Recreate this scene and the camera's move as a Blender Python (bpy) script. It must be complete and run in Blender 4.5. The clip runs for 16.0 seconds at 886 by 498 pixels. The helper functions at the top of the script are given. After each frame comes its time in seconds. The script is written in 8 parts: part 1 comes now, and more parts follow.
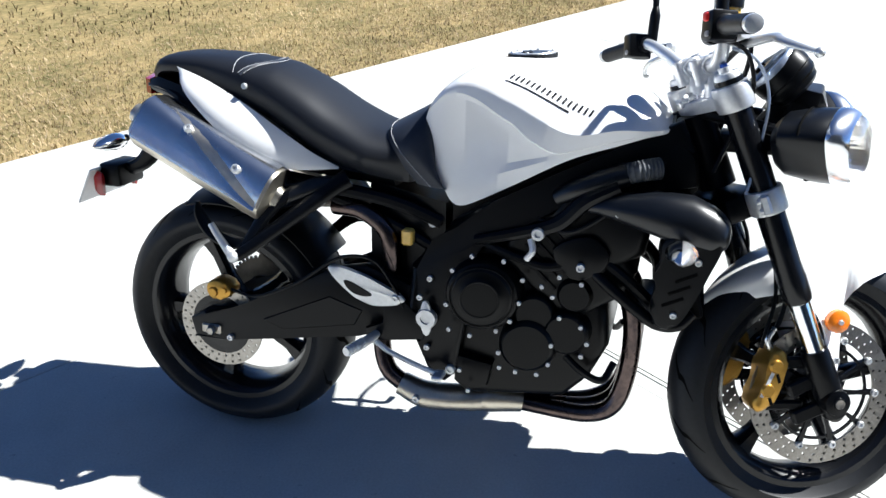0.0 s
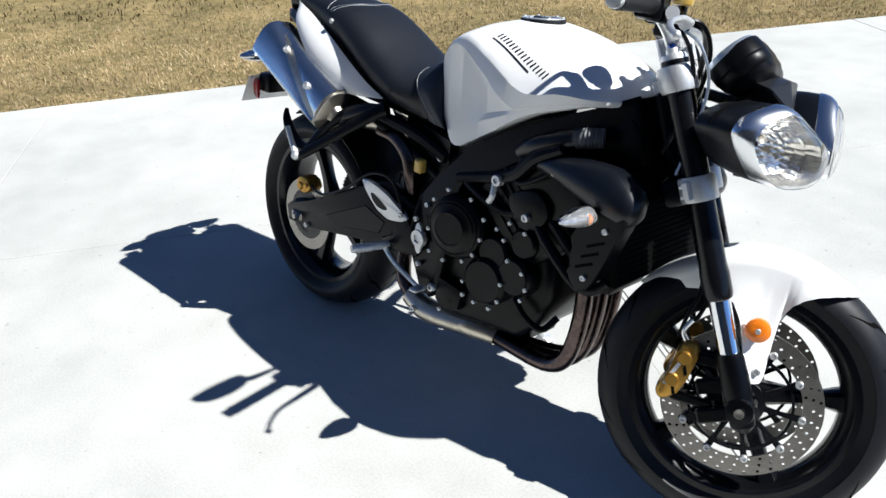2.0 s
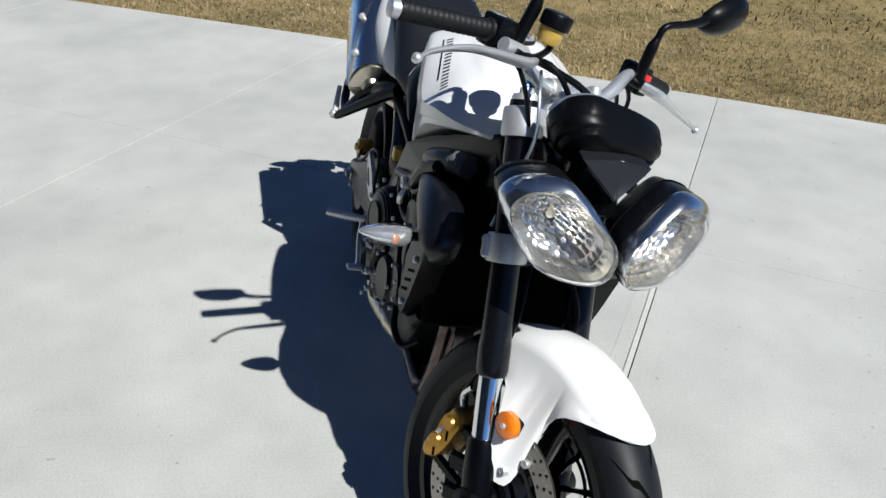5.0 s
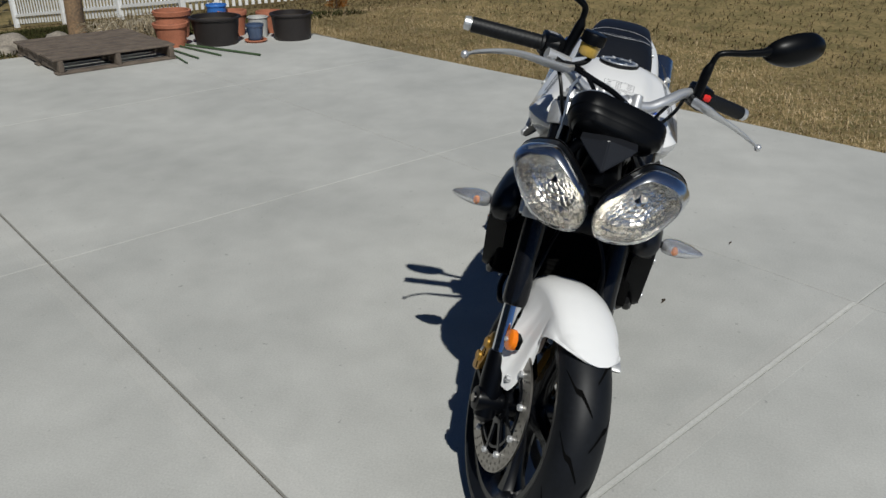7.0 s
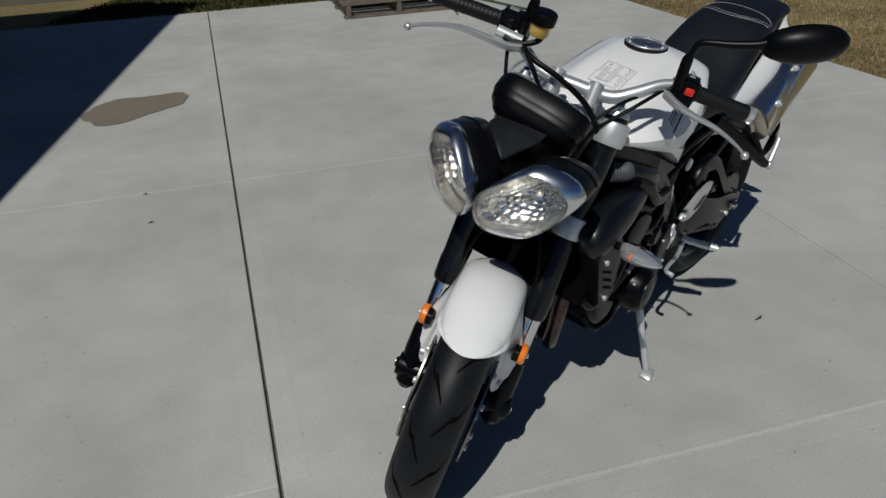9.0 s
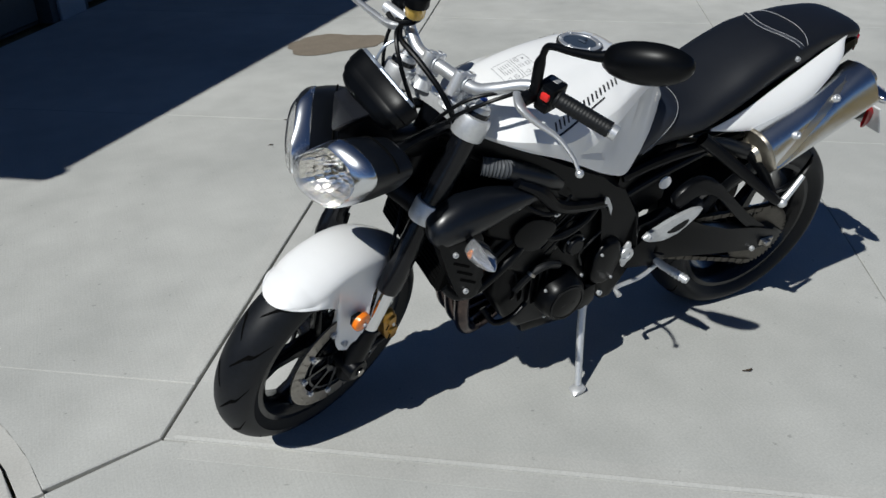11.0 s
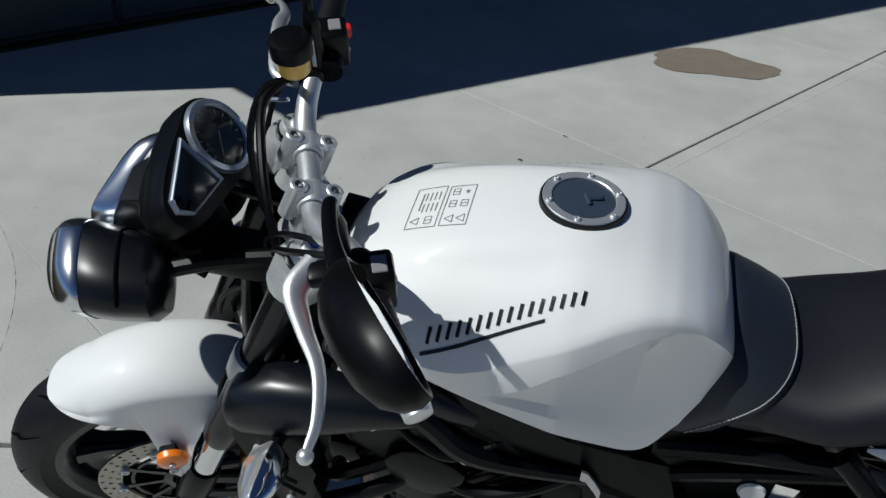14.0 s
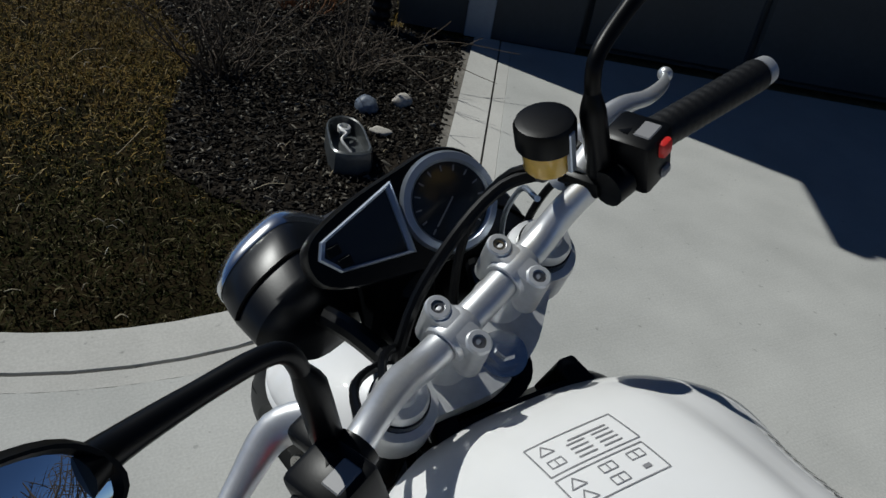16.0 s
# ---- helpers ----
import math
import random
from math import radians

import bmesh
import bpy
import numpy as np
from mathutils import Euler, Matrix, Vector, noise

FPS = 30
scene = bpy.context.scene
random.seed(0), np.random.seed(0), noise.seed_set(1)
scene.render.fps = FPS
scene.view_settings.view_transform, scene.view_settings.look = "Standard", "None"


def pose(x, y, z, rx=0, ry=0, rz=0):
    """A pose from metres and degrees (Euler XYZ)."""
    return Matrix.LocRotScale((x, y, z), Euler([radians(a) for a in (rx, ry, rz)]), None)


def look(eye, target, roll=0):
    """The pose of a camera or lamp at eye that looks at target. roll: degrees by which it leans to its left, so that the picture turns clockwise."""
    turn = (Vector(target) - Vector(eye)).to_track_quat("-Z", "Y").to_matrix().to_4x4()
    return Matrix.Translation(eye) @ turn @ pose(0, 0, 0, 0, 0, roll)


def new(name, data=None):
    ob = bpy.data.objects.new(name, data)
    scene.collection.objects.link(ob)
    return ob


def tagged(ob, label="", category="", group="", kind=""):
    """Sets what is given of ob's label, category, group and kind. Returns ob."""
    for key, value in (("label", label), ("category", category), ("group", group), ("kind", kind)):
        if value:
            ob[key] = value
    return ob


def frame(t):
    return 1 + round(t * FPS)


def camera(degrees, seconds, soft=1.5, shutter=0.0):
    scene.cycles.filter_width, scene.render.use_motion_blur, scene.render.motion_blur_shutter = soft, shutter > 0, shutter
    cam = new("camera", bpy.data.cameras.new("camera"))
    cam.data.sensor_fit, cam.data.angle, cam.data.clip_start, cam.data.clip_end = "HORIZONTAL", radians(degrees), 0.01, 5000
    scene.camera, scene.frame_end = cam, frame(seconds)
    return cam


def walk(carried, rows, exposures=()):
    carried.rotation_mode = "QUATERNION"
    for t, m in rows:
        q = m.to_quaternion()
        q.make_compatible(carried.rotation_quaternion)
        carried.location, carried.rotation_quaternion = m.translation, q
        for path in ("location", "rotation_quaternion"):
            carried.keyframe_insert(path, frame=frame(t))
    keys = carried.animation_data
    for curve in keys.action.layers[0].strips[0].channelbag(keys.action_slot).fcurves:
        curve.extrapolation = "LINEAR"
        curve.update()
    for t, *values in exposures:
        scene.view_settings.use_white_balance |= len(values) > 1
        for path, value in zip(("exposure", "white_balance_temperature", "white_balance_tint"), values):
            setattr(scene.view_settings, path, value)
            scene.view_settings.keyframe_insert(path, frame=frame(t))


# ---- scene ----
cam = camera(58.4, 16.0)
EXPOSURES = [(0.0, 1.24, 5850, 9), (1.0, 1.14, 5900, 9), (2.0, 0.75, 5900, 9), (3.5, 0.42, 5950, 8), (4.2, 0.34, 5950, 8), (6.3, -0.26, 6030, 8), (7.0, -0.54, 6090, 8), (8.7, -0.90, 6100, 8),
             (11.0, -0.36, 5950, 8), (11.5, -0.22, 5930, 8), (12.5, 0.20, 5900, 7), (13.5, -0.06, 5950, 6), (14.5, -0.98, 5750, 6), (15.0, -1.10, 5750, 6), (15.5, -0.96, 5820, 6), (16.0, -0.70, 5950, 7)]
PATH = [
    (0, (1.092, -1.441, 1.41), (0.533, 0.212, 0.433), -2.3),
    (0.5, (1.301, -1.412, 1.401), (0.561, 0.175, 0.434), -3.7),
    (1, (1.503, -1.393, 1.399), (0.591, 0.089, 0.414), -1.7),
    (1.5, (1.726, -1.279, 1.404), (0.552, 0.0, 0.411), -1.0),
    (2, (1.934, -1.221, 1.4), (0.64, -0.063, 0.409), -3.3),
    (2.5, (2.084, -1.111, 1.4), (0.675, -0.112, 0.392), -1.8),
    (3, (2.142, -0.893, 1.386), (0.624, -0.108, 0.347), 0.2),
    (3.5, (2.254, -0.786, 1.393), (0.65, -0.112, 0.407), -1.1),
    (4, (2.318, -0.64, 1.384), (0.687, -0.039, 0.395), 0.3),
    (4.2, (2.308, -0.564, 1.399), (0.671, 0.005, 0.401), -0.1),
    (6.3, (2.726, 0.125, 1.347), (0.955, -0.2, 0.477), 0.2),
    (6.5, (2.802, 0.191, 1.378), (1.037, -0.252, 0.546), -3.6),
    (7, (2.865, 0.3, 1.381), (1.122, -0.2, 0.537), -0.3),
    (7.5, (2.724, 0.469, 1.339), (1.121, -0.381, 0.499), 0.6),
    (8, (2.637, 0.634, 1.358), (1.141, -0.351, 0.469), -1.8),
    (8.5, (2.629, 0.839, 1.358), (1.207, -0.253, 0.471), 1.4),
    (8.7, (2.574, 0.926, 1.387), (1.186, -0.192, 0.48), -0.3),
    (10.8, (1.871, 1.631, 1.437), (1.126, 0.028, 0.501), -0.7),
    (11, (1.761, 1.638, 1.423), (1.044, 0.054, 0.436), -0.6),
    (11.5, (1.537, 1.554, 1.412), (0.922, -0.076, 0.428), 0.3),
    (12, (1.288, 1.451, 1.393), (0.853, -0.215, 0.375), -0.5),
    (12.5, (1.063, 1.392, 1.41), (0.922, -0.333, 0.408), 1.5),
    (13, (1.001, 1.253, 1.387), (1.018, -0.463, 0.36), 0.3),
    (13.5, (0.933, 1.085, 1.379), (0.886, -0.613, 0.323), 1.9),
    (14, (0.756, 1.005, 1.386), (1.09, -0.653, 0.32), 3.9),
    (14.5, (0.645, 0.913, 1.389), (1.366, -0.625, 0.334), 3.0),
    (15, (0.613, 0.765, 1.394), (1.534, -0.664, 0.341), 8.4),
    (15.5, (0.575, 0.618, 1.379), (1.887, -0.422, 0.285), 8.8),
    (16, (0.65, 0.511, 1.347), (2.07, -0.356, 0.236), 9.9),
]
walk(cam, [(t, look(eye, target, roll)) for t, eye, target, roll in PATH], EXPOSURES)

# ---------------------------------------------------------------- light
SUN = Vector((0.77, 0.406, 1.0)).normalized()
world = bpy.data.worlds.new("sky")
scene.world = world
world.use_nodes = True
wn = world.node_tree.nodes
sky = wn.new("ShaderNodeTexSky")
sky.sky_type = "NISHITA"
sky.sun_disc = False
sky.sun_elevation = math.asin(SUN.z)
sky.sun_rotation = math.atan2(SUN.x, SUN.y)
sky.altitude = 2500
sky.air_density = 0.5
sky.dust_density = 0.0
sky.ozone_density = 5.0
world.node_tree.links.new(sky.outputs[0], wn["Background"].inputs[0])
wn["Background"].inputs[1].default_value = 0.070
sun_data = bpy.data.lights.new("sun", "SUN")
sun_data.energy, sun_data.angle, sun_data.color = 5.0, radians(0.53), (1.0, 0.945, 0.845)
sun = new("sun", sun_data)
sun.matrix_world = look(SUN * 30, (0, 0, 0))


# ---------------------------------------------------------------- materials
def mat(name, color=(0.5, 0.5, 0.5), rough=0.5, metal=0.0, coat=0.0, var=0.0, scale=8.0, bump=0.0, bscale=60.0,
        color2=None, trans=0.0, ior=1.5, spec=0.5, dist=0.002, rvar=0.0, aniso=0.0, coords="Object"):
    """A principled material: two scales of mottling in colour, roughness and fine relief."""
    m = bpy.data.materials.new(name)
    m.use_nodes = True
    nt = m.node_tree
    p = nt.nodes["Principled BSDF"]
    p.inputs["Base Color"].default_value = (*color, 1)
    p.inputs["Roughness"].default_value = rough
    p.inputs["Metallic"].default_value = metal
    p.inputs["Coat Weight"].default_value = coat
    p.inputs["Coat Roughness"].default_value = 0.04
    p.inputs["Transmission Weight"].default_value = trans
    p.inputs["IOR"].default_value = ior
    p.inputs["Specular IOR Level"].default_value = spec
    p.inputs["Anisotropic"].default_value = aniso
    tc = nt.nodes.new("ShaderNodeTexCoord")
    if var > 0 or color2:
        n1, n2 = nt.nodes.new("ShaderNodeTexNoise"), nt.nodes.new("ShaderNodeTexNoise")
        n1.inputs["Scale"].default_value, n1.inputs["Detail"].default_value = scale, 4
        n2.inputs["Scale"].default_value, n2.inputs["Detail"].default_value = scale * 9, 3
        mx = nt.nodes.new("ShaderNodeMath")
        mx.operation = "ADD"
        ramp = nt.nodes.new("ShaderNodeValToRGB")
        c2 = color2 or tuple(max(0, c * (1 - var)) for c in color)
        c1 = color if color2 else tuple(min(1, c * (1 + var)) for c in color)
        ramp.color_ramp.elements[0].position, ramp.color_ramp.elements[1].position = 0.36, 0.64
        ramp.color_ramp.elements[0].color, ramp.color_ramp.elements[1].color = (*c2, 1), (*c1, 1)
        half = nt.nodes.new("ShaderNodeMath")
        half.operation, half.inputs[1].default_value = "MULTIPLY", 0.5
        for n in (n1, n2):
            nt.links.new(tc.outputs[coords], n.inputs["Vector"])
        nt.links.new(n1.outputs["Fac"], mx.inputs[0])
        nt.links.new(n2.outputs["Fac"], mx.inputs[1])
        nt.links.new(mx.outputs[0], half.inputs[0])
        nt.links.new(half.outputs[0], ramp.inputs["Fac"])
        nt.links.new(ramp.outputs["Color"], p.inputs["Base Color"])
        if rvar:
            mr = nt.nodes.new("ShaderNodeMapRange")
            mr.inputs["To Min"].default_value, mr.inputs["To Max"].default_value = max(0.02, rough - rvar), min(1, rough + rvar)
            nt.links.new(n1.outputs["Fac"], mr.inputs["Value"])
            nt.links.new(mr.outputs["Result"], p.inputs["Roughness"])
    if bump > 0:
        nb, bp = nt.nodes.new("ShaderNodeTexNoise"), nt.nodes.new("ShaderNodeBump")
        nb.inputs["Scale"].default_value, nb.inputs["Detail"].default_value = bscale, 6
        bp.inputs["Strength"].default_value, bp.inputs["Distance"].default_value = bump, dist
        nt.links.new(tc.outputs[coords], nb.inputs["Vector"])
        nt.links.new(nb.outputs["Fac"], bp.inputs["Height"])
        nt.links.new(bp.outputs["Normal"], p.inputs["Normal"])
    return m


def island_mat(name, colors, rough=0.9, patch=0.0):
    """Leaves, blades and chips: each piece takes its own shade, with broad patches of duller growth."""
    m = mat(name, colors[0], rough, spec=0.06)
    nt = m.node_tree
    geo, ramp = nt.nodes.new("ShaderNodeNewGeometry"), nt.nodes.new("ShaderNodeValToRGB")
    while len(ramp.color_ramp.elements) < len(colors):
        ramp.color_ramp.elements.new(0.5)
    for i, c in enumerate(colors):
        ramp.color_ramp.elements[i].position = i / (len(colors) - 1)
        ramp.color_ramp.elements[i].color = (*c, 1)
    nt.links.new(geo.outputs["Random Per Island"], ramp.inputs["Fac"])
    last = ramp.outputs["Color"]
    if patch:
        for sc, k in ((0.55, patch), (3.2, patch * 0.6)):
            noi, mr, mul = nt.nodes.new("ShaderNodeTexNoise"), nt.nodes.new("ShaderNodeMapRange"), nt.nodes.new("ShaderNodeVectorMath")
            noi.inputs["Scale"].default_value, noi.inputs["Detail"].default_value = sc, 4
            mr.inputs["From Min"].default_value, mr.inputs["From Max"].default_value = 0.36, 0.62
            mr.inputs["To Min"].default_value, mr.inputs["To Max"].default_value = 1.0 - k, 1.0 + 0.3 * k
            mul.operation = "SCALE"
            nt.links.new(geo.outputs["Position"], noi.inputs["Vector"])
            nt.links.new(noi.outputs["Fac"], mr.inputs["Value"])
            nt.links.new(last, mul.inputs[0])
            nt.links.new(mr.outputs["Result"], mul.inputs["Scale"])
            last = mul.outputs["Vector"]
    nt.links.new(last, nt.nodes["Principled BSDF"].inputs["Base Color"])
    return m


def concrete_mat(name, base, warm):
    """Broom-finished concrete: broad cloudy stains, fine sand grain, small dark pits, fine brushed relief."""
    m = mat(name, base, 0.85, spec=0.25)
    nt = m.node_tree
    p = nt.nodes["Principled BSDF"]
    tc = nt.nodes.new("ShaderNodeTexCoord")
    info = nt.nodes.new("ShaderNodeObjectInfo")
    geo = nt.nodes.new("ShaderNodeNewGeometry")
    cloud, mid, grain, pit = (nt.nodes.new("ShaderNodeTexNoise") for _ in range(4))
    for n, s, d in ((cloud, 0.9, 5), (mid, 5.5, 5), (grain, 160, 4), (pit, 38, 2)):
        n.inputs["Scale"].default_value, n.inputs["Detail"].default_value = s, d
        nt.links.new(geo.outputs["Position"], n.inputs["Vector"])
    ramp = nt.nodes.new("ShaderNodeValToRGB")
    ramp.color_ramp.elements[0].position, ramp.color_ramp.elements[1].position = 0.33, 0.68
    ramp.color_ramp.elements[0].color = (*(c * 0.90 for c in base), 1)
    ramp.color_ramp.elements[1].color = (*(min(1, c * 1.06) for c in warm), 1)
    nt.links.new(cloud.outputs["Fac"], ramp.inputs["Fac"])
    r2 = nt.nodes.new("ShaderNodeMapRange")
    r2.inputs["From Min"].default_value, r2.inputs["From Max"].default_value = 0.3, 0.7
    r2.inputs["To Min"].default_value, r2.inputs["To Max"].default_value = 0.93, 1.05
    nt.links.new(mid.outputs["Fac"], r2.inputs["Value"])
    r3 = nt.nodes.new("ShaderNodeMapRange")
    r3.inputs["To Min"].default_value, r3.inputs["To Max"].default_value = 0.8, 1.2
    nt.links.new(grain.outputs["Fac"], r3.inputs["Value"])
    r4 = nt.nodes.new("ShaderNodeMapRange")
    r4.inputs["From Min"].default_value, r4.inputs["From Max"].default_value = 0.24, 0.30
    r4.inputs["To Min"].default_value, r4.inputs["To Max"].default_value = 0.72, 1.0
    nt.links.new(pit.outputs["Fac"], r4.inputs["Value"])
    r5 = nt.nodes.new("ShaderNodeMapRange")
    r5.inputs["To Min"].default_value, r5.inputs["To Max"].default_value = 0.985, 1.015
    nt.links.new(info.outputs["Random"], r5.inputs["Value"])
    last = ramp.outputs["Color"]
    for r in (r2, r3, r4, r5):
        mul = nt.nodes.new("ShaderNodeVectorMath")
        mul.operation = "SCALE"
        nt.links.new(last, mul.inputs[0])
        nt.links.new(r.outputs["Result"], mul.inputs["Scale"])
        last = mul.outputs["Vector"]
    nt.links.new(last, p.inputs["Base Color"])
    # brushed relief across the slab
    mp = nt.nodes.new("ShaderNodeMapping")
    mp.inputs["Rotation"].default_value = (0, 0, -math.atan2(0.844, 0.537))
    mp.inputs["Scale"].default_value = (140, 6, 20)
    br = nt.nodes.new("ShaderNodeTexNoise")
    br.inputs["Scale"].default_value, br.inputs["Detail"].default_value = 1.0, 4
    nt.links.new(tc.outputs["Object"], mp.inputs["Vector"])
    nt.links.new(mp.outputs["Vector"], br.inputs["Vector"])
    bp = nt.nodes.new("ShaderNodeBump")
    bp.inputs["Strength"].default_value, bp.inputs["Distance"].default_value = 0.35, 0.0015
    nt.links.new(br.outputs["Fac"], bp.inputs["Height"])
    nt.links.new(bp.outputs["Normal"], p.inputs["Normal"])
    return m


CONCRETE = concrete_mat("concrete", (0.475, 0.478, 0.456), (0.51, 0.51, 0.484))
MARGIN = concrete_mat("trowelled_concrete", (0.488, 0.488, 0.464), (0.525, 0.522, 0.495))
KERB = concrete_mat("kerb_concrete", (0.51, 0.505, 0.475), (0.55, 0.54, 0.505))
JOINT = mat("joint_dirt", (0.20, 0.185, 0.16), 0.95, color2=(0.085, 0.078, 0.066), scale=14)
LAWN = mat("lawn_soil", (0.33, 0.25, 0.12), 0.95, spec=0.06, color2=(0.13, 0.115, 0.05), scale=2.2, bump=0.8, bscale=90, dist=0.01)
BLADES = island_mat("dry_grass", [(0.16, 0.13, 0.055), (0.41, 0.30, 0.16), (0.55, 0.425, 0.255), (0.28, 0.205, 0.10), (0.62, 0.50, 0.33)], patch=0.42)
FARBLADES = island_mat("brown_dormant_grass", [(0.07, 0.060, 0.024), (0.15, 0.105, 0.052), (0.20, 0.15, 0.082), (0.105, 0.076, 0.034), (0.25, 0.19, 0.115)], patch=0.5)
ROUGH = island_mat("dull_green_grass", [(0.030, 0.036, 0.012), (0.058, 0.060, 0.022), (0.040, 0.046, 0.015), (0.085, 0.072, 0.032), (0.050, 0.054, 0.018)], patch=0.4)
# near yard grass is greener with shade in its colour; far is golden, sunlit
GREENER = island_mat("half_green_shaded_grass", [(0.005, 0.008, 0.002), (0.024, 0.021, 0.006), (0.010, 0.014, 0.003), (0.017, 0.022, 0.005), (0.065, 0.054, 0.022), (0.008, 0.009, 0.003), (0.17, 0.15, 0.085)], patch=0.5)
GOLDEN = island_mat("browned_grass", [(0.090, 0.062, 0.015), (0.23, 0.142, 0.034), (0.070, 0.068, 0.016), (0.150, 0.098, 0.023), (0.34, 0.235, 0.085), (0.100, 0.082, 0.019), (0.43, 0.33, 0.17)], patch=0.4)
MULCH = mat("mulch_soil", (0.022, 0.018, 0.014), 0.95, spec=0.06, var=0.5, scale=25, bump=0.8, bscale=60, dist=0.01)
CHIPS = island_mat("bark_chips", [(0.010, 0.009, 0.0075), (0.032, 0.028, 0.023), (0.015, 0.013, 0.011), (0.068, 0.060, 0.049), (0.012, 0.011, 0.0095), (0.021, 0.0185, 0.0155), (0.25, 0.23, 0.19)])
TWIG = mat("twig_bark", (0.075, 0.054, 0.034), 0.8, var=0.4, scale=20)
SIDING = mat("dark_siding", (0.040, 0.046, 0.050), 0.6, var=0.12, scale=3)
DOORPAINT = mat("garage_door_paint", (0.036, 0.042, 0.046), 0.5, var=0.12, scale=4)
TRIM = mat("pale_trim", (0.26, 0.29, 0.32), 0.5, var=0.06, scale=5)
ROOF = mat("roof_shingle", (0.07, 0.065, 0.06), 0.9, var=0.4, scale=20, bump=0.5, bscale=40)

# driveway axes: U along the strip, V across it towards the lawn
O2, U2, V2 = Vector((1.79, -0.06)), Vector((0.537, 0.8436)), Vector((-0.8436, 0.537))


def uv(u, v, z=0.0):
    q = O2 + U2 * u + V2 * v
    return Vector((q.x, q.y, z))


def finish(bm, name, material, smooth=None):
    bmesh.ops.recalc_face_normals(bm, faces=bm.faces)
    me = bpy.data.meshes.new(name)
    bm.to_mesh(me)
    bm.free()
    me.materials.append(material)
    if smooth is not None:
        me.shade_smooth()
        me.set_sharp_from_angle(angle=radians(smooth))
    return me


def thing(name, bm, material, label, category, group="", kind="", smooth=None):
    return tagged(new(name, finish(bm, name, material, smooth)), label, category, group, kind)


def part(name, bm, material, parent, label="", smooth=35, kind=""):
    ob = new(name, finish(bm, name, material, smooth))
    ob.parent = parent
    return tagged(ob, label, "", "", kind)


def share(src, name, parent, m):
    """Another object on the same mesh."""
    ob = new(name, src.data)
    ob.parent = parent
    ob.matrix_basis = m
    return ob


def box(bm, x0, x1, y0, y1, z0, z1, m=None, bevel=0.0, seg=1):
    r = bmesh.ops.create_cube(bm, size=1.0)
    for v in r["verts"]:
        v.co = Vector((x0 + (v.co.x + 0.5) * (x1 - x0), y0 + (v.co.y + 0.5) * (y1 - y0), z0 + (v.co.z + 0.5) * (z1 - z0)))
    vs = r["verts"]
    if bevel > 0:
        es = list({e for v in vs for e in v.link_edges})
        rb = bmesh.ops.bevel(bm, geom=es, offset=bevel, segments=seg, affect="EDGES", profile=0.5)
        vs = list({v for fc in rb["faces"] for v in fc.verts} | {v for v in vs if v.is_valid})
    if m is not None:
        bmesh.ops.transform(bm, matrix=m, verts=vs)
    return vs


def prism(bm, pts, z0, z1, bevel=0.0, seg=1):
    """A flat outline (x, y) raised from z0 to z1, its top rim rounded."""
    low = [bm.verts.new((x, y, z0)) for x, y in pts]
    top = [bm.verts.new((x, y, z1)) for x, y in pts]
    n = len(pts)
    bm.faces.new(low[::-1])
    f = bm.faces.new(top)
    for i in range(n):
        bm.faces.new((low[i], low[(i + 1) % n], top[(i + 1) % n], top[i]))
    if bevel > 0:
        bmesh.ops.bevel(bm, geom=list(f.edges), offset=bevel, segments=seg, affect="EDGES", profile=0.5)


# ---------------------------------------------------------------- ground
def fall(u):
    """The lawn drops away past the end of the drive."""
    return -0.035 - 0.13 * min(22.0, max(0.0, -7.0 - u))


bm = bmesh.new()
us = [-400, -120, -60, -29, -24, -20, -17, -14, -12, -10, -8.5, -7, -4, 0, 4, 8, 16, 40, 120, 400]
vs = [-400, -120, -40, -16, -8, -4, 0, 4, 8, 16, 40, 120, 400]
grid = [[bm.verts.new(uv(u, v, fall(u))) for v in vs] for u in us]
for a in range(len(us) - 1):
    for b in range(len(vs) - 1):
        bm.faces.new((grid[a][b], grid[a + 1][b], grid[a + 1][b + 1], grid[a][b + 1]))
thing("ground", bm, LAWN, "dormant tan lawn ground around the driveway", "lawn", kind="structure")

pavement = new("pavement", None)
tagged(pavement, "pale broom-finished concrete driveway of cast slabs", "driveway", "", "structure")
bm = bmesh.new()
prism(bm, [tuple(uv(u, v).xy) for u, v in ((-6.78, -2.74), (0.02, -2.74), (0.02, -0.02), (14, -0.02), (14, 3.74), (-6.78, 3.74))], -0.03, -0.014)
part("joint_bed", bm, JOINT, pavement, "dirt-filled joint bed")


def slab(u0, u1, v0, v1, gap=0.005, cut=()):
    bm = bmesh.new()
    pts = [(u0 + gap, v0 + gap), (u1 - gap, v0 + gap), (u1 - gap, v1 - gap), (u0 + gap, v1 - gap)]
    c = uv((u0 + u1) / 2, (v0 + v1) / 2)
    prism(bm, [tuple((uv(*q) - c).xy) for q in (cut or pts)], -0.1, 0.0, 0.0032, 2)
    ob = part("slab", bm, CONCRETE, pavement, smooth=None)
    ob.location = c
    return ob


FC, FR = (1.15, -1.2), 1.176


def lawn_side(u):
    """The drive widens a little towards the street."""
    return float(np.interp(u, (-6.78, -4.55, -2.3, 0.0), (3.62, 3.74, 3.87, 3.91)))


def bend(a):
    return (FC[0] + (FR + 0.1965) * math.cos(radians(a)), FC[1] + (FR + 0.1965) * math.sin(radians(a)))


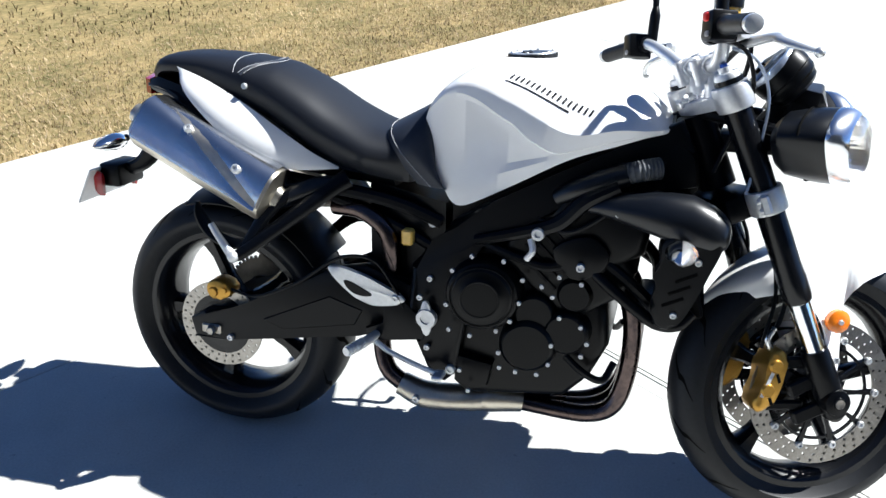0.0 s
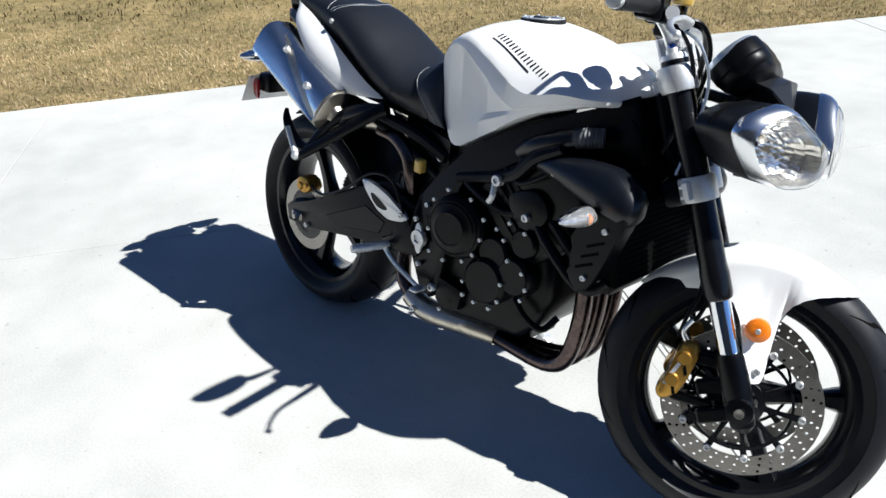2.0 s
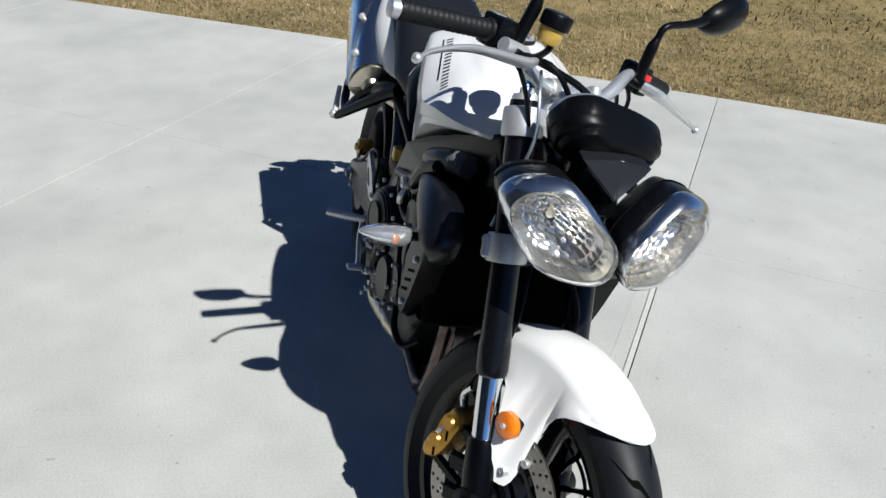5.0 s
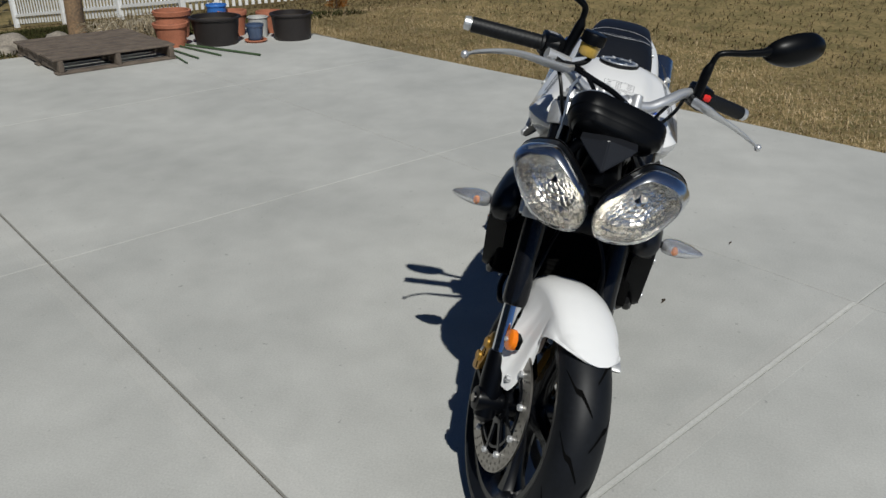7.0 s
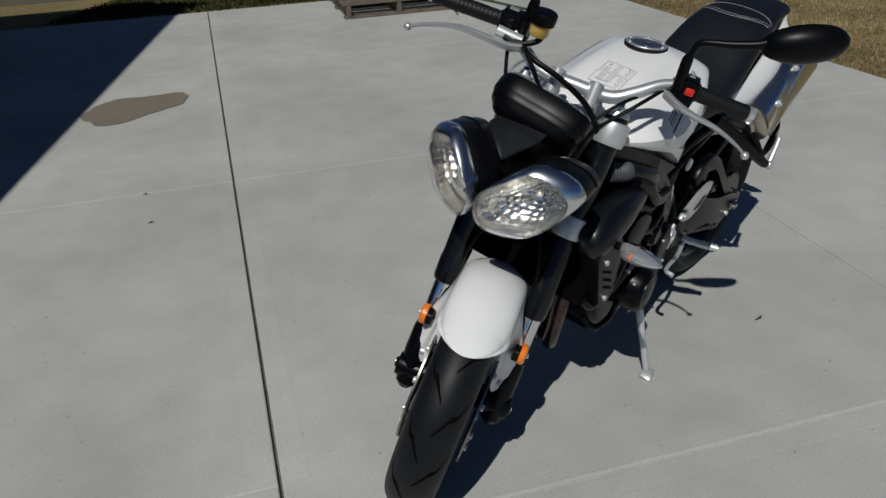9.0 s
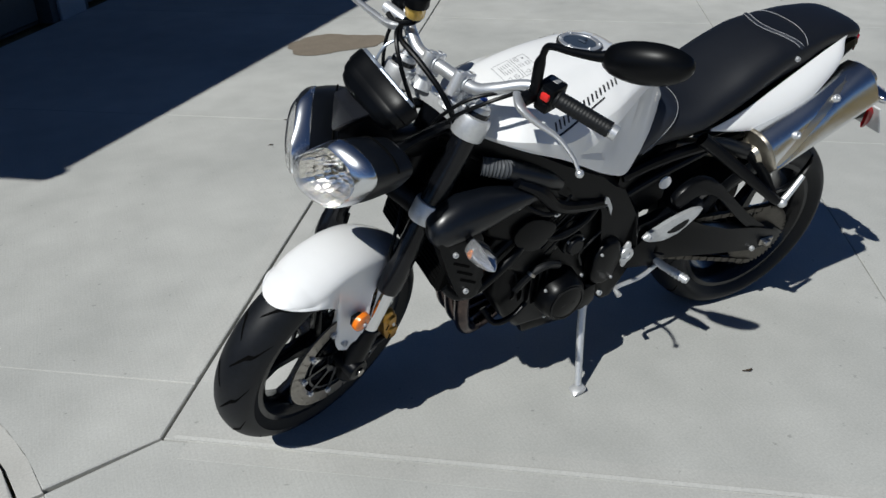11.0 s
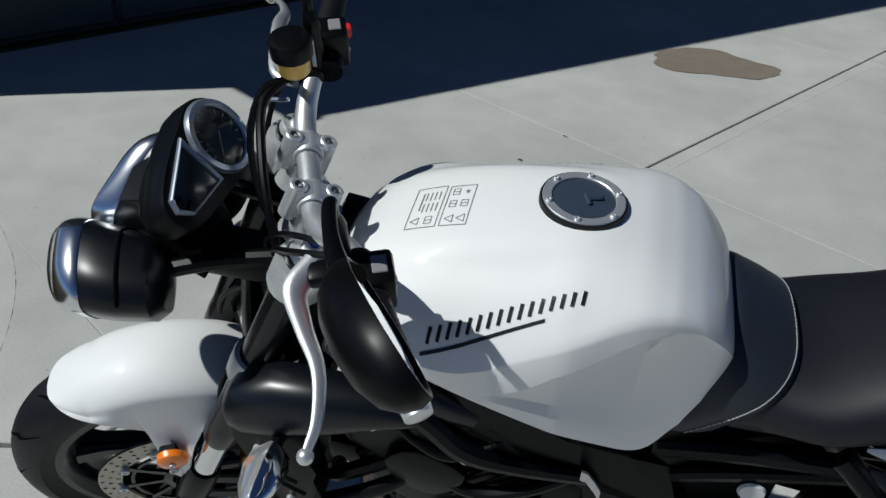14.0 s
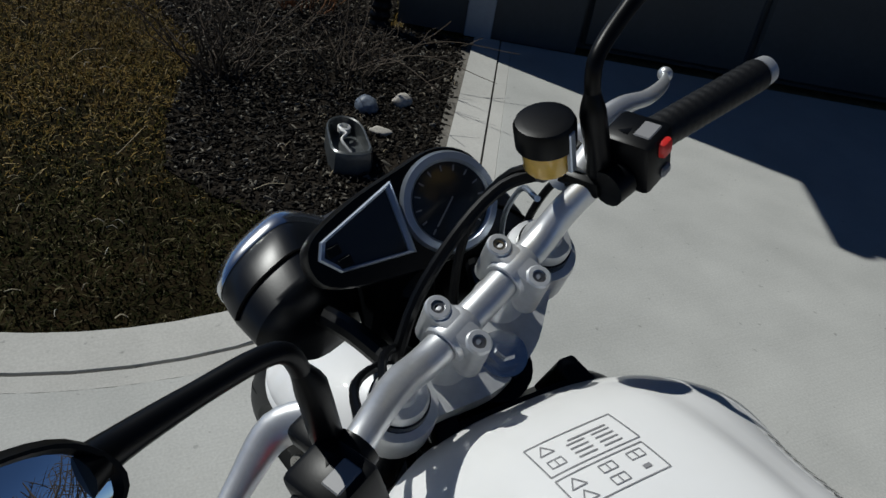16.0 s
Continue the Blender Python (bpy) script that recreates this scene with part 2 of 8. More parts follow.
US = (-6.78, -4.55, -2.3, 0.0, 2.66, 5.3, 8.0, 11.0, 14.0)
FINE = 0.0016
for i in range(len(US) - 1):
    for v0, v1 in ((0.0, 2.05), (2.05, 3.75)):
        side = 0.0 if US[i] < 0 else 0.176
        g = FINE
        lo = 0.0035 if v0 == 0 and US[i] < 0 else g
        a, b = US[i] + (0.0012 if US[i] == 0 else g), US[i + 1] - (0.0012 if US[i + 1] == 0 else g)
        v_lo = (side if v0 == 0 else v0) + lo
        edge = [(a, v_lo), (b, v_lo)]
        if v0 == 0 and US[i] == 0:
            # this slab runs out to the bend, as far as the diagonal joint
            edge = [(0.004, 0.0)] + [bend(133 - 6.1 * k) for k in range(0, 8)] + [(1.15, 0.1725), (b, 0.1725)]
        far = [(b, v1 - g), (a, v1 - g)] if v0 == 0 else [(b, lawn_side(b)), (a, lawn_side(a))]
        slab(US[i], US[i + 1], v0, v1, g, edge + far)
for u0, u1 in ((-6.78, -4.55), (-4.55, -2.3), (-2.3, 0.0)):
    # apron in front of the garage; the kerb strip closes its outer side
    b = u1 - (0.2225 if u1 == 0 else FINE)
    slab(u0, u1, -2.74, 0.0, FINE, ((u0 + FINE, -2.74), (b, -2.74), (b, -0.006), (u0 + FINE, -0.006)))

# kerb: straight along the apron, a quarter bend, then along the strip
def kerb_line(off):
    pts = [(-0.026 - off, -2.74 + i * 0.22) for i in range(7)]
    for i in range(0, 18):
        a = radians(180 - 46.75 * i / 8 if i < 9 else 132.8 - 42.8 * (i - 9) / 8)
        pts.append((FC[0] + (FR + off) * math.cos(a), FC[1] + (FR + off) * math.sin(a)))
    pts += [(u, -0.024 + off) for u in (2.0, 3.2, 4.6, 6.4, 8.6, 11, 14)]
    return pts


def ribbon(name, off0, off1, z, material, label, parent, bev=0.008):
    for cut in (slice(0, 16), slice(16, None)):
        bm = bmesh.new()
        a, b = kerb_line(off0)[cut], kerb_line(off1)[cut]
        prism(bm, [tuple(uv(*q).xy) for q in a] + [tuple(uv(*q).xy) for q in b[::-1]], -0.12, z, bev, 2)
        part(name, bm, material, parent, label, smooth=None)


ribbon("kerb", 0.0, 0.135, 0.004, KERB, "smooth concrete mowing kerb with a curved bend", pavement)
ribbon("trowelled_band", 0.143, 0.196, 0.0, KERB, "trowelled edge band", pavement, 0.002)
# corner fill between the bend and the first slabs, cut by one joint
for poly in ([(-0.221, -0.006), (-0.221, -1.2)] + [bend(180 - 6.6 * k) for k in range(0, 8)] + [(-0.004, -0.006)],):
    bm = bmesh.new()
    prism(bm, [tuple(uv(*q).xy) for q in poly], -0.1, 0.0, 0.003, 1)
    part("corner_slab", bm, CONCRETE, pavement, smooth=None)
# smooth trowelled margins along the joints
for u0, u1, v0, v1 in [(u0, u1, v0, v1) for u0, u1 in ((-6.77, -4.56), (-4.54, -2.31), (-2.29, -0.235)) for v0, v1 in ((-0.075, -0.010), (0.007, 0.070))] + [(-0.062, -0.003, 0.007, 2.04), (0.003, 0.062, 0.07, 2.04)]:
    bm = bmesh.new()
    prism(bm, [tuple(uv(*q).xy) for q in ((u0, v0), (u1, v0), (u1, v1), (u0, v1))], -0.02, 0.0007)
    part("trowelled_margin", bm, MARGIN, pavement, smooth=None)
# paler wedge tilted to the sun, standing in for the joint's sunlit slope
bm = bmesh.new()
ends = [[uv(u, v, z) for u, z in ((-0.018, -0.004), (-0.0165, 0.0036), (-0.014, 0.0040), (-0.003, 0.0012), (-0.003, -0.004))] for v in (0.03, 0.5, 1.0, 1.5, 2.04)]
rows = [[bm.verts.new(q) for q in r] for r in ends]
for a, b in zip(rows, rows[1:]):
    for i in range(5):
        bm.faces.new((a[i], a[(i + 1) % 5], b[(i + 1) % 5], b[i]))
bm.faces.new(rows[0])
bm.faces.new(rows[-1])
bmesh.ops.recalc_face_normals(bm, faces=bm.faces)
part("joint_lip", bm, MARGIN, pavement, "pale tilted strip added for the sunlit edge of the joint", smooth=None)
# damp patch
STAIN = mat("damp_concrete", (0.215, 0.18, 0.138), 0.75, var=0.12, scale=9, bump=0.3, bscale=120)
bm = bmesh.new()
rs = random.Random(5)
ring = []
for i in range(72):
    a = i / 72 * 2 * math.pi
    r = 0.96 + 0.10 * math.sin(3 * a + 1) + 0.06 * math.sin(5 * a) + 0.02 * math.sin(11 * a + 2) + rs.uniform(-0.015, 0.015)
    ring.append((0.22 + 0.37 * r * math.cos(a) * 0.8 - 0.19 * r * math.sin(a), -3.5 + 0.13 * r * math.cos(a) + 0.20 * r * math.sin(a)))
f = bm.faces.new([bm.verts.new((x, y, 0.003)) for x, y in ring])
thing("oil_stain", bm, STAIN, "brown oil stain soaked into the concrete driveway", "stain", kind="structure")

# ---------------------------------------------------------------- house
house = new("house", None)
tagged(house, "dark garage gable with panelled garage doors and pale trim", "house")
house.matrix_basis = Matrix.Translation(uv(0, -2.75)) @ Matrix.Rotation(math.atan2(U2.y, U2.x), 4, "Z")
# local axes: x along U, y along V
GW, EAVE, SLOPE, CX = 8.4, 2.62, 0.59, 0.38
PEAK = EAVE + SLOPE * GW / 2
for x0, x1, z0, z1 in ((-0.55, CX, 0, EAVE), (-4.58, -4.08, 0, EAVE), (-GW, -7.9, 0, EAVE), (-4.08, -0.55, 2.25, EAVE), (-7.9, -4.58, 2.25, EAVE)):
    bm = bmesh.new()
    box(bm, x0, x1, -0.18, 0, z0, z1)
    part("wall", bm, SIDING, house, "dark siding front wall", smooth=None)
bm = bmesh.new()
vs = [bm.verts.new(q) for q in ((0, 0.0, EAVE), (-GW, 0, EAVE), (-GW / 2, 0, PEAK), (0, -0.18, EAVE), (-GW, -0.18, EAVE), (-GW / 2, -0.18, PEAK))]
for q in ((0, 1, 2), (3, 5, 4), (0, 2, 5, 3), (2, 1, 4, 5), (0, 3, 4, 1)):
    bm.faces.new([vs[i] for i in q])
part("gable_wall", bm, SIDING, house, "dark siding gable", smooth=None)
for x0, x1, y0, y1 in ((CX - 0.18, CX, -9, -0.18), (-GW, -GW + 0.18, -9, -0.18), (-GW + 0.18, CX - 0.18, -9, -8.82)):
    bm = bmesh.new()
    box(bm, x0, x1, y0, y1, 0, EAVE)
    part("wall", bm, SIDING, house, "dark lap siding wall", smooth=None)
for i in range(12):
    bm = bmesh.new()
    box(bm, 0.04, CX - 0.02, 0.001, 0.018, 0.22 + i * 0.19, 0.40 + i * 0.19, None, 0.004)
    part("lap_board", bm, SIDING, house, smooth=None)
for x0 in (-4.06, -7.88):
    bm = bmesh.new()
    box(bm, x0, x0 + 3.5, -0.16, -0.11, 0.0, 2.26)
    gd = part("garage_door", bm, DOORPAINT, house, "closed dark panelled garage door", smooth=None)
    for r in range(4):
        for c in range(4):
            bm = bmesh.new()
            box(bm, x0 + 0.02 + c * 0.87, x0 + 0.87 + c * 0.87, -0.112, -0.075, 0.02 + r * 0.56, 0.57 + r * 0.56, None, 0.02)
            part("door_panel", bm, DOORPAINT, gd, smooth=None)
bm = bmesh.new()
box(bm, -4.50, -4.16, 0.002, 0.03, 0, 2.5, None, 0.005)
part("pillar_trim", bm, TRIM, house, "pale painted trim board between the doors", smooth=None)
bm = bmesh.new()
box(bm, -0.11, 0.03, 0.002, 0.03, 0, EAVE, None, 0.005)
box(bm, 0.002, 0.03, -0.12, 0.002, 0, EAVE, None, 0.005)
part("corner_trim", bm, TRIM, house, "pale corner board", smooth=None)
bm = bmesh.new()
OV, OE = 0.44, 0.36
for s in (1, -1):
    xe = OE if s == 1 else -GW - OE
    ze = EAVE - SLOPE * OE
    a = [(xe, ze), (-GW / 2, PEAK), (-GW / 2, PEAK + 0.2), (xe, ze + 0.2)]
    f0 = [bm.verts.new((x, OV, z)) for x, z in a]
    f1 = [bm.verts.new((x, -9.3, z)) for x, z in a]
    bm.faces.new(f0)
    bm.faces.new(f1[::-1])
    for i in range(4):
        bm.faces.new((f0[i], f1[i], f1[(i + 1) % 4], f0[(i + 1) % 4]))
part("roof", bm, ROOF, house, "dark shingle gable roof", smooth=None)
bm = bmesh.new()
box(bm, OE, OE + 0.08, -9.3, OV + 0.03, EAVE - SLOPE * OE + 0.07, EAVE - SLOPE * OE + 0.19, None, 0.02)
part("gutter", bm, TRIM, house, "pale eaves gutter", smooth=None)

# ---------------------------------------------------------------- motorcycle: materials
PAINT = mat("pearl_white_paint", (0.85, 0.85, 0.845), 0.5, spec=0.35, coat=0.7, var=0.015, scale=3)
BLACKGLOSS = mat("black_gloss_paint", (0.0045, 0.005, 0.0065), 0.24, spec=0.3, coat=0.12, var=0.1, scale=6)
FRAMEBLK = mat("black_frame_coat", (0.0016, 0.0020, 0.0031), 0.31, spec=0.19, var=0.12, scale=9, bump=0.05, bscale=160, dist=0.0008)
ENGBLK = mat("black_engine_coat", (0.0018, 0.0021, 0.0028), 0.31, spec=0.17, var=0.2, scale=14, bump=0.10, bscale=160, dist=0.0008)
LAMPBLK = mat("satin_lamp_shell", (0.0040, 0.0050, 0.0072), 0.33, spec=0.32, var=0.1, scale=10, bump=0.05, bscale=400, dist=0.0004)
PLASTIC = mat("black_plastic", (0.0024, 0.0028, 0.0036), 0.36, spec=0.17, var=0.12, scale=10, bump=0.07, bscale=400, dist=0.0004)
SCOOP = mat("slate_plastic", (0.0034, 0.0046, 0.0072), 0.32, spec=0.46, var=0.1, scale=7)
RUBBER = mat("tyre_rubber", (0.0068, 0.0080, 0.0105), 0.50, spec=0.26, var=0.25, scale=12, bump=0.12, bscale=250, dist=0.0006, rvar=0.08)
TREADCUT = mat("tread_groove_rubber", (0.003, 0.003, 0.003), 0.9, spec=0.05)
HOSE = mat("grey_hose_rubber", (0.075, 0.080, 0.088), 0.5, spec=0.35, var=0.12, scale=20)
SHIELD = mat("grey_shield_plastic", (0.014, 0.015, 0.018), 0.36, spec=0.4, var=0.08, scale=9)
GRIPR = mat("grip_rubber", (0.006, 0.0065, 0.0075), 0.5, spec=0.35, bump=0.5, bscale=500, dist=0.0008)
VINYL = mat("seat_vinyl", (0.0074, 0.0090, 0.0132), 0.50, spec=0.34, var=0.08, scale=8, bump=0.06, bscale=500, dist=0.0005)
VINYL2 = mat("slate_seat_vinyl", (0.020, 0.0245, 0.036), 0.46, spec=0.32, var=0.08, scale=8, bump=0.06, bscale=500, dist=0.0005)
THREAD = mat("pale_thread", (0.42, 0.43, 0.45), 0.8)
ALU = mat("cast_aluminium", (0.68, 0.69, 0.70), 0.44, metal=0.65, var=0.08, scale=14, bump=0.12, bscale=350, dist=0.0005, rvar=0.06)
BAR = mat("anodised_silver", (0.74, 0.75, 0.76), 0.38, metal=0.75, var=0.05, scale=20, rvar=0.05)
POLISH = mat("brushed_stainless", (0.74, 0.75, 0.76), 0.22, metal=1.0, var=0.04, scale=9, rvar=0.05)
SATIN = mat("satin_stainless", (0.60, 0.555, 0.47), 0.36, metal=1.0, var=0.1, scale=8, rvar=0.08)
SILVERED = mat("chromed_plastic", (0.80, 0.82, 0.85), 0.22, metal=1.0)
CHROME = mat("chrome", (0.82, 0.83, 0.85), 0.07, metal=1.0)
STEEL = mat("disc_steel", (0.36, 0.34, 0.31), 0.34, metal=1.0, var=0.14, scale=25, rvar=0.08)
DARKSTEEL = mat("oily_steel", (0.10, 0.092, 0.08), 0.42, metal=1.0, var=0.3, scale=40, rvar=0.1)
GOLD = mat("gold_anodised", (0.46, 0.26, 0.05), 0.36, metal=0.85, var=0.1, scale=30)
HEADERM = mat("heat_tinted_header", (0.14, 0.105, 0.095), 0.25, metal=1.0, color2=(0.055, 0.046, 0.048), scale=9, rvar=0.1)
AMBER = mat("amber_lens", (0.9, 0.22, 0.01), 0.15, coat=0.6, var=0.1, scale=60, bump=0.5, bscale=500, dist=0.001)
BLUEANOD = mat("blue_anodised", (0.02, 0.06, 0.30), 0.3, metal=0.7)
REDL = mat("red_lens", (0.30, 0.008, 0.01), 0.15, coat=0.5)
REDSW = mat("red_switch", (0.75, 0.03, 0.025), 0.35)
PLATEW = mat("plate_white", (0.75, 0.75, 0.75), 0.4, var=0.05, scale=9)
SIGNAL = mat("clear_signal_plastic", (0.95, 0.95, 0.95), 0.05, trans=0.86, ior=1.25)
GLASS = mat("clear_lens", (1, 1, 1), 0.02, trans=1.0, ior=1.45)
BOWL = mat("faceted_reflector", (0.97, 0.94, 0.88), 0.19, metal=1.0)
BULB = mat("bulb_cap", (0.92, 0.86, 0.76), 0.35, metal=0.8)
MIRROR = mat("mirror_glass", (0.92, 0.93, 0.94), 0.005, metal=1.0)
FACE = mat("instrument_glass", (0.022, 0.026, 0.031), 0.14, spec=0.35, coat=0.2)
BEZEL = mat("grey_bezel", (0.40, 0.45, 0.53), 0.30, metal=0.7)
DECAL = mat("black_decal", (0.01, 0.01, 0.012), 0.35)
GREYDECAL = mat("grey_print", (0.24, 0.24, 0.25), 0.5)
FLUID = mat("amber_reservoir", (0.72, 0.47, 0.10), 0.25, coat=0.4, var=0.1, scale=20)
CORE = mat("radiator_core", (0.003, 0.003, 0.003), 0.7, spec=0.05, bump=0.8, bscale=300, dist=0.002)
WHITEPRINT = mat("pale_print", (0.7, 0.7, 0.7), 0.5)
for g in (GLASS,):
    g.node_tree.nodes["Principled BSDF"].inputs["Specular IOR Level"].default_value = 0.5

# ---------------------------------------------------------------- motorcycle: shaping helpers
LEAN, STEER, RAKE = 10.0, 25.46, radians(23.9)
bike = new("motorcycle", None)
tagged(bike, "white naked motorcycle with black engine, leaning on its sidestand, bars turned", "motorcycle")
bike.matrix_basis = pose(-0.0058, -0.0049, 0, -LEAN, 0, 0.72)
AX = Vector((-math.sin(RAKE), 0, math.cos(RAKE)))
FOOT = Vector((1.487, 0, 0))
S = Matrix.Translation(FOOT) @ Matrix.Rotation(radians(STEER), 4, AX) @ Matrix.Translation(-FOOT)
# steering-head axes: x ahead and square to the steering axis, z along it
SA = Matrix.Translation(FOOT) @ Matrix(((math.cos(RAKE), 0, -math.sin(RAKE), 0), (0, 1, 0, 0), (math.sin(RAKE), 0, math.cos(RAKE), 0), (0, 0, 0, 1)))


def sp(name, bm, material, label="", smooth=35):
    """A part of the steered front end."""
    ob = part(name, bm, material, bike, label, smooth)
    ob.matrix_basis = S
    return ob


def crom(pts, n):
    """Points along a smooth curve through pts, n to each stretch."""
    p = [Vector(q) for q in pts]
    p = [2 * p[0] - p[1]] + p + [2 * p[-1] - p[-2]]
    out = []
    for i in range(1, len(p) - 2):
        a, b, c, d = p[i - 1:i + 3]
        for k in range(n):
            t = k / n
            out.append(0.5 * (2 * b + (c - a) * t + (2 * a - 5 * b + 4 * c - d) * t * t + (3 * b - a - 3 * c + d) * t ** 3))
    return out + [p[-2]]


def loft(bm, rings, closed=True, caps=True):
    vs = [[bm.verts.new(q) for q in r] for r in rings]
    n = len(rings[0])
    for a, b in zip(vs, vs[1:]):
        for i in range(n if closed else n - 1):
            j = (i + 1) % n
            bm.faces.new((a[i], a[j], b[j], b[i]))
    if caps and closed:
        bm.faces.new(vs[0][::-1])
        bm.faces.new(vs[-1])
    return [v for r in vs for v in r]


def tube(bm, pts, r, seg=10, res=5, squash=1.0):
    """A round bar along a curve; r is one radius or one for each given point."""
    path = crom(pts, res) if res > 1 else [Vector(q) for q in pts]
    rad = [r] * len(path) if isinstance(r, (int, float)) else [float(x) for x in np.interp(np.linspace(0, len(r) - 1, len(path)), range(len(r)), r)]
    rings, side = [], None
    for i, q in enumerate(path):
        d = (path[min(i + 1, len(path) - 1)] - path[max(i - 1, 0)]).normalized()
        if side is None:
            side = d.orthogonal().normalized()
        side = (side - d * side.dot(d)).normalized()
        up = d.cross(side)
        rings.append([q + rad[i] * (math.cos(a) * side + squash * math.sin(a) * up) for a in (k / seg * 2 * math.pi for k in range(seg))])
    loft(bm, rings)


def lathe(bm, prof, m, seg=28, close=False, a0=0.0, a1=360.0):
    """A profile of (radius, height) turned round z, then laid by m."""
    full = abs(a1 - a0) >= 359.9
    rings = []
    for k in range(seg if full else seg + 1):
        a = radians(a0 + (a1 - a0) * k / seg)
        rings.append([m @ Vector((r * math.cos(a), r * math.sin(a), h)) for r, h in prof])
    vs = [[bm.verts.new(q) for q in r] for r in rings]
    n = len(prof)
    for k in range(len(vs) - (0 if full else 1)):
        a, b = vs[k], vs[(k + 1) % len(vs)]
        for i in range(n if close else n - 1):
            j = (i + 1) % n
            bm.faces.new((a[i], b[i], b[j], a[j]))
    if not close and full:
        for idx in (0, n - 1):
            if prof[idx][0] > 1e-6:
                bm.faces.new([v[idx] for v in vs])
    bmesh.ops.remove_doubles(bm, verts=[v for r in vs for v in r], dist=1e-6)


def along_y(x, y, z, s=1):
    """Lays a lathe's axis along the y of the machine, pointing out to side s."""
    return Matrix.Translation((x, y, z)) @ Matrix.Rotation(radians(-90 * s), 4, "X")


def extr(bm, pts, y0, y1, bevel=0.006, seg=2, bend=None):
    """A side outline (x, z) given thickness from y0 to y1 with rounded rims; bend moves y by x and z."""
    a = [bm.verts.new((x, y0, z)) for x, z in pts]
    b = [bm.verts.new((x, y1, z)) for x, z in pts]
    n = len(pts)
    fs = [bm.faces.new(a), bm.faces.new(b[::-1])]
    for i in range(n):
        bm.faces.new((a[i], b[i], b[(i + 1) % n], a[(i + 1) % n]))
    vs = a + b
    if bevel:
        es = [e for f in fs for e in f.edges]
        r = bmesh.ops.bevel(bm, geom=es, offset=bevel, segments=seg, affect="EDGES", profile=0.5)
        vs = list({v for f in r["faces"] for v in f.verts} | {v for v in vs if v.is_valid})
    if bend:
        for v in vs:
            v.co = bend(v.co)
    return vs


def smooth_outline(pts, n=4):
    """A closed, rounded outline through 2D points."""
    p = [Vector((*q, 0)) for q in pts]
    m = len(p)
    out = []
    for i in range(m):
        a, b, c, d = p[i - 1], p[i], p[(i + 1) % m], p[(i + 2) % m]
        for k in range(n):
            t = k / n
            q = 0.5 * (2 * b + (c - a) * t + (2 * a - 5 * b + 4 * c - d) * t * t + (3 * b - a - 3 * c + d) * t ** 3)
            out.append((q.x, q.y))
    return out


# one cap-head bolt, its axis along +z
bm = bmesh.new()
lathe(bm, [(0.0, 0.0035), (0.0032, 0.0035), (0.0032, 0.006), (0.0058, 0.006), (0.0066, 0.005), (0.0066, -0.003)], Matrix.Identity(4), 12)
BOLT = finish(bm, "bolt", ALU, 30)


def bolt(parent, x, y, z, s=-1, k=1.0, m=None):
    ob = new("bolt", BOLT)
    ob.parent = parent
    ob.matrix_basis = (along_y(x, y, z, s) if m is None else m) @ Matrix.Scale(k, 4)
    return ob


# ---------------------------------------------------------------- wheels
def tyre_profile(R, hw, d, rim):
    pts = [(R - d * (1 - math.cos(a)), hw * math.sin(a)) for a in (radians(-88 + 176 * k / 18) for k in range(19))]
    return pts + [(rim + 0.022, hw * 0.93), (rim + 0.004, hw * 0.80), (rim - 0.006, hw * 0.6), (rim - 0.006, -hw * 0.6), (rim + 0.004, -hw * 0.80), (rim + 0.022, -hw * 0.93)]


def perforated(bm, m, r0, r1, rows, n, hole, t):
    """A flat ring with drilled holes, t thick."""
    for z, flip in ((t / 2, 1), (-t / 2, -1)):
        for row in range(rows):
            ra, rb = r0 + (r1 - r0) * row / rows, r0 + (r1 - r0) * (row + 1) / rows
            for k in range(n):
                a0, a1 = (2 * math.pi * (k + q) / n + row * 0.5 * 2 * math.pi / n for q in (0, 1))
                am, rm = (a0 + a1) / 2, (ra + rb) / 2
                outer = [(ra, a0), (ra, am), (ra, a1), (rm, a1), (rb, a1), (rb, am), (rb, a0), (rm, a0)]
                drilled = (k + row) % 2 == 0
                vo = [bm.verts.new(m @ Vector((r * math.cos(a), r * math.sin(a), z))) for r, a in outer]
                if not drilled:
                    bm.faces.new(vo if flip < 0 else vo[::-1])
                    continue
                cx = []
                for r, a in outer:
                    d = Vector((r * math.cos(a) - rm * math.cos(am), r * math.sin(a) - rm * math.sin(am))).normalized() * hole
                    cx.append(bm.verts.new(m @ Vector((rm * math.cos(am) + d.x, rm * math.sin(am) + d.y, z))))
                for i in range(8):
                    j = (i + 1) % 8
                    bm.faces.new((vo[i], vo[j], cx[j], cx[i]))
    for r in (r0, r1):
        k = 64
        rings = [[bm.verts.new(m @ Vector((r * math.cos(2 * math.pi * i / k), r * math.sin(2 * math.pi * i / k), z))) for i in range(k)] for z in (t / 2, -t / 2)]
        for i in range(k):
            bm.faces.new((rings[0][i], rings[0][(i + 1) % k], rings[1][(i + 1) % k], rings[1][i]))


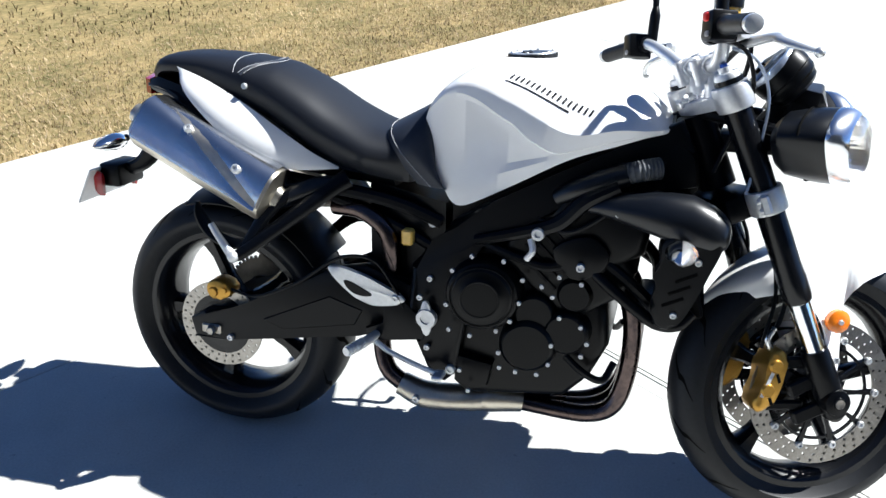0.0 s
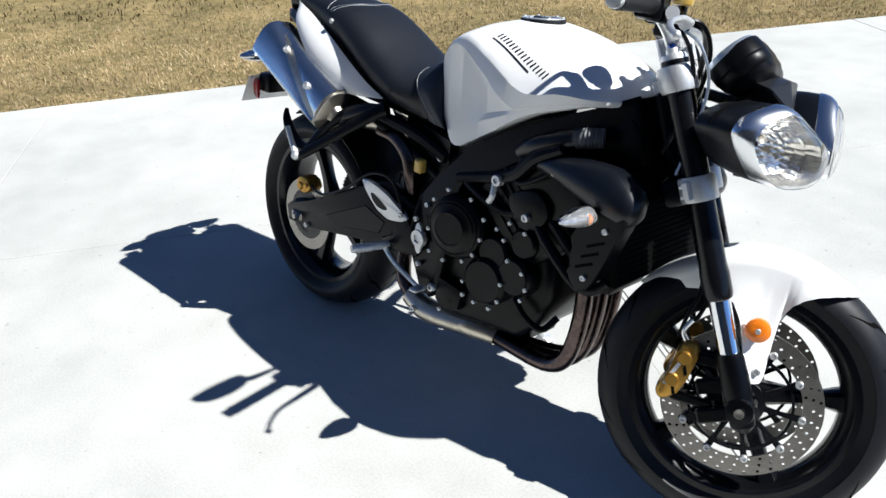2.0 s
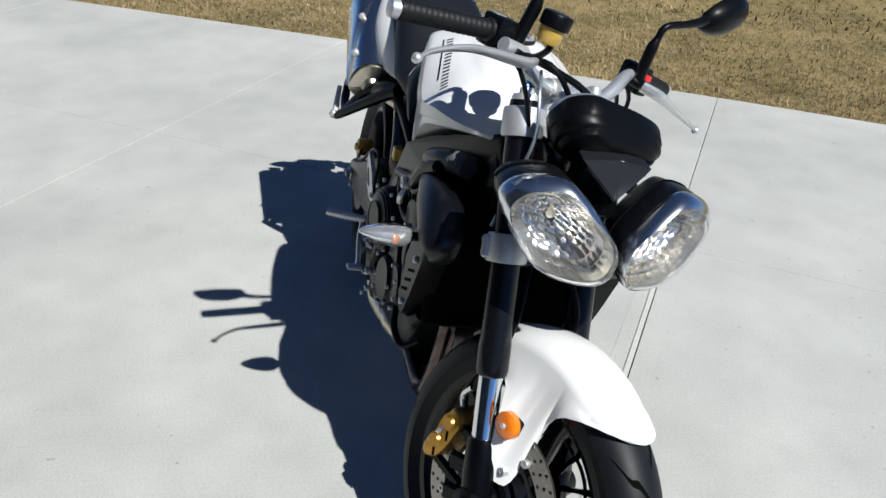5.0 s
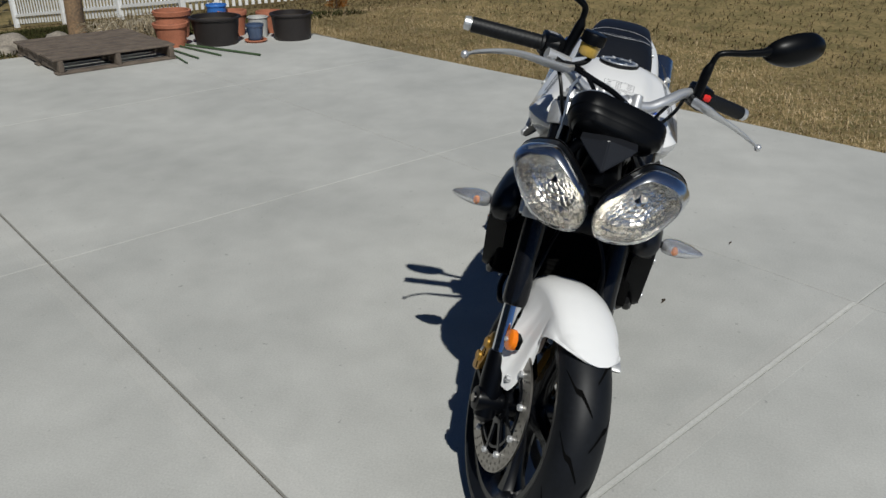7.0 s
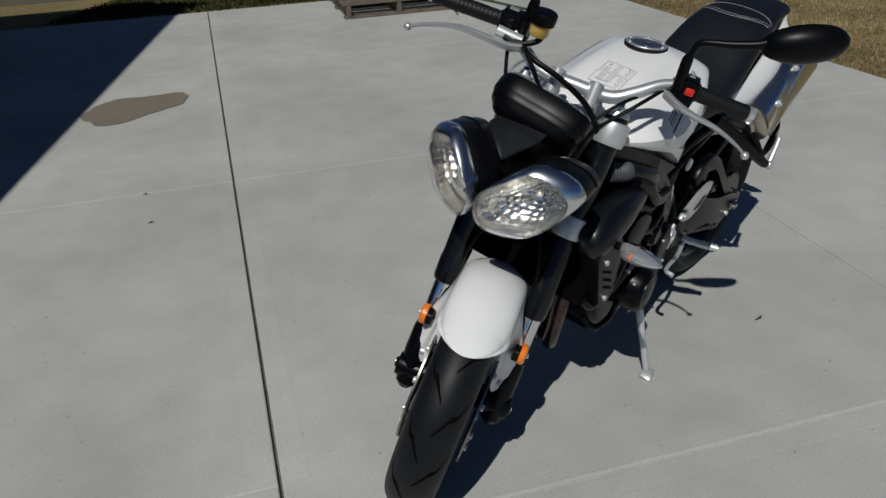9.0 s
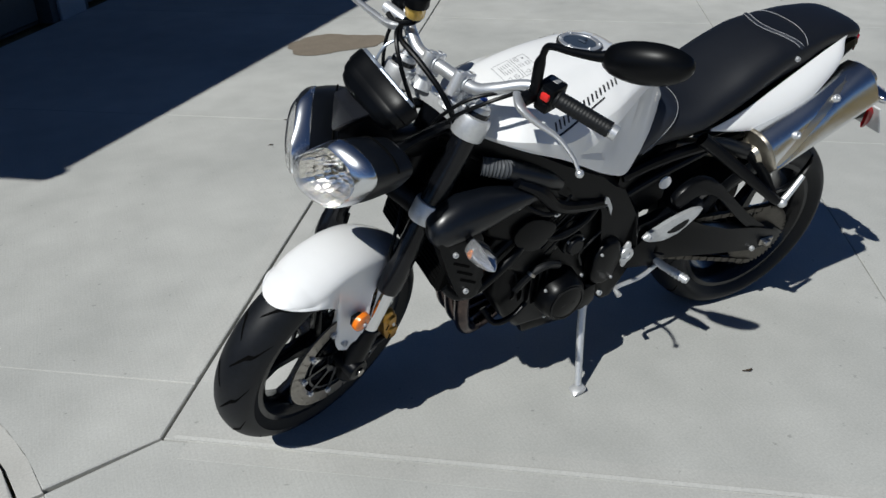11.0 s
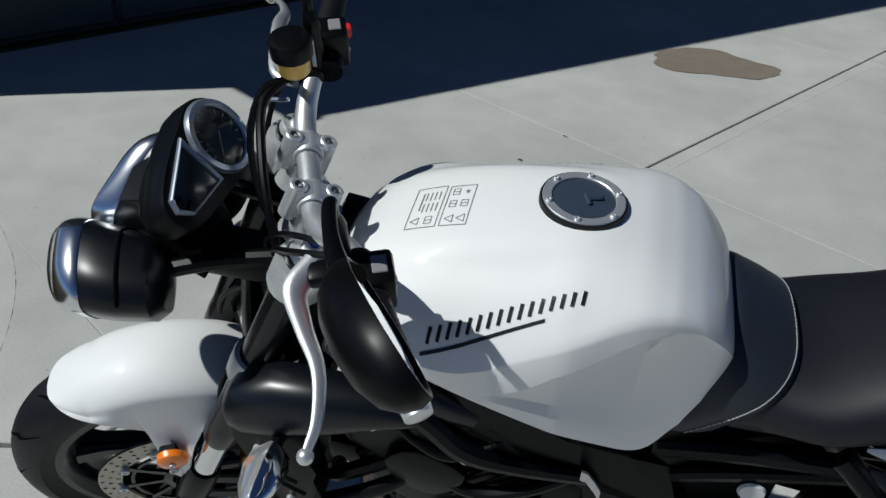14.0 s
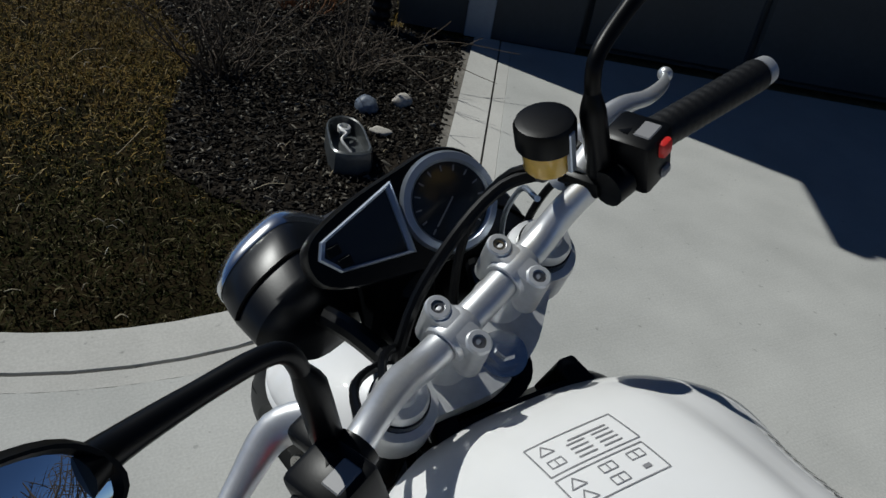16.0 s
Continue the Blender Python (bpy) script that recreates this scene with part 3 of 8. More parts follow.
def wheel(name, label, cx, cz, R, hw, d, rim, steered, spokes=5, turn=0.0, grooves=14):
    C = Matrix.Translation((cx, 0, cz)) @ Matrix.Rotation(radians(90), 4, "X")
    bm = bmesh.new()
    w = hw * 0.78
    lathe(bm, [(rim + 0.003, w), (rim + 0.003, w - 0.006), (rim - 0.012, w - 0.012), (rim - 0.024, w * 0.35), (rim - 0.024, -w * 0.35), (rim - 0.012, -w + 0.012),
               (rim + 0.003, -w + 0.006), (rim + 0.003, -w), (rim - 0.010, -w), (rim - 0.028, -w * 0.7), (rim - 0.034, -w * 0.3), (rim - 0.034, w * 0.3),
               (rim - 0.028, w * 0.7), (rim - 0.010, w)], C, 56, True)
    lathe(bm, [(0.012, 0.065), (0.028, 0.065), (0.034, 0.05), (0.04, 0.03), (0.04, -0.03), (0.034, -0.05), (0.028, -0.065), (0.012, -0.065)], C, 28)
    ob = sp(name, bm, BLACKGLOSS, label) if steered else part(name, bm, BLACKGLOSS, bike, label)
    bm = bmesh.new()
    st = [(0.034, 0.026, 0.022), (0.09, 0.017, 0.018), (rim - 0.07, 0.015, 0.02), (rim - 0.026, 0.026, 0.030)]
    loft(bm, [[Vector((r, sy * hw2 * f, sz * hh * g)) for sy, sz, f, g in ((1, 1, .6, 1), (1, 1, 1, .5), (1, -1, 1, .5), (1, -1, .6, 1), (-1, -1, .6, 1), (-1, -1, 1, .5), (-1, 1, 1, .5), (-1, 1, .6, 1))] for r, hw2, hh in st])
    first = part("spoke", bm, BLACKGLOSS, ob)
    first.matrix_basis = C @ Matrix.Rotation(radians(turn), 4, "Z")
    for k in range(1, spokes):
        share(first, "spoke", ob, C @ Matrix.Rotation(radians(turn + 360 / spokes * k), 4, "Z"))
    bm = bmesh.new()
    lathe(bm, tyre_profile(R, hw, d, rim), C, 84, True)
    t = part("tyre", bm, RUBBER, ob, "worn black road tyre with slanted grooves", 50)
    # slanted tread cuts
    bm = bmesh.new()
    prof = lambda u: (R - d * (1 - math.cos(u)), hw * math.sin(u))
    for k in range(grooves):
        for s in (1, -1):
            base = 2 * math.pi * (k + (0.5 if s > 0 else 0)) / grooves
            rows = []
            for i in range(13):
                f = i / 12
                u = s * radians(3 + 62 * f)
                a = base + 0.34 * (f if f < 0.42 else 0.42 + (f - 0.42) * 0.25 if f < 0.62 else 0.47 + (f - 0.62) * 1.2)
                r, h = prof(u)
                wdt = 0.0072 * (1 - 0.7 * abs(2 * f - 0.85)) / r
                rows.append([C @ Vector(((r + 0.0006) * math.cos(a + q), (r + 0.0006) * math.sin(a + q), h)) for q in (-wdt, wdt)])
            loft(bm, rows, closed=False)
    part("tread_groove", bm, TREADCUT, t, smooth=None, kind="stuff")
    return ob


FAX, RAX = (1.395, 0.30), (0.055, 0.298)
fw = wheel("front_wheel", "black five-spoke cast front wheel", *FAX, 0.2965, 0.057, 0.052, 0.222, True, 5, 12)
rw = wheel("rear_wheel", "black five-spoke cast rear wheel", *RAX, 0.305, 0.088, 0.055, 0.222, False, 5, 40)
for s in (1, -1):
    D = along_y(FAX[0], 0.072 * s, FAX[1], s)
    bm = bmesh.new()
    perforated(bm, D, 0.116, 0.155, 3, 72, 0.0034, 0.0045)
    part("brake_disc", bm, STEEL, fw, "drilled steel brake disc")
    bm = bmesh.new()
    lathe(bm, [(0.034, -0.006), (0.048, -0.006), (0.048, 0.004), (0.034, 0.006)], D, 32, True)
    part("disc_carrier", bm, BLACKGLOSS, fw)
    bm = bmesh.new()
    loft(bm, [[Vector((r, q * w, h)) for q, h in ((1, .003), (1, -.003), (-1, -.003), (-1, .003))] for r, w in ((0.044, 0.006), (0.08, 0.004), (0.119, 0.007))])
    armp = part("carrier_arm", bm, BLACKGLOSS, fw)
    armp.matrix_basis = D
    for k in range(1, 10):
        share(armp, "carrier_arm", fw, D @ Matrix.Rotation(2 * math.pi * k / 10, 4, "Z"))
    bm = bmesh.new()
    lathe(bm, [(0.0965, -0.002), (0.1025, -0.002), (0.1025, 0.002), (0.0965, 0.002)], D, 40, True)
    part("carrier_ring", bm, BLACKGLOSS, fw)
    for k in range(10):
        a = 2 * math.pi * k / 10
        bolt(fw, 0, 0, 0, m=D @ Matrix.Translation((0.118 * math.cos(a), 0.118 * math.sin(a), 0.003)), k=1.15)
D = along_y(RAX[0], -0.105, RAX[1], -1)
bm = bmesh.new()
perforated(bm, D, 0.078, 0.110, 2, 56, 0.0034, 0.0045)
part("brake_disc", bm, STEEL, rw, "drilled steel rear brake disc")
bm = bmesh.new()
lathe(bm, [(0.02, -0.02), (0.06, -0.012), (0.062, 0.002), (0.03, 0.006)], D, 24, True)
lathe(bm, [(0.055, -0.002), (0.082, -0.002), (0.082, 0.002), (0.055, 0.002)], D, 30, True)
part("disc_carrier", bm, BLACKGLOSS, rw)
D = along_y(RAX[0], 0.108, RAX[1], 1)
bm = bmesh.new()
lathe(bm, [(0.05, -0.003), (0.098, -0.003), (0.098, 0.003), (0.05, 0.003)], D, 46, True)
for k in range(46):
    M = D @ Matrix.Rotation(2 * math.pi * k / 46, 4, "Z")
    loft(bm, [[M @ Vector((r, q * w, h)) for q, h in ((1, .003), (1, -.003), (-1, -.003), (-1, .003))] for r, w in ((0.096, 0.005), (0.105, 0.0025))])
part("sprocket", bm, DARKSTEEL, rw, "steel rear sprocket")

# ---------------------------------------------------------------- fork and steering head
for s in (1, -1):
    L = SA @ Matrix.Translation((0.0375, 0.105 * s, 0))
    bm = bmesh.new()
    lathe(bm, [(0.0, 1.0), (0.0262, 1.0), (0.0268, 0.995), (0.0268, 0.60), (0.0285, 0.585), (0.0285, 0.545), (0.0262, 0.535), (0.022, 0.532)], L, 28)
    leg = sp("fork_tube", bm, BLACKGLOSS, "black upside-down fork tube")
    bm = bmesh.new()
    lathe(bm, [(0.0215, 0.56), (0.0215, 0.38)], L, 24)
    part("stanchion", bm, CHROME, leg, "bright fork stanchion")
    bm = bmesh.new()
    lathe(bm, [(0.0, 0.425), (0.025, 0.425), (0.0275, 0.415), (0.029, 0.36), (0.027, 0.31), (0.024, 0.275), (0.012, 0.262), (0, 0.262)], L, 24)
    M = L @ Matrix.Translation((0, 0, 0.311)) @ Matrix.Rotation(radians(-90 * s), 4, "X")
    lathe(bm, [(0.0, 0.036), (0.012, 0.036), (0.013, 0.033), (0.026, 0.031), (0.028, 0.026), (0.028, -0.03), (0, -0.03)], M, 24)
    box(bm, -0.075, -0.02, -0.012 - 0.008 * s, 0.006 - 0.008 * s, 0.345, 0.375, L, 0.004)
    box(bm, -0.085, -0.02, -0.012 - 0.008 * s, 0.006 - 0.008 * s, 0.285, 0.315, L, 0.004)
    low = part("fork_bottom", bm, FRAMEBLK, leg, "dark cast fork bottom with axle clamp")
    bm = bmesh.new()
    lathe(bm, [(0.0, 0.036), (0.007, 0.038), (0.010, 0.038), (0.010, 0.03)], M, 16)
    part("axle_nut", bm, STEEL, leg)
    bm = bmesh.new()
    lathe(bm, [(0.0, 1.022), (0.012, 1.022), (0.013, 1.012), (0.022, 1.011), (0.0245, 1.006), (0.0245, 0.995)], L, 24)
    fc = part("fork_cap", bm, ALU, leg, "silver fork cap")
    bm = bmesh.new()
    lathe(bm, [(0.0, 1.029), (0.0065, 1.029), (0.0075, 1.026), (0.0075, 1.0215)], L, 6)
    part("adjuster", bm, BLUEANOD, fc, "blue anodised adjuster")
    # clamp rings
    bm = bmesh.new()
    lathe(bm, [(0.027, 0.99), (0.0345, 0.988), (0.036, 0.982), (0.036, 0.945), (0.034, 0.94), (0.027, 0.94)], L, 28, True)
    sp("top_clamp_ring", bm, ALU)
    bm = bmesh.new()
    lathe(bm, [(0.028, 0.778), (0.0345, 0.777), (0.036, 0.772), (0.036, 0.734), (0.0345, 0.729), (0.028, 0.728)], L, 28, True)
    box(bm, -0.044, -0.024, -0.009, 0.009, 0.733, 0.773, L @ Matrix.Rotation(radians(-60 * s), 4, "Z"), 0.004)
    ring = sp("lower_clamp_ring", bm, ALU, "grey cast lower clamp")
    for h in (0.743, 0.763):
        bolt(ring, 0, 0, 0, m=L @ Matrix.Translation((0, 0, h)) @ Matrix.Rotation(radians(-60 * s), 4, "Z") @ Matrix.Translation((-0.038, 0.009, 0)) @ Matrix.Rotation(radians(-90), 4, "X"), k=0.8)
bm = bmesh.new()
out = smooth_outline([(0.060, -0.080), (0.05, -0.115), (0.018, -0.122), (0.006, -0.085), (-0.016, -0.035), (-0.020, 0.0), (-0.016, 0.035), (0.006, 0.085), (0.018, 0.122), (0.05, 0.115), (0.060, 0.080), (0.044, 0.05), (0.036, 0.0), (0.044, -0.05)], 4)
low = [bm.verts.new(SA @ Vector((x, y, 0.948))) for x, y in out]
top = [bm.verts.new(SA @ Vector((x, y, 0.972))) for x, y in out]
bm.faces.new(low[::-1])
tf = bm.faces.new(top)
for i in range(len(out)):
    j = (i + 1) % len(out)
    bm.faces.new((low[i], low[j], top[j], top[i]))
bmesh.ops.bevel(bm, geom=list(tf.edges), offset=0.002, segments=1, affect="EDGES")
yoke = sp("top_yoke", bm, ALU, "silver cast top yoke")
bm = bmesh.new()
lathe(bm, [(0.0, 0.988), (0.009, 0.988), (0.011, 0.982), (0.017, 0.982), (0.018, 0.97)], SA, 6)
lathe(bm, [(0.0, 0.975), (0.023, 0.975), (0.023, 0.965)], SA, 24)
part("stem_nut", bm, POLISH, yoke, "bright steering stem nut")
bm = bmesh.new()
box(bm, -0.035, 0.05, -0.085, 0.085, 0.722, 0.775, SA, 0.012, 2)
sp("lower_yoke", bm, FRAMEBLK, "dark lower yoke")
bm = bmesh.new()
lathe(bm, [(0.0, 0.945), (0.036, 0.945), (0.036, 0.79), (0.0, 0.79)], SA, 24)
part("headstock", bm, FRAMEBLK, bike)

# handlebar
BARP = [(1.027, -0.356, 0.998), (1.055, -0.22, 1.012), (1.068, -0.17, 1.010), (1.094, -0.118, 0.980), (1.104, -0.075, 0.958), (1.104, 0, 0.956), (1.104, 0.075, 0.958), (1.094, 0.118, 0.980), (1.068, 0.17, 1.010), (1.055, 0.22, 1.012), (1.027, 0.356, 0.998)]
bm = bmesh.new()
tube(bm, BARP, [0.0112, 0.0112, 0.0118, 0.0135, 0.0143, 0.0143, 0.0143, 0.0135, 0.0118, 0.0112, 0.0112], 16, 5)
sp("handlebar", bm, BAR, "tapered silver handlebar")
CL = SA @ Matrix.Translation((0.037, 0, 1.0295))
SOCKET = mat("dark_socket", (0.02, 0.02, 0.022), 0.5)
for y in (0.042, -0.042):
    C = CL @ Matrix.Translation((0, y, 0))
    bm = bmesh.new()
    M = C @ Matrix.Rotation(radians(-90), 4, "X")
    lathe(bm, [(0.0145, -0.0160), (0.0180, -0.0160), (0.0192, -0.0135), (0.0192, 0.0135), (0.0180, 0.0160), (0.0145, 0.0160)], M, 28, True)
    for x in (-0.022, 0.022):
        lathe(bm, [(0.0, 0.0145), (0.0062, 0.0145), (0.0062, 0.0205), (0.0098, 0.0205), (0.0114, 0.0185), (0.0118, 0.004), (0.0122, -0.030), (0.0, -0.030)], C @ Matrix.Translation((x, 0, 0)), 24)
    box(bm, -0.024, 0.024, -0.0115, 0.0115, 0.003, 0.0186, C, 0.003, 2)
    box(bm, -0.024, 0.024, -0.0125, 0.0125, -0.026, -0.0005, C, 0.003, 2)
    lathe(bm, [(0.018, -0.018), (0.0185, -0.04), (0.026, -0.060)], C, 24)
    c = sp("bar_clamp", bm, ALU, "silver handlebar clamp")
    for x in (-0.022, 0.022):
        bm = bmesh.new()
        lathe(bm, [(0.0, 0.0140), (0.0026, 0.0140), (0.0028, 0.0190), (0.0052, 0.0190), (0.0058, 0.0180), (0.0058, 0.012)], C @ Matrix.Translation((x, 0, 0)), 14)
        b = part("clamp_bolt", bm, STEEL, c, "dark cap-head clamp bolt")
        bm = bmesh.new()
        lathe(bm, [(0.0, 0.0175), (0.0027, 0.0175), (0.0027, 0.0145)], C @ Matrix.Translation((x, 0, 0)), 6)
        part("socket", bm, SOCKET, b)
for s in (1, -1):
    gr = lambda k: Vector((1.027 + 0.028 * k, s * (0.356 - 0.136 * k), 0.998 + 0.014 * k))
    bm = bmesh.new()
    inn = 0.0 if s > 0 else 0.30
    ks = [0.06] + [0.10 + (0.0125 + inn / 60) * k for k in range(60)] + [0.86 + inn, 0.88 + inn, 0.92 + inn]
    tube(bm, [gr(k) for k in ks], [0.0165] + [0.0163 if (k // 2) % 2 else 0.0167 for k in range(60)] + [0.0165, 0.0195, 0.0195], 18, 1)
    d = (gr(1) - gr(0)).normalized()
    grip = sp("grip", bm, GRIPR, "ribbed black rubber grip")
    bm = bmesh.new()
    tube(bm, [gr(-0.06), gr(-0.05), gr(0.04), gr(0.05)], [0.010, 0.0145, 0.0155, 0.012], 16, 1)
    part("bar_end", bm, BAR, grip, "silver bar end weight")
    # switch housing and lever perch
    bm = bmesh.new()
    q = gr(1.05 + inn)
    tube(bm, [gr(0.92 + inn), gr(0.94 + inn), gr(1.14 + inn), gr(1.17 + inn)], [0.019, 0.024, 0.024, 0.019], 14, 1)
    M = Matrix.Translation(q)
    box(bm, -0.03, 0.020, -0.022, 0.022, -0.028, 0.024, M, 0.006, 2)
    box(bm, -0.012, 0.026, -0.012, 0.020, -0.030, -0.006, M, 0.005, 2)
    sw = sp("switchgear", bm, PLASTIC, "black switch housing")
    bm = bmesh.new()
    if s > 0:
        box(bm, 0.012, 0.026, -0.004, 0.016, -0.004, 0.012, M, 0.004, 2)
    else:
        box(bm, -0.036, -0.022, -0.010, 0.006, 0.004, 0.020, M, 0.004, 2)
    part("red_button", bm, REDSW, sw, "red switch")
    bm = bmesh.new()
    box(bm, -0.033, -0.027, -0.014, 0.0, -0.022, -0.012, M, 0.002)
    box(bm, -0.024, -0.006, -0.014, 0.010, 0.021, 0.025, M, 0.002)
    part("grey_button", bm, GREYDECAL, sw, kind="stuff")
    bm = bmesh.new()
    py = 0.192 if s > 0 else 0.140
    pz = 1.012 if s > 0 else 1.002
    tube(bm, [(1.064, s * (py - 0.010), pz), (1.061, s * (py + 0.010), pz)], 0.0175, 16, 1)
    box(bm, 1.07, 1.115, min(s * (py - 0.014), s * (py + 0.013)), max(s * (py - 0.014), s * (py + 0.013)), pz - 0.016, pz + 0.004, None, 0.006, 2)
    perch = sp("lever_perch", bm, PLASTIC, "black lever perch clamp")
    bm = bmesh.new()
    tube(bm, [(1.105, s * (py - 0.014), pz - 0.006), (1.128, s * (py + 0.013), pz - 0.010), (1.124, s * 0.245, 0.992), (1.114, s * 0.29, 0.982), (1.120, s * 0.335, 0.969), (1.133, s * 0.362, 0.960)], [0.015, 0.0145, 0.0105, 0.0082, 0.0066, 0.005], 12, 5, 0.62)
    bmesh.ops.create_uvsphere(bm, u_segments=14, v_segments=10, radius=0.0085, matrix=Matrix.Translation((1.135, s * 0.366, 0.958)))
    part("lever", bm, BAR, perch, "polished lever with ball end")
    # mirror
    bm = bmesh.new()
    my = py - 0.190
    tube(bm, [(1.078, s * (0.192 + my), 1.005), (1.078, s * (0.190 + my), 1.035), (1.079, s * (0.186 + my), 1.075), (1.080, s * (0.188 + my), 1.095)], [0.011, 0.0115, 0.0115, 0.0065], 12, 3)
    tube(bm, [(1.080, s * (0.187 + my), 1.085), (1.080, s * (0.190 + my), 1.112), (1.082, s * (0.205 + my), 1.124), (1.083, s * (0.245 + my), 1.136), (1.079, s * (0.292 + my), 1.152), (1.070, s * (0.315 + my), 1.163)], [0.0068, 0.0070, 0.0070, 0.0074, 0.0095, 0.013], 12, 4)
    mir = sp("mirror_stem", bm, PLASTIC, "black rear-view mirror on a bent stem")
    # head: ellipsoid shell, glass facing back
    H = Matrix.Translation((1.058, s * (0.372 + my), 1.178)) @ Matrix.Rotation(radians(19.5 if s > 0 else -8), 4, "Z") @ Matrix.Rotation(radians(19.6 if s > 0 else 24.5), 4, "Y") @ Matrix.Rotation(radians(22 * s), 4, "X")
    outl = smooth_outline([(-0.078, -0.010), (-0.063, 0.024), (-0.015, 0.039), (0.042, 0.034), (0.078, 0.008), (0.072, -0.021), (0.03, -0.037), (-0.03, -0.036)], 5)
    bm = bmesh.new()
    rings = []
    for dx, k in ((-0.010, 1.0), (0.0, 1.03), (0.012, 0.97), (0.024, 0.80), (0.032, 0.52), (0.036, 0.15)):
        rings.append([H @ Vector((dx, s * y * k, z * k)) for y, z in outl])
    inner = [[H @ Vector((dx, s * y * k, z * k)) for y, z in outl] for dx, k in ((-0.006, 0.90), (-0.010, 0.96))]
    loft(bm, inner + rings)
    part("mirror_shell", bm, PLASTIC, mir, "black oval mirror shell")
    bm = bmesh.new()
    loft(bm, [[H @ Vector((dx, s * y * k, z * k)) for y, z in outl] for dx, k in ((-0.0068, 0.91), (-0.0073, 0.80), (-0.0081, 0.60), (-0.0087, 0.40), (-0.0090, 0.20), (-0.0091, 0.02))])
    part("mirror_glass", bm, MIRROR, mir, "clear convex mirror glass", smooth=60)
# brake fluid reservoir by the throttle
bm = bmesh.new()
R0 = Matrix.Translation((1.106, -0.106, 1.028))
lathe(bm, [(0.0, 0.0), (0.018, 0.0), (0.021, 0.004), (0.0225, 0.03), (0.0, 0.03)], R0, 24)
res = sp("fluid_reservoir", bm, FLUID, "amber brake fluid reservoir")
bm = bmesh.new()
lathe(bm, [(0.0225, 0.026), (0.0262, 0.027), (0.0265, 0.046), (0.0245, 0.050), (0.018, 0.0515), (0.0, 0.0505)], R0, 28)
part("reservoir_cap", bm, PLASTIC, res, "ribbed black cap")
bm = bmesh.new()
box(bm, -0.0275, -0.0225, -0.004, 0.004, 0.006, 0.046, R0, 0.001)
part("retainer", bm, BEZEL, res)
bm = bmesh.new()
tube(bm, [(1.105, -0.10, 1.05), (1.11, -0.10, 1.02), (1.12, -0.14, 1.0), (1.115, -0.17, 1.003)], 0.006, 8)
sp("fluid_hose", bm, PLASTIC)
# front brake master
bm = bmesh.new()
tube(bm, [(1.098, -0.135, 1.0), (1.102, -0.19, 1.006)], [0.0125, 0.0125], 14, 1)
sp("master_cylinder", bm, ALU, "silver radial brake master cylinder")

# ---------------------------------------------------------------- front mudguard, calipers
FC3 = Vector((FAX[0], 0, FAX[1]))
# lower rim: angle on the crown, then x and z of the rim: tip, front lip, down the stay, up behind the fork, tail
RIM = [(57.5, 1.553, 0.552), (59.5, 1.544, 0.556), (62.5, 1.529, 0.557), (67, 1.507, 0.554), (72, 1.480, 0.546), (76, 1.456, 0.534), (79.5, 1.437, 0.516), (82, 1.426, 0.490), (83.5, 1.421, 0.455), (84.8, 1.424, 0.418),
       (86, 1.424, 0.386), (86.8, 1.423, 0.360), (87.3, 1.418, 0.350), (88.6, 1.398, 0.350), (89.3, 1.391, 0.358), (91, 1.384, 0.380), (92.8, 1.377, 0.402), (95, 1.366, 0.440), (98, 1.352, 0.472), (103, 1.334, 0.498), (109, 1.312, 0.510), (118, 1.282, 0.510),
       (128, 1.250, 0.500), (138, 1.210, 0.484), (145, 1.174, 0.478)]
bm = bmesh.new()
rows = []
for i in range(169):
    f = i / 168
    deg = 57.5 + 87.5 * f
    th = radians(deg)
    xe, ze = (float(np.interp(deg, [q[0] for q in RIM], [q[k] for q in RIM])) for k in (1, 2))
    w = 0.081 * (1 - 0.82 * max(0.0, (f - 0.60) / 0.40) ** 1.8) * (0.05 + 0.95 * (1 - (1 - min(1.0, f / 0.26)) ** 2.2) ** 0.5)
    R = 0.3035 + 0.0095 * math.exp(-((f - 0.44) / 0.26) ** 2)
    top = FC3 + Vector((R * math.cos(th), 0, R * math.sin(th)))
    way = Vector((xe, 0, ze)) - top
    span = way.length
    way.normalize()
    # over the crown the section follows the radius and turns towards the rim lower down
    inward = Vector((-math.cos(th), 0, -math.sin(th)))
    sh = min(0.036, span * 0.85) * min(1.0, f / 0.07)
    # the stay is a flat plate, its front edge turned in, its rear edge out against the fork
    twist = max(0.0, min(1.0, (deg - 84.5) / 5.5))
    flare = (-0.022 + 0.052 * twist) * max(0.0, min(1.0, (span - 0.08) / 0.08))
    half = []
    for k in range(9):
        a = math.pi / 2 * k / 8
        drop = sh * (1 - math.cos(a))
        half.append((w * 0.90 * math.sin(a), inward.lerp(way, k / 8) * drop))
    for k in range(1, 8):
        q = k / 7
        half.append((w * (0.90 + 0.10 * math.sin(math.pi / 2 * q)) + flare * q * q, way * (sh + (span - sh) * q)))
    rows.append([top + o + Vector((0, y * sg, 0)) for sg, hs in ((-1, half[:0:-1]), (1, half)) for y, o in hs])
loft(bm, rows, closed=False)
bmesh.ops.recalc_face_normals(bm, faces=bm.faces)
bmesh.ops.solidify(bm, geom=list(bm.faces), thickness=0.0035)
fend = sp("front_mudguard", bm, PAINT, "pearl white front mudguard with side stays", 50)
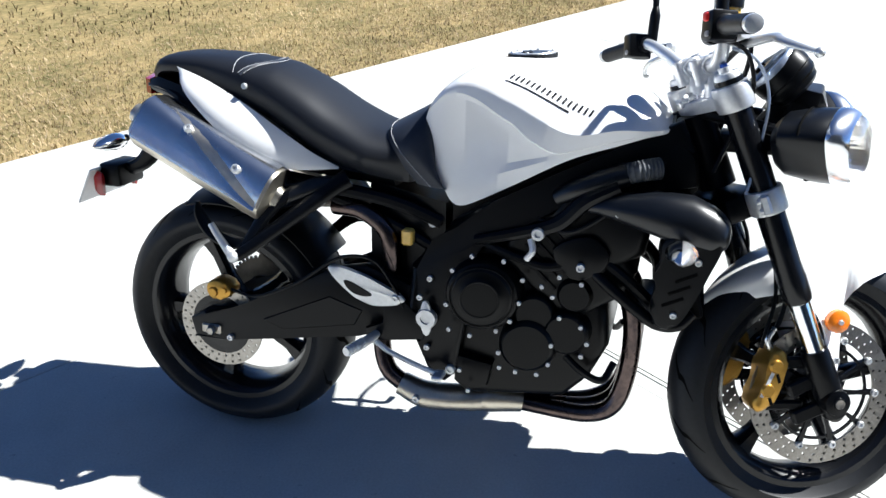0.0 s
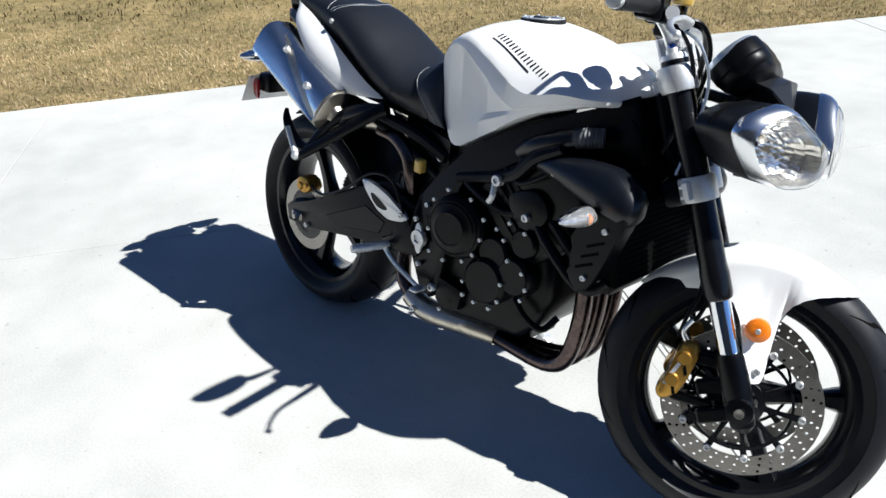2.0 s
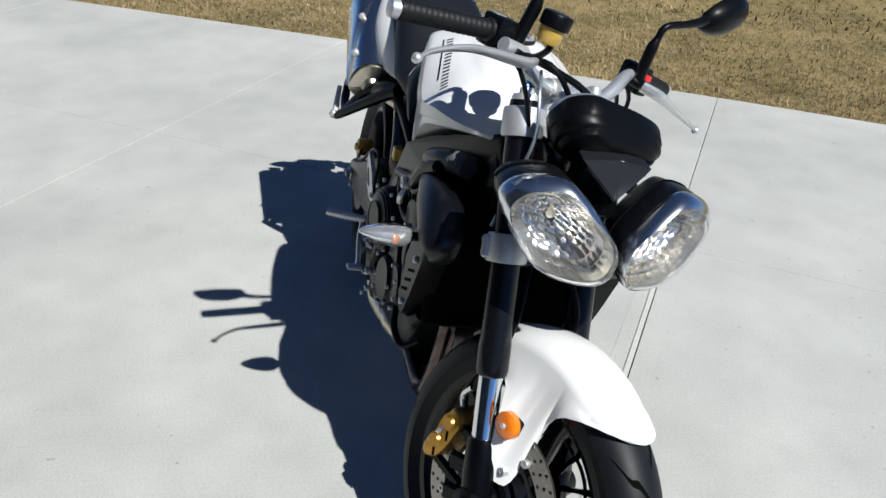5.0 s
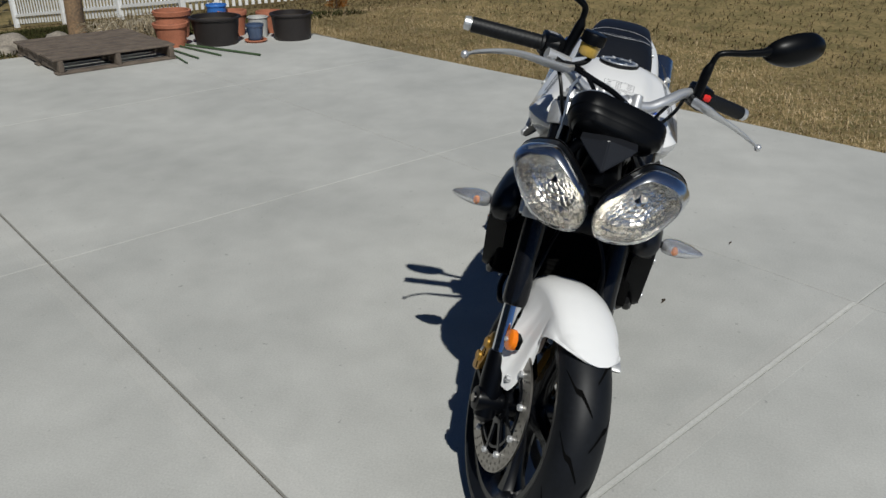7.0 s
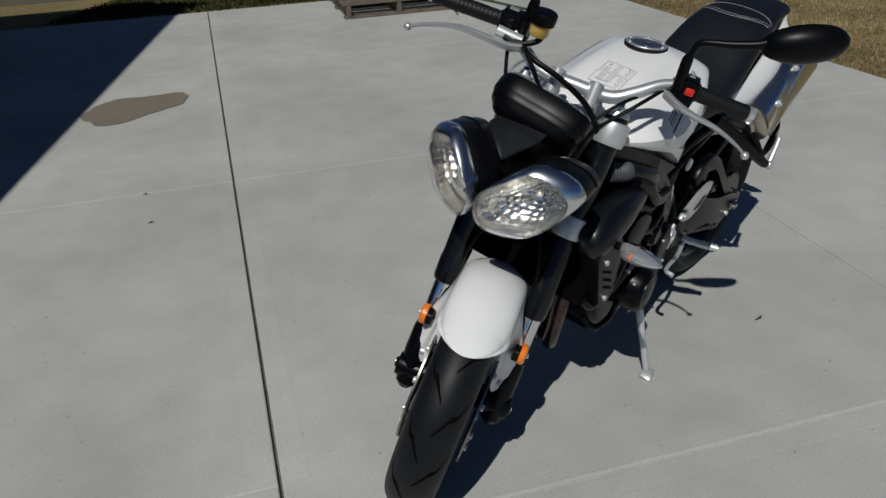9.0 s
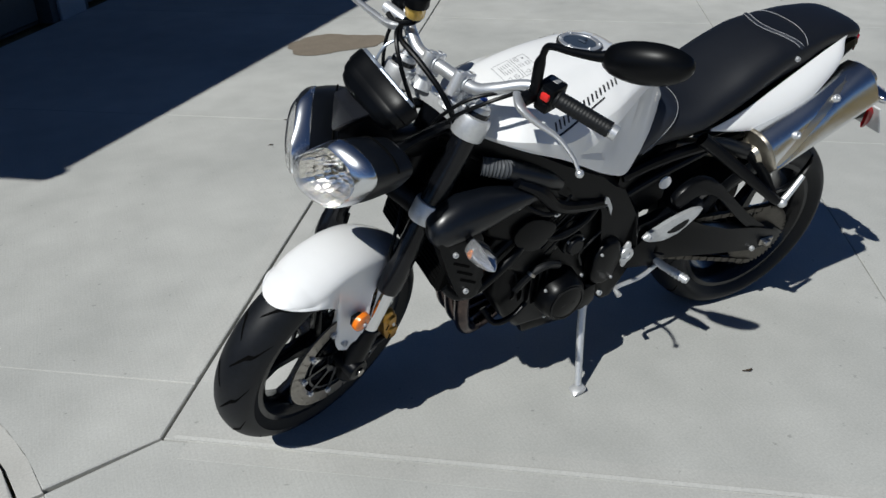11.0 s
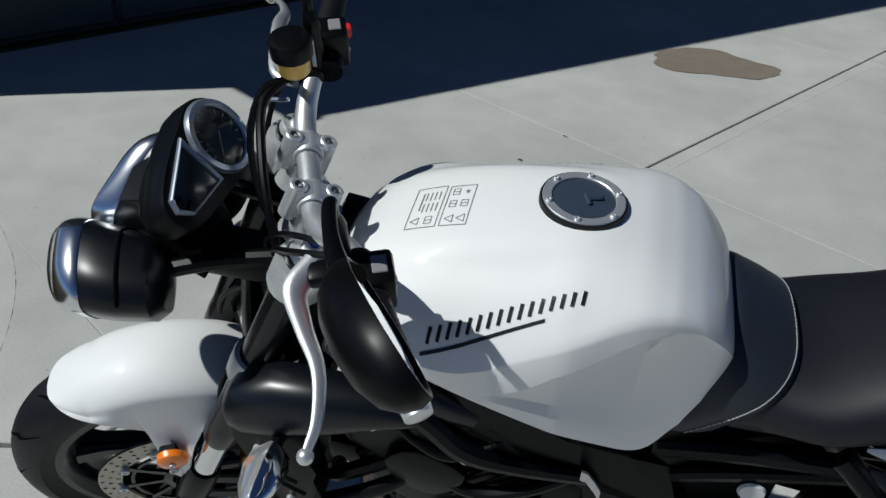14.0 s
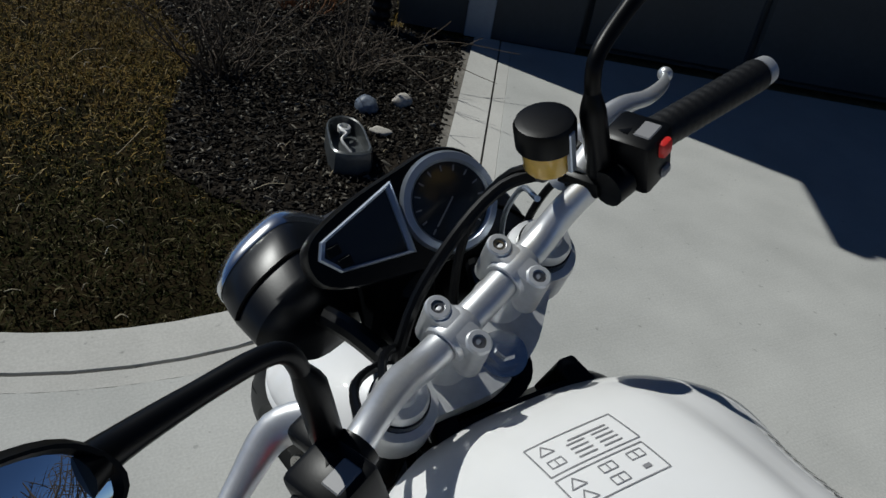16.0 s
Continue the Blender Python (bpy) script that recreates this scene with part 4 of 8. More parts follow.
for s in (1, -1):
    bolt(fend, 1.408, 0.089 * s, 0.376, s, 1.2)
    bm = bmesh.new()
    lathe(bm, [(0.0, 0.010), (0.006, 0.012), (0.018, 0.011), (0.0235, 0.007), (0.024, -0.004)], along_y(1.388, 0.112 * s, 0.464, s), 28)
    rfl = part("reflector", bm, AMBER, fend, "round amber side reflector")
    bolt(rfl, 1.388, 0.123 * s, 0.464, s, 0.8)
    bm = bmesh.new()
    box(bm, 1.378, 1.406, min(s * 0.094, s * 0.112), max(s * 0.094, s * 0.112), 0.45, 0.48, None, 0.003)
    part("reflector_bracket", bm, PLASTIC, fend)
    # caliper
    bm = bmesh.new()
    cal = smooth_outline([(1.283, 0.402), (1.297, 0.385), (1.292, 0.35), (1.284, 0.315), (1.268, 0.283), (1.244, 0.270), (1.232, 0.288), (1.243, 0.315), (1.250, 0.335), (1.252, 0.362), (1.262, 0.395)], 3)
    extr(bm, cal, s * 0.048, s * 0.108, 0.010, 3)
    for x, z in ((1.272, 0.368), (1.258, 0.318)):
        lathe(bm, [(0.0, 0.006), (0.012, 0.006), (0.015, 0.0)], along_y(x, 0.108 * s, z, s), 18)
    cali = sp("brake_caliper", bm, GOLD, "gold four-piston brake caliper")
    for x, z, w in ((1.279, 0.343, 0.010), (1.266, 0.296, 0.008)):
        bm = bmesh.new()
        box(bm, -w, w, min(s * 0.104, s * 0.1088), max(s * 0.104, s * 0.1088), -0.0035, 0.0035, Matrix.Translation((x, 0, z)) @ Matrix.Rotation(radians(70), 4, "Y"), 0.001)
        part("caliper_slot", bm, TREADCUT, cali)
    bm = bmesh.new()
    for k in range(6):
        a = radians(68)
        cx, cz = 1.2585 + (k - 2.5) * 0.0042, 0.338 + (k - 2.5) * 0.0105
        box(bm, -0.0036, 0.0036, -0.0004, 0.0006, -0.0075, 0.0075, Matrix.Translation((cx, s * 0.1095, cz)) @ Matrix.Rotation(radians(20), 4, "Y"))
    part("pale_marking", bm, WHITEPRINT, cali, smooth=None)
    for x0, x1, z0, z1 in ((1.296, 1.36, 0.36, 0.385), (1.262, 1.345, 0.272, 0.292)):
        bm = bmesh.new()
        box(bm, x0, x1, min(s * 0.085, s * 0.1), max(s * 0.085, s * 0.1), z0, z1, None, 0.005)
        part("caliper_mount", bm, FRAMEBLK, cali)
    bm = bmesh.new()
    tube(bm, [(1.27, s * 0.085, 0.402), (1.262, s * 0.088, 0.43), (1.278, s * 0.09, 0.455), (1.29, s * 0.088, 0.52), (1.285, s * 0.08, 0.60), (1.25, s * 0.06, 0.66), (1.21, s * 0.03, 0.70)], 0.0045, 8)
    tube(bm, [(1.25, s * 0.082, 0.40), (1.255, s * 0.086, 0.44), (1.268, s * 0.084, 0.50), (1.265, s * 0.075, 0.58)], 0.004, 8)
    sp("brake_hose", bm, PLASTIC, "black brake hose")
    bm = bmesh.new()
    tube(bm, [(1.268, s * 0.086, 0.398), (1.258, s * 0.088, 0.418), (1.270, s * 0.09, 0.445)], 0.0062, 10)
    sp("hose_union", bm, POLISH)

# cables from the bars
for pts, r in ((((1.075, 0.17, 1.0), (1.13, 0.13, 0.97), (1.16, 0.07, 0.90), (1.15, 0.04, 0.80), (1.12, 0.03, 0.73)), 0.0042),
               (((1.085, 0.14, 0.985), (1.14, 0.09, 0.955), (1.17, 0.04, 0.88), (1.15, 0.0, 0.78)), 0.004),
               (((1.10, -0.13, 0.998), (1.15, -0.11, 1.0), (1.175, -0.06, 0.95), (1.165, -0.01, 0.86), (1.13, 0.01, 0.76)), 0.0048),
               (((1.08, -0.16, 0.995), (1.13, -0.15, 0.97), (1.16, -0.12, 0.90), (1.15, -0.07, 0.82), (1.13, -0.05, 0.75)), 0.004)):
    bm = bmesh.new()
    tube(bm, pts, r, 8)
    sp("control_cable", bm, PLASTIC, "black control cable")
bm = bmesh.new()
tube(bm, [(1.118, -0.130, 1.000), (1.150, -0.095, 0.995), (1.158, -0.03, 0.980), (1.158, 0.04, 0.945), (1.150, 0.085, 0.885), (1.130, 0.085, 0.80)], 0.0062, 10)
sp("brake_line", bm, PLASTIC, "thick black front brake line")
bm = bmesh.new()
tube(bm, [(1.12, -0.105, 0.985), (1.16, -0.13, 0.96), (1.19, -0.128, 0.89), (1.18, -0.12, 0.78), (1.17, -0.115, 0.72)], 0.003, 8)
sp("loom", bm, BEZEL)

# ---------------------------------------------------------------- tank
def stations(table, n):
    """Resamples rows of numbers, given by their first column, along a smooth curve."""
    rows = [list(map(float, r)) for r in table]
    out = []
    for i in range(len(rows) - 1):
        a, b, c, d = rows[max(i - 1, 0)], rows[i], rows[i + 1], rows[min(i + 2, len(rows) - 1)]
        for k in range(n):
            t = k / n
            out.append([0.5 * (2 * q + (r - p) * t + (2 * p - 5 * q + 4 * r - w) * t * t + (3 * q - p - 3 * r + w) * t ** 3) for p, q, r, w in zip(a, b, c, d)])
    return out + [rows[-1]]


# x, top z, crease y, crease z, foot y, foot z
TANK = [(0.560, 0.806, 0.060, 0.792, 0.062, 0.775), (0.567, 0.842, 0.086, 0.824, 0.088, 0.762), (0.582, 0.876, 0.104, 0.857, 0.103, 0.745), (0.61, 0.907, 0.119, 0.888, 0.114, 0.712), (0.635, 0.926, 0.128, 0.905, 0.120, 0.672), (0.66, 0.940, 0.136, 0.914, 0.125, 0.664),
        (0.70, 0.955, 0.149, 0.912, 0.135, 0.682), (0.77, 0.966, 0.171, 0.887, 0.153, 0.722), (0.88, 0.952, 0.187, 0.842, 0.173, 0.787), (0.97, 0.923, 0.180, 0.853, 0.166, 0.820), (1.02, 0.895, 0.152, 0.850, 0.140, 0.834),
        (1.050, 0.868, 0.112, 0.846, 0.102, 0.836), (1.064, 0.851, 0.075, 0.842, 0.068, 0.836)]
bm = bmesh.new()
rings = []
for x, zt, yc, zc, yb, zb in stations(TANK, 9):
    soft = max(0.0, min(1.0, (0.74 - x) / 0.12))
    ridge = 0.075 * max(0.0, min(1.0, (x - 0.70) / 0.10)) * max(0.0, min(1.0, (1.04 - x) / 0.06))
    half = []
    for k in range(16):
        q = k / 16
        step = max(0.0, min(1.0, (q - 0.40) / 0.16))
        crown = q ** 2.8 + ridge * step * step * (3 - 2 * step) * (1 - q) / 0.44
        half.append((yc * q, zt - (zt - zc) * ((1 - soft) * crown + soft * (1 - math.sqrt(1 - q ** 2.4)))))
    # flank facets: a chamfer band below the crease, the hollow for the knee, a lip at the foot
    f1 = float(np.interp(x, (0.62, 0.66, 0.70, 0.77, 0.82, 0.86, 0.97), (0.04, 0.06, 0.11, 0.22, 0.44, 0.66, 0.66)))
    dig = float(np.interp(x, (0.59, 0.65, 0.72, 0.80, 0.87), (0.0, 0.004, 0.009, 0.008, 0.0)))
    band = float(np.interp(x, (0.62, 0.70, 0.80, 0.90), (0.0, 0.007, 0.010, 0.004)))
    side = lambda f, o: (yc + (yb - yc) * f + o, zc + (zb - zc) * f)
    half += [(yc - 0.0015, zc + 0.002), side(0.02, 0.001), side(f1, band), side(f1 + 0.05, -dig * 0.8), side(max(0.71, f1 + 0.06), -dig), side(0.80, 0.001), (yb, zb), (yb - 0.02, zb - 0.004)]
    sway = -0.014 * max(0.0, min(1.0, (0.76 - x) / 0.14))
    rings.append([Vector((x, y + sway, z)) for y, z in half] + [Vector((x, sway - y, z)) for y, z in half[:0:-1]])
loft(bm, rings)
bmesh.ops.recalc_face_normals(bm, faces=bm.faces)
from mathutils.bvhtree import BVHTree
TREE = BVHTree.FromBMesh(bm)
tank = part("fuel_tank", bm, PAINT, bike, "pearl white sculpted fuel tank", 32)


def on_tank(x, y, lift=0.0008):
    hit = TREE.ray_cast(Vector((x, y, 1.2)), Vector((0, 0, -1)))
    return hit[0] + hit[1] * (lift if hit[1].z > 0 else -lift)


def decal(bm, quads, place, n=6):
    """Thin shapes laid on a surface; each quad is four (a, b) corners."""
    for q in quads:
        rows = []
        for i in range(n + 1):
            t = i / n
            l = (q[0][0] + (q[3][0] - q[0][0]) * t, q[0][1] + (q[3][1] - q[0][1]) * t)
            r = (q[1][0] + (q[2][0] - q[1][0]) * t, q[1][1] + (q[2][1] - q[1][1]) * t)
            rows.append([place(*l), place(*r)])
        loft(bm, rows, closed=False)


def stroke(a, b, w):
    d = Vector((b[0] - a[0], b[1] - a[1])).normalized() * w / 2
    n = Vector((-d.y, d.x))
    return [(a[0] + n.x, a[1] + n.y), (a[0] - n.x, a[1] - n.y), (b[0] - n.x, b[1] - n.y), (b[0] + n.x, b[1] + n.y)]


# dark maker's mark on each flank: a row of plain slanted shapes over a thin rule
for s in (1, -1):
    bm = bmesh.new()
    A, B = (Vector((0.918, 0.172)), Vector((0.745, 0.130))) if s > 0 else (Vector((0.747, -0.128)), Vector((0.92, -0.165)))
    ex = B - A
    length = ex.length
    ex.normalize()
    ey = Vector((-ex.y, ex.x))
    if (ey.y > 0) == (s > 0):
        ey = -ey
    quads = []
    cell = length / 8
    for k in range(8):
        x0 = cell * k
        lean = 0.0045
        for q in (0.18, 0.68):
            quads.append(stroke((x0 + cell * q, 0.0), (x0 + cell * q + lean, 0.0125), 0.0042))
    quads.append(stroke((-0.004, -0.0065), (length * 0.74, -0.0065), 0.0030))
    decal(bm, quads, lambda a, h, A=A, ex=ex, ey=ey: on_tank(*(A + ex * a + ey * h)))
    part("maker_mark", bm, DECAL, tank, "black maker's mark decal", smooth=None, kind="stuff")
# warning label: two outlined boxes with small signs
bm = bmesh.new()
quads = []


def frame_box(x0, x1, y0, y1, w=0.0011):
    c = [(x0, y0), (x1, y0), (x1, y1), (x0, y1)]
    quads.extend(stroke(c[i], c[(i + 1) % 4], w) for i in range(4))


frame_box(0.935, 0.972, -0.025, 0.052)
frame_box(0.898, 0.930, -0.022, 0.052)
for cx, cy in ((0.963, 0.040), (0.921, 0.041), (0.907, 0.041)):
    t = [(cx - 0.005, cy - 0.006), (cx - 0.005, cy + 0.006), (cx + 0.005, cy)]
    quads.extend(stroke(t[i], t[(i + 1) % 3], 0.001) for i in range(3))
for cx, cy in ((0.946, 0.040), (0.921, 0.014), (0.907, 0.014), (0.921, -0.010)):
    quads.append(stroke((cx - 0.004, cy - 0.006), (cx - 0.004, cy + 0.006), 0.0009))
    quads.append(stroke((cx + 0.004, cy - 0.006), (cx + 0.004, cy + 0.006), 0.0009))
    quads.append(stroke((cx - 0.004, cy), (cx + 0.004, cy), 0.0009))
    for e in (-0.006, 0.006):
        quads.append(stroke((cx - 0.004, cy + e), (cx + 0.004, cy + e), 0.0009))
for i in range(4):
    for j in range(2):
        quads.append(stroke((0.941 + i * 0.0055, 0.024 - j * 0.022), (0.941 + i * 0.0055, 0.008 - j * 0.022), 0.0014))
quads.append(stroke((0.962, -0.014), (0.962, 0.02), 0.0016))
quads.append(stroke((0.907, -0.012), (0.907, -0.006), 0.004))
decal(bm, quads, lambda a, b: on_tank(a, b, 0.0007), 4)
part("warning_label", bm, GREYDECAL, tank, "grey outlined warning label", smooth=None, kind="stuff")
# filler cap
CAPBLUE = mat("slate_blue_cap", (0.035, 0.05, 0.078), 0.45, var=0.1, scale=20)
CAPM = Matrix.Translation((0.769, 0, 0.9652)) @ Matrix.Rotation(radians(-3), 4, "Y")
bm = bmesh.new()
lathe(bm, [(0.0375, 0.0), (0.0375, 0.0045), (0.0385, 0.0055), (0.0480, 0.0055), (0.0488, 0.0045), (0.0488, -0.01)], CAPM, 40)
part("filler_ring", bm, BAR, tank, "silver filler ring with bolts")
bm = bmesh.new()
lathe(bm, [(0.0486, 0.0), (0.0486, 0.0032), (0.0512, 0.0030), (0.0518, 0.001), (0.0518, -0.01)], CAPM, 40)
part("filler_gasket", bm, GRIPR, tank, "dark rubber gasket round the filler")
bm = bmesh.new()
lathe(bm, [(0.0, 0.0035), (0.012, 0.004), (0.037, 0.003), (0.037, -0.006)], CAPM, 36)
box(bm, -0.022, -0.002, -0.006, 0.006, 0.003, 0.0085, CAPM @ Matrix.Rotation(radians(20), 4, "Z"), 0.002)
box(bm, -0.006, 0.0, -0.006, 0.014, 0.003, 0.0085, CAPM @ Matrix.Rotation(radians(20), 4, "Z"), 0.002)
part("filler_cap", bm, CAPBLUE, tank, "slate blue-grey filler cap with lock flap")
for k in range(6):
    a = radians(60 * k + 25)
    bolt(tank, 0, 0, 0, m=CAPM @ Matrix.Translation((0.0435 * math.cos(a), 0.0435 * math.sin(a), 0.0050)), k=0.55)

# ---------------------------------------------------------------- seat and tail
# x, top z, half width, shoulder drop, foot half width, foot z
SEAT = [(-0.105, 0.893, 0.045, 0.008, 0.040, 0.882), (-0.095, 0.915, 0.062, 0.012, 0.058, 0.880), (-0.055, 0.938, 0.086, 0.016, 0.082, 0.902), (0.04, 0.942, 0.096, 0.018, 0.093, 0.896),
        (0.13, 0.936, 0.108, 0.018, 0.106, 0.862), (0.20, 0.927, 0.117, 0.018, 0.102, 0.824), (0.24, 0.914, 0.122, 0.019, 0.100, 0.800), (0.30, 0.884, 0.128, 0.021, 0.098, 0.762), (0.37, 0.842, 0.132, 0.024, 0.098, 0.728),
        (0.44, 0.808, 0.138, 0.028, 0.100, 0.712), (0.50, 0.799, 0.124, 0.030, 0.099, 0.702), (0.54, 0.806, 0.110, 0.030, 0.098, 0.700)]


def seat_rings(table, n, slope=0.0):
    rings = []
    for x, zt, hw, dr, fw_, fz in stations(table, n):
        drop = max(dr * 1.6, 0.62 * (zt - fz))
        half = [(hw * math.sin(a) ** 0.72, zt - drop * (1 - math.cos(a) ** 0.72)) for a in (math.pi / 2 * k / 12 for k in range(13))]
        half += [(hw * 0.5 + fw_ * 0.5, zt - drop + (fz - zt + drop) * 0.5), (fw_, fz), (fw_ - 0.025, fz - 0.006)]
        sl = slope * max(0.0, min(1.0, (0.60 - x) / 0.1))
        rings.append([Vector((x + sl * (zt - z), y * k, z)) for k, hs in ((1, half), (-1, half[:0:-1])) for y, z in hs])
    return rings


bm = bmesh.new()
loft(bm, seat_rings(SEAT, 5))
bmesh.ops.recalc_face_normals(bm, faces=bm.faces)
STREE = BVHTree.FromBMesh(bm)
seat = part("seat", bm, VINYL, bike, "black two-level vinyl seat with pale stitching", 50)
NOSE = [(0.474, 0.796, 0.112, 0.030, 0.112, 0.702), (0.482, 0.812, 0.122, 0.032, 0.119, 0.700), (0.505, 0.826, 0.126, 0.032, 0.121, 0.698), (0.535, 0.842, 0.122, 0.03, 0.120, 0.697), (0.562, 0.856, 0.112, 0.03, 0.117, 0.699), (0.582, 0.852, 0.102, 0.04, 0.110, 0.704), (0.592, 0.836, 0.094, 0.05, 0.102, 0.712)]
bm = bmesh.new()
loft(bm, seat_rings(NOSE, 5, 0.95))
nose = part("seat_nose", bm, VINYL2, seat, "slate grey padded seat nose", 50)
bm = bmesh.new()
ring = seat_rings(NOSE, 5, 0.95)[6]
edge = crom([ring[k] for k in (14, 12, 10, 8, 6, 4, 2, 0, -2, -4, -6, -8, -10, -12, -14)], 8)
mid_ = Vector((0.53, 0, 0.76))
for a, b in zip(edge, edge[1:]):
    out = (a - mid_).normalized() * 0.0012
    tube(bm, [a + out, a.lerp(b, 0.7) + out], 0.0008, 5, 1)
part("nose_stitching", bm, THREAD, nose, "pale stitched edge", smooth=None, kind="stuff")


def on_seat(x, y, lift=0.001):
    hit = STREE.ray_cast(Vector((x, y, 1.2)), Vector((0, 0, -1)))
    return hit[0] + Vector((0, 0, lift)) if hit[0] else Vector((x, y, 0.8))


for s in (1, -1):
    bolt(seat, 0.168, 0.1135 * s, 0.884, s, 1.0)
# stitched seams: thread as short stitches
bm = bmesh.new()
for off, bow in ((0.146, -0.046), (0.159, -0.046), (0.136, 0.014)):
    pts = [on_seat(off - bow * (1 - (y / 0.107) ** 2) + 0.0, y, 0.0012) for y in np.linspace(-0.104, 0.104, 61)]
    for i in range(0, 60, 1):
        tube(bm, [pts[i], pts[i] + (pts[i + 1] - pts[i]) * 0.8], 0.0008, 5, 1)
part("stitching", bm, THREAD, seat, "pale stitched seams", smooth=None, kind="stuff")
bm = bmesh.new()
for off in (0.1525,):
    tube(bm, [on_seat(off + 0.046 * (1 - (y / 0.107) ** 2), y, 0.0) for y in np.linspace(-0.106, 0.106, 25)], 0.004, 8, 1)
part("seat_piping", bm, VINYL2, seat)

for s in (1, -1):
    # white tail flank
    bm = bmesh.new()
    up = crom([(-0.012, 0.915, 0), (0.065, 0.893, 0), (0.130, 0.866, 0), (0.195, 0.832, 0), (0.268, 0.786, 0), (0.325, 0.750, 0), (0.382, 0.722, 0)], 4)
    lo = crom([(-0.008, 0.906, 0), (0.024, 0.868, 0), (0.078, 0.822, 0), (0.130, 0.784, 0), (0.195, 0.742, 0), (0.270, 0.714, 0), (0.382, 0.718, 0)], 4)
    rows = []
    for a, b in zip(up, lo):
        f = max(0.0, min(1.0, (a.x + 0.005) / 0.39))
        yo = 0.088 + 0.034 * math.sin(math.pi * min(1, 0.05 + f * 0.75))
        rows.append([Vector((a.x + (b.x - a.x) * k / 8, s * (yo + 0.036 * math.sin(math.pi * min(1, f * 1.0)) ** 0.7 * math.sin(math.pi * 0.55 * k / 8)), a.y + (b.y - a.y) * k / 8)) for k in range(9)])
    loft(bm, rows, closed=False)
    bmesh.ops.recalc_face_normals(bm, faces=bm.faces)
    bmesh.ops.solidify(bm, geom=list(bm.faces), thickness=0.006)
    fl = part("tail_panel", bm, PAINT, bike, "pearl white tail side panel", 50)
    bm = bmesh.new()
    for k in range(11):
        f = k / 10
        cx, cz = 0.075 + 0.110 * f, 0.866 - 0.062 * f
        fx = (cx + 0.012) / 0.394
        yo = 0.0895 + 0.034 * math.sin(math.pi * (0.05 + fx * 0.75)) + 0.036 * math.sin(math.pi * fx) ** 0.7 * math.sin(math.pi * 0.55 * 0.30)
        if k in (6, 10):
            continue
        M = Matrix.Translation((cx, s * yo, cz)) @ Matrix.Rotation(radians(30), 4, "Y") @ Matrix.Rotation(radians(38 * s), 4, "X")
        box(bm, -0.0022, 0.0022, -0.0016, 0.0016, -0.0045, 0.0045, M)
    part("script_mark", bm, GREYDECAL, fl, "small grey model script", smooth=None, kind="stuff")
    # dark under-tail edge
    bm = bmesh.new()
    tube(bm, [(-0.11, s * 0.045, 0.862), (-0.03, s * 0.072, 0.845), (0.07, s * 0.085, 0.765), (0.18, s * 0.092, 0.700), (0.30, s * 0.104, 0.682), (0.50, s * 0.098, 0.655), (0.61, s * 0.085, 0.615)], [0.012, 0.014, 0.016, 0.016, 0.015, 0.016, 0.016], 10)
    part("subframe_rail", bm, FRAMEBLK, bike, "black subframe rail")
    bm = bmesh.new()
    tube(bm, [(0.60, s * 0.085, 0.55), (0.50, s * 0.092, 0.60), (0.30, s * 0.10, 0.675)], 0.013, 10)
    part("subframe_strut", bm, FRAMEBLK, bike)
bm = bmesh.new()
loft(bm, [[Vector((x, y * w, z + h * t)) for y, t in ((-1, 0), (-0.9, 1), (0.9, 1), (1, 0), (0.8, -1), (-0.8, -1))] for x, w, z, h in ((-0.125, 0.05, 0.862, 0.012), (-0.08, 0.075, 0.865, 0.02), (0.10, 0.10, 0.80, 0.04), (0.25, 0.10, 0.73, 0.03), (0.50, 0.09, 0.70, 0.02))])
part("undertail", bm, PLASTIC, bike, "black undertail tray")
bm = bmesh.new()
loft(bm, [[Vector((x, y * w, z)) for y, z in ((-1, 0.842), (-1, 0.876), (0, 0.884), (1, 0.876), (1, 0.842), (0, 0.838))] for x, w in ((-0.140, 0.038), (-0.118, 0.052))])
part("tail_light", bm, REDL, bike, "red tail light")
# number-plate hanger
bm = bmesh.new()
tube(bm, [(-0.08, 0, 0.84), (-0.15, 0, 0.72), (-0.20, 0, 0.66), (-0.27, 0, 0.63)], [0.03, 0.026, 0.022, 0.02], 10, 4, 0.6)
box(bm, -0.30, -0.24, -0.05, 0.05, 0.60, 0.66, Matrix.Identity(4), 0.01, 2)
hang = part("plate_hanger", bm, PLASTIC, bike, "black number-plate hanger")
bm = bmesh.new()
box(bm, -0.003, 0.003, -0.088, 0.088, -0.05, 0.05, Matrix.Translation((-0.315, 0, 0.607)) @ Matrix.Rotation(radians(28), 4, "Y"), 0.002)
part("number_plate", bm, PLATEW, hang, "white number plate")
bm = bmesh.new()
for k in range(6):
    box(bm, -0.0052, -0.004, -0.066 + k * 0.023, -0.050 + k * 0.023, -0.03, 0.02, Matrix.Translation((-0.315, 0, 0.607)) @ Matrix.Rotation(radians(28), 4, "Y"))
part("plate_bars", bm, DECAL, hang, smooth=None)
for s in (1, -1):
    bm = bmesh.new()
    loft(bm, [[Vector((-0.29 + dx, s * 0.062 + y * 0.006 * k, 0.612 + z * 0.032 * k - dx * 0.2)) for y, z in ((1, .6), (.4, 1), (-.4, 1), (-1, .6), (-1, -.6), (-.4, -1), (.4, -1), (1, -.6))] for dx, k in ((-0.012, 0.8), (0.0, 1.0), (0.012, 0.9))])
    part("rear_reflector", bm, REDL, hang, "red rear reflector")


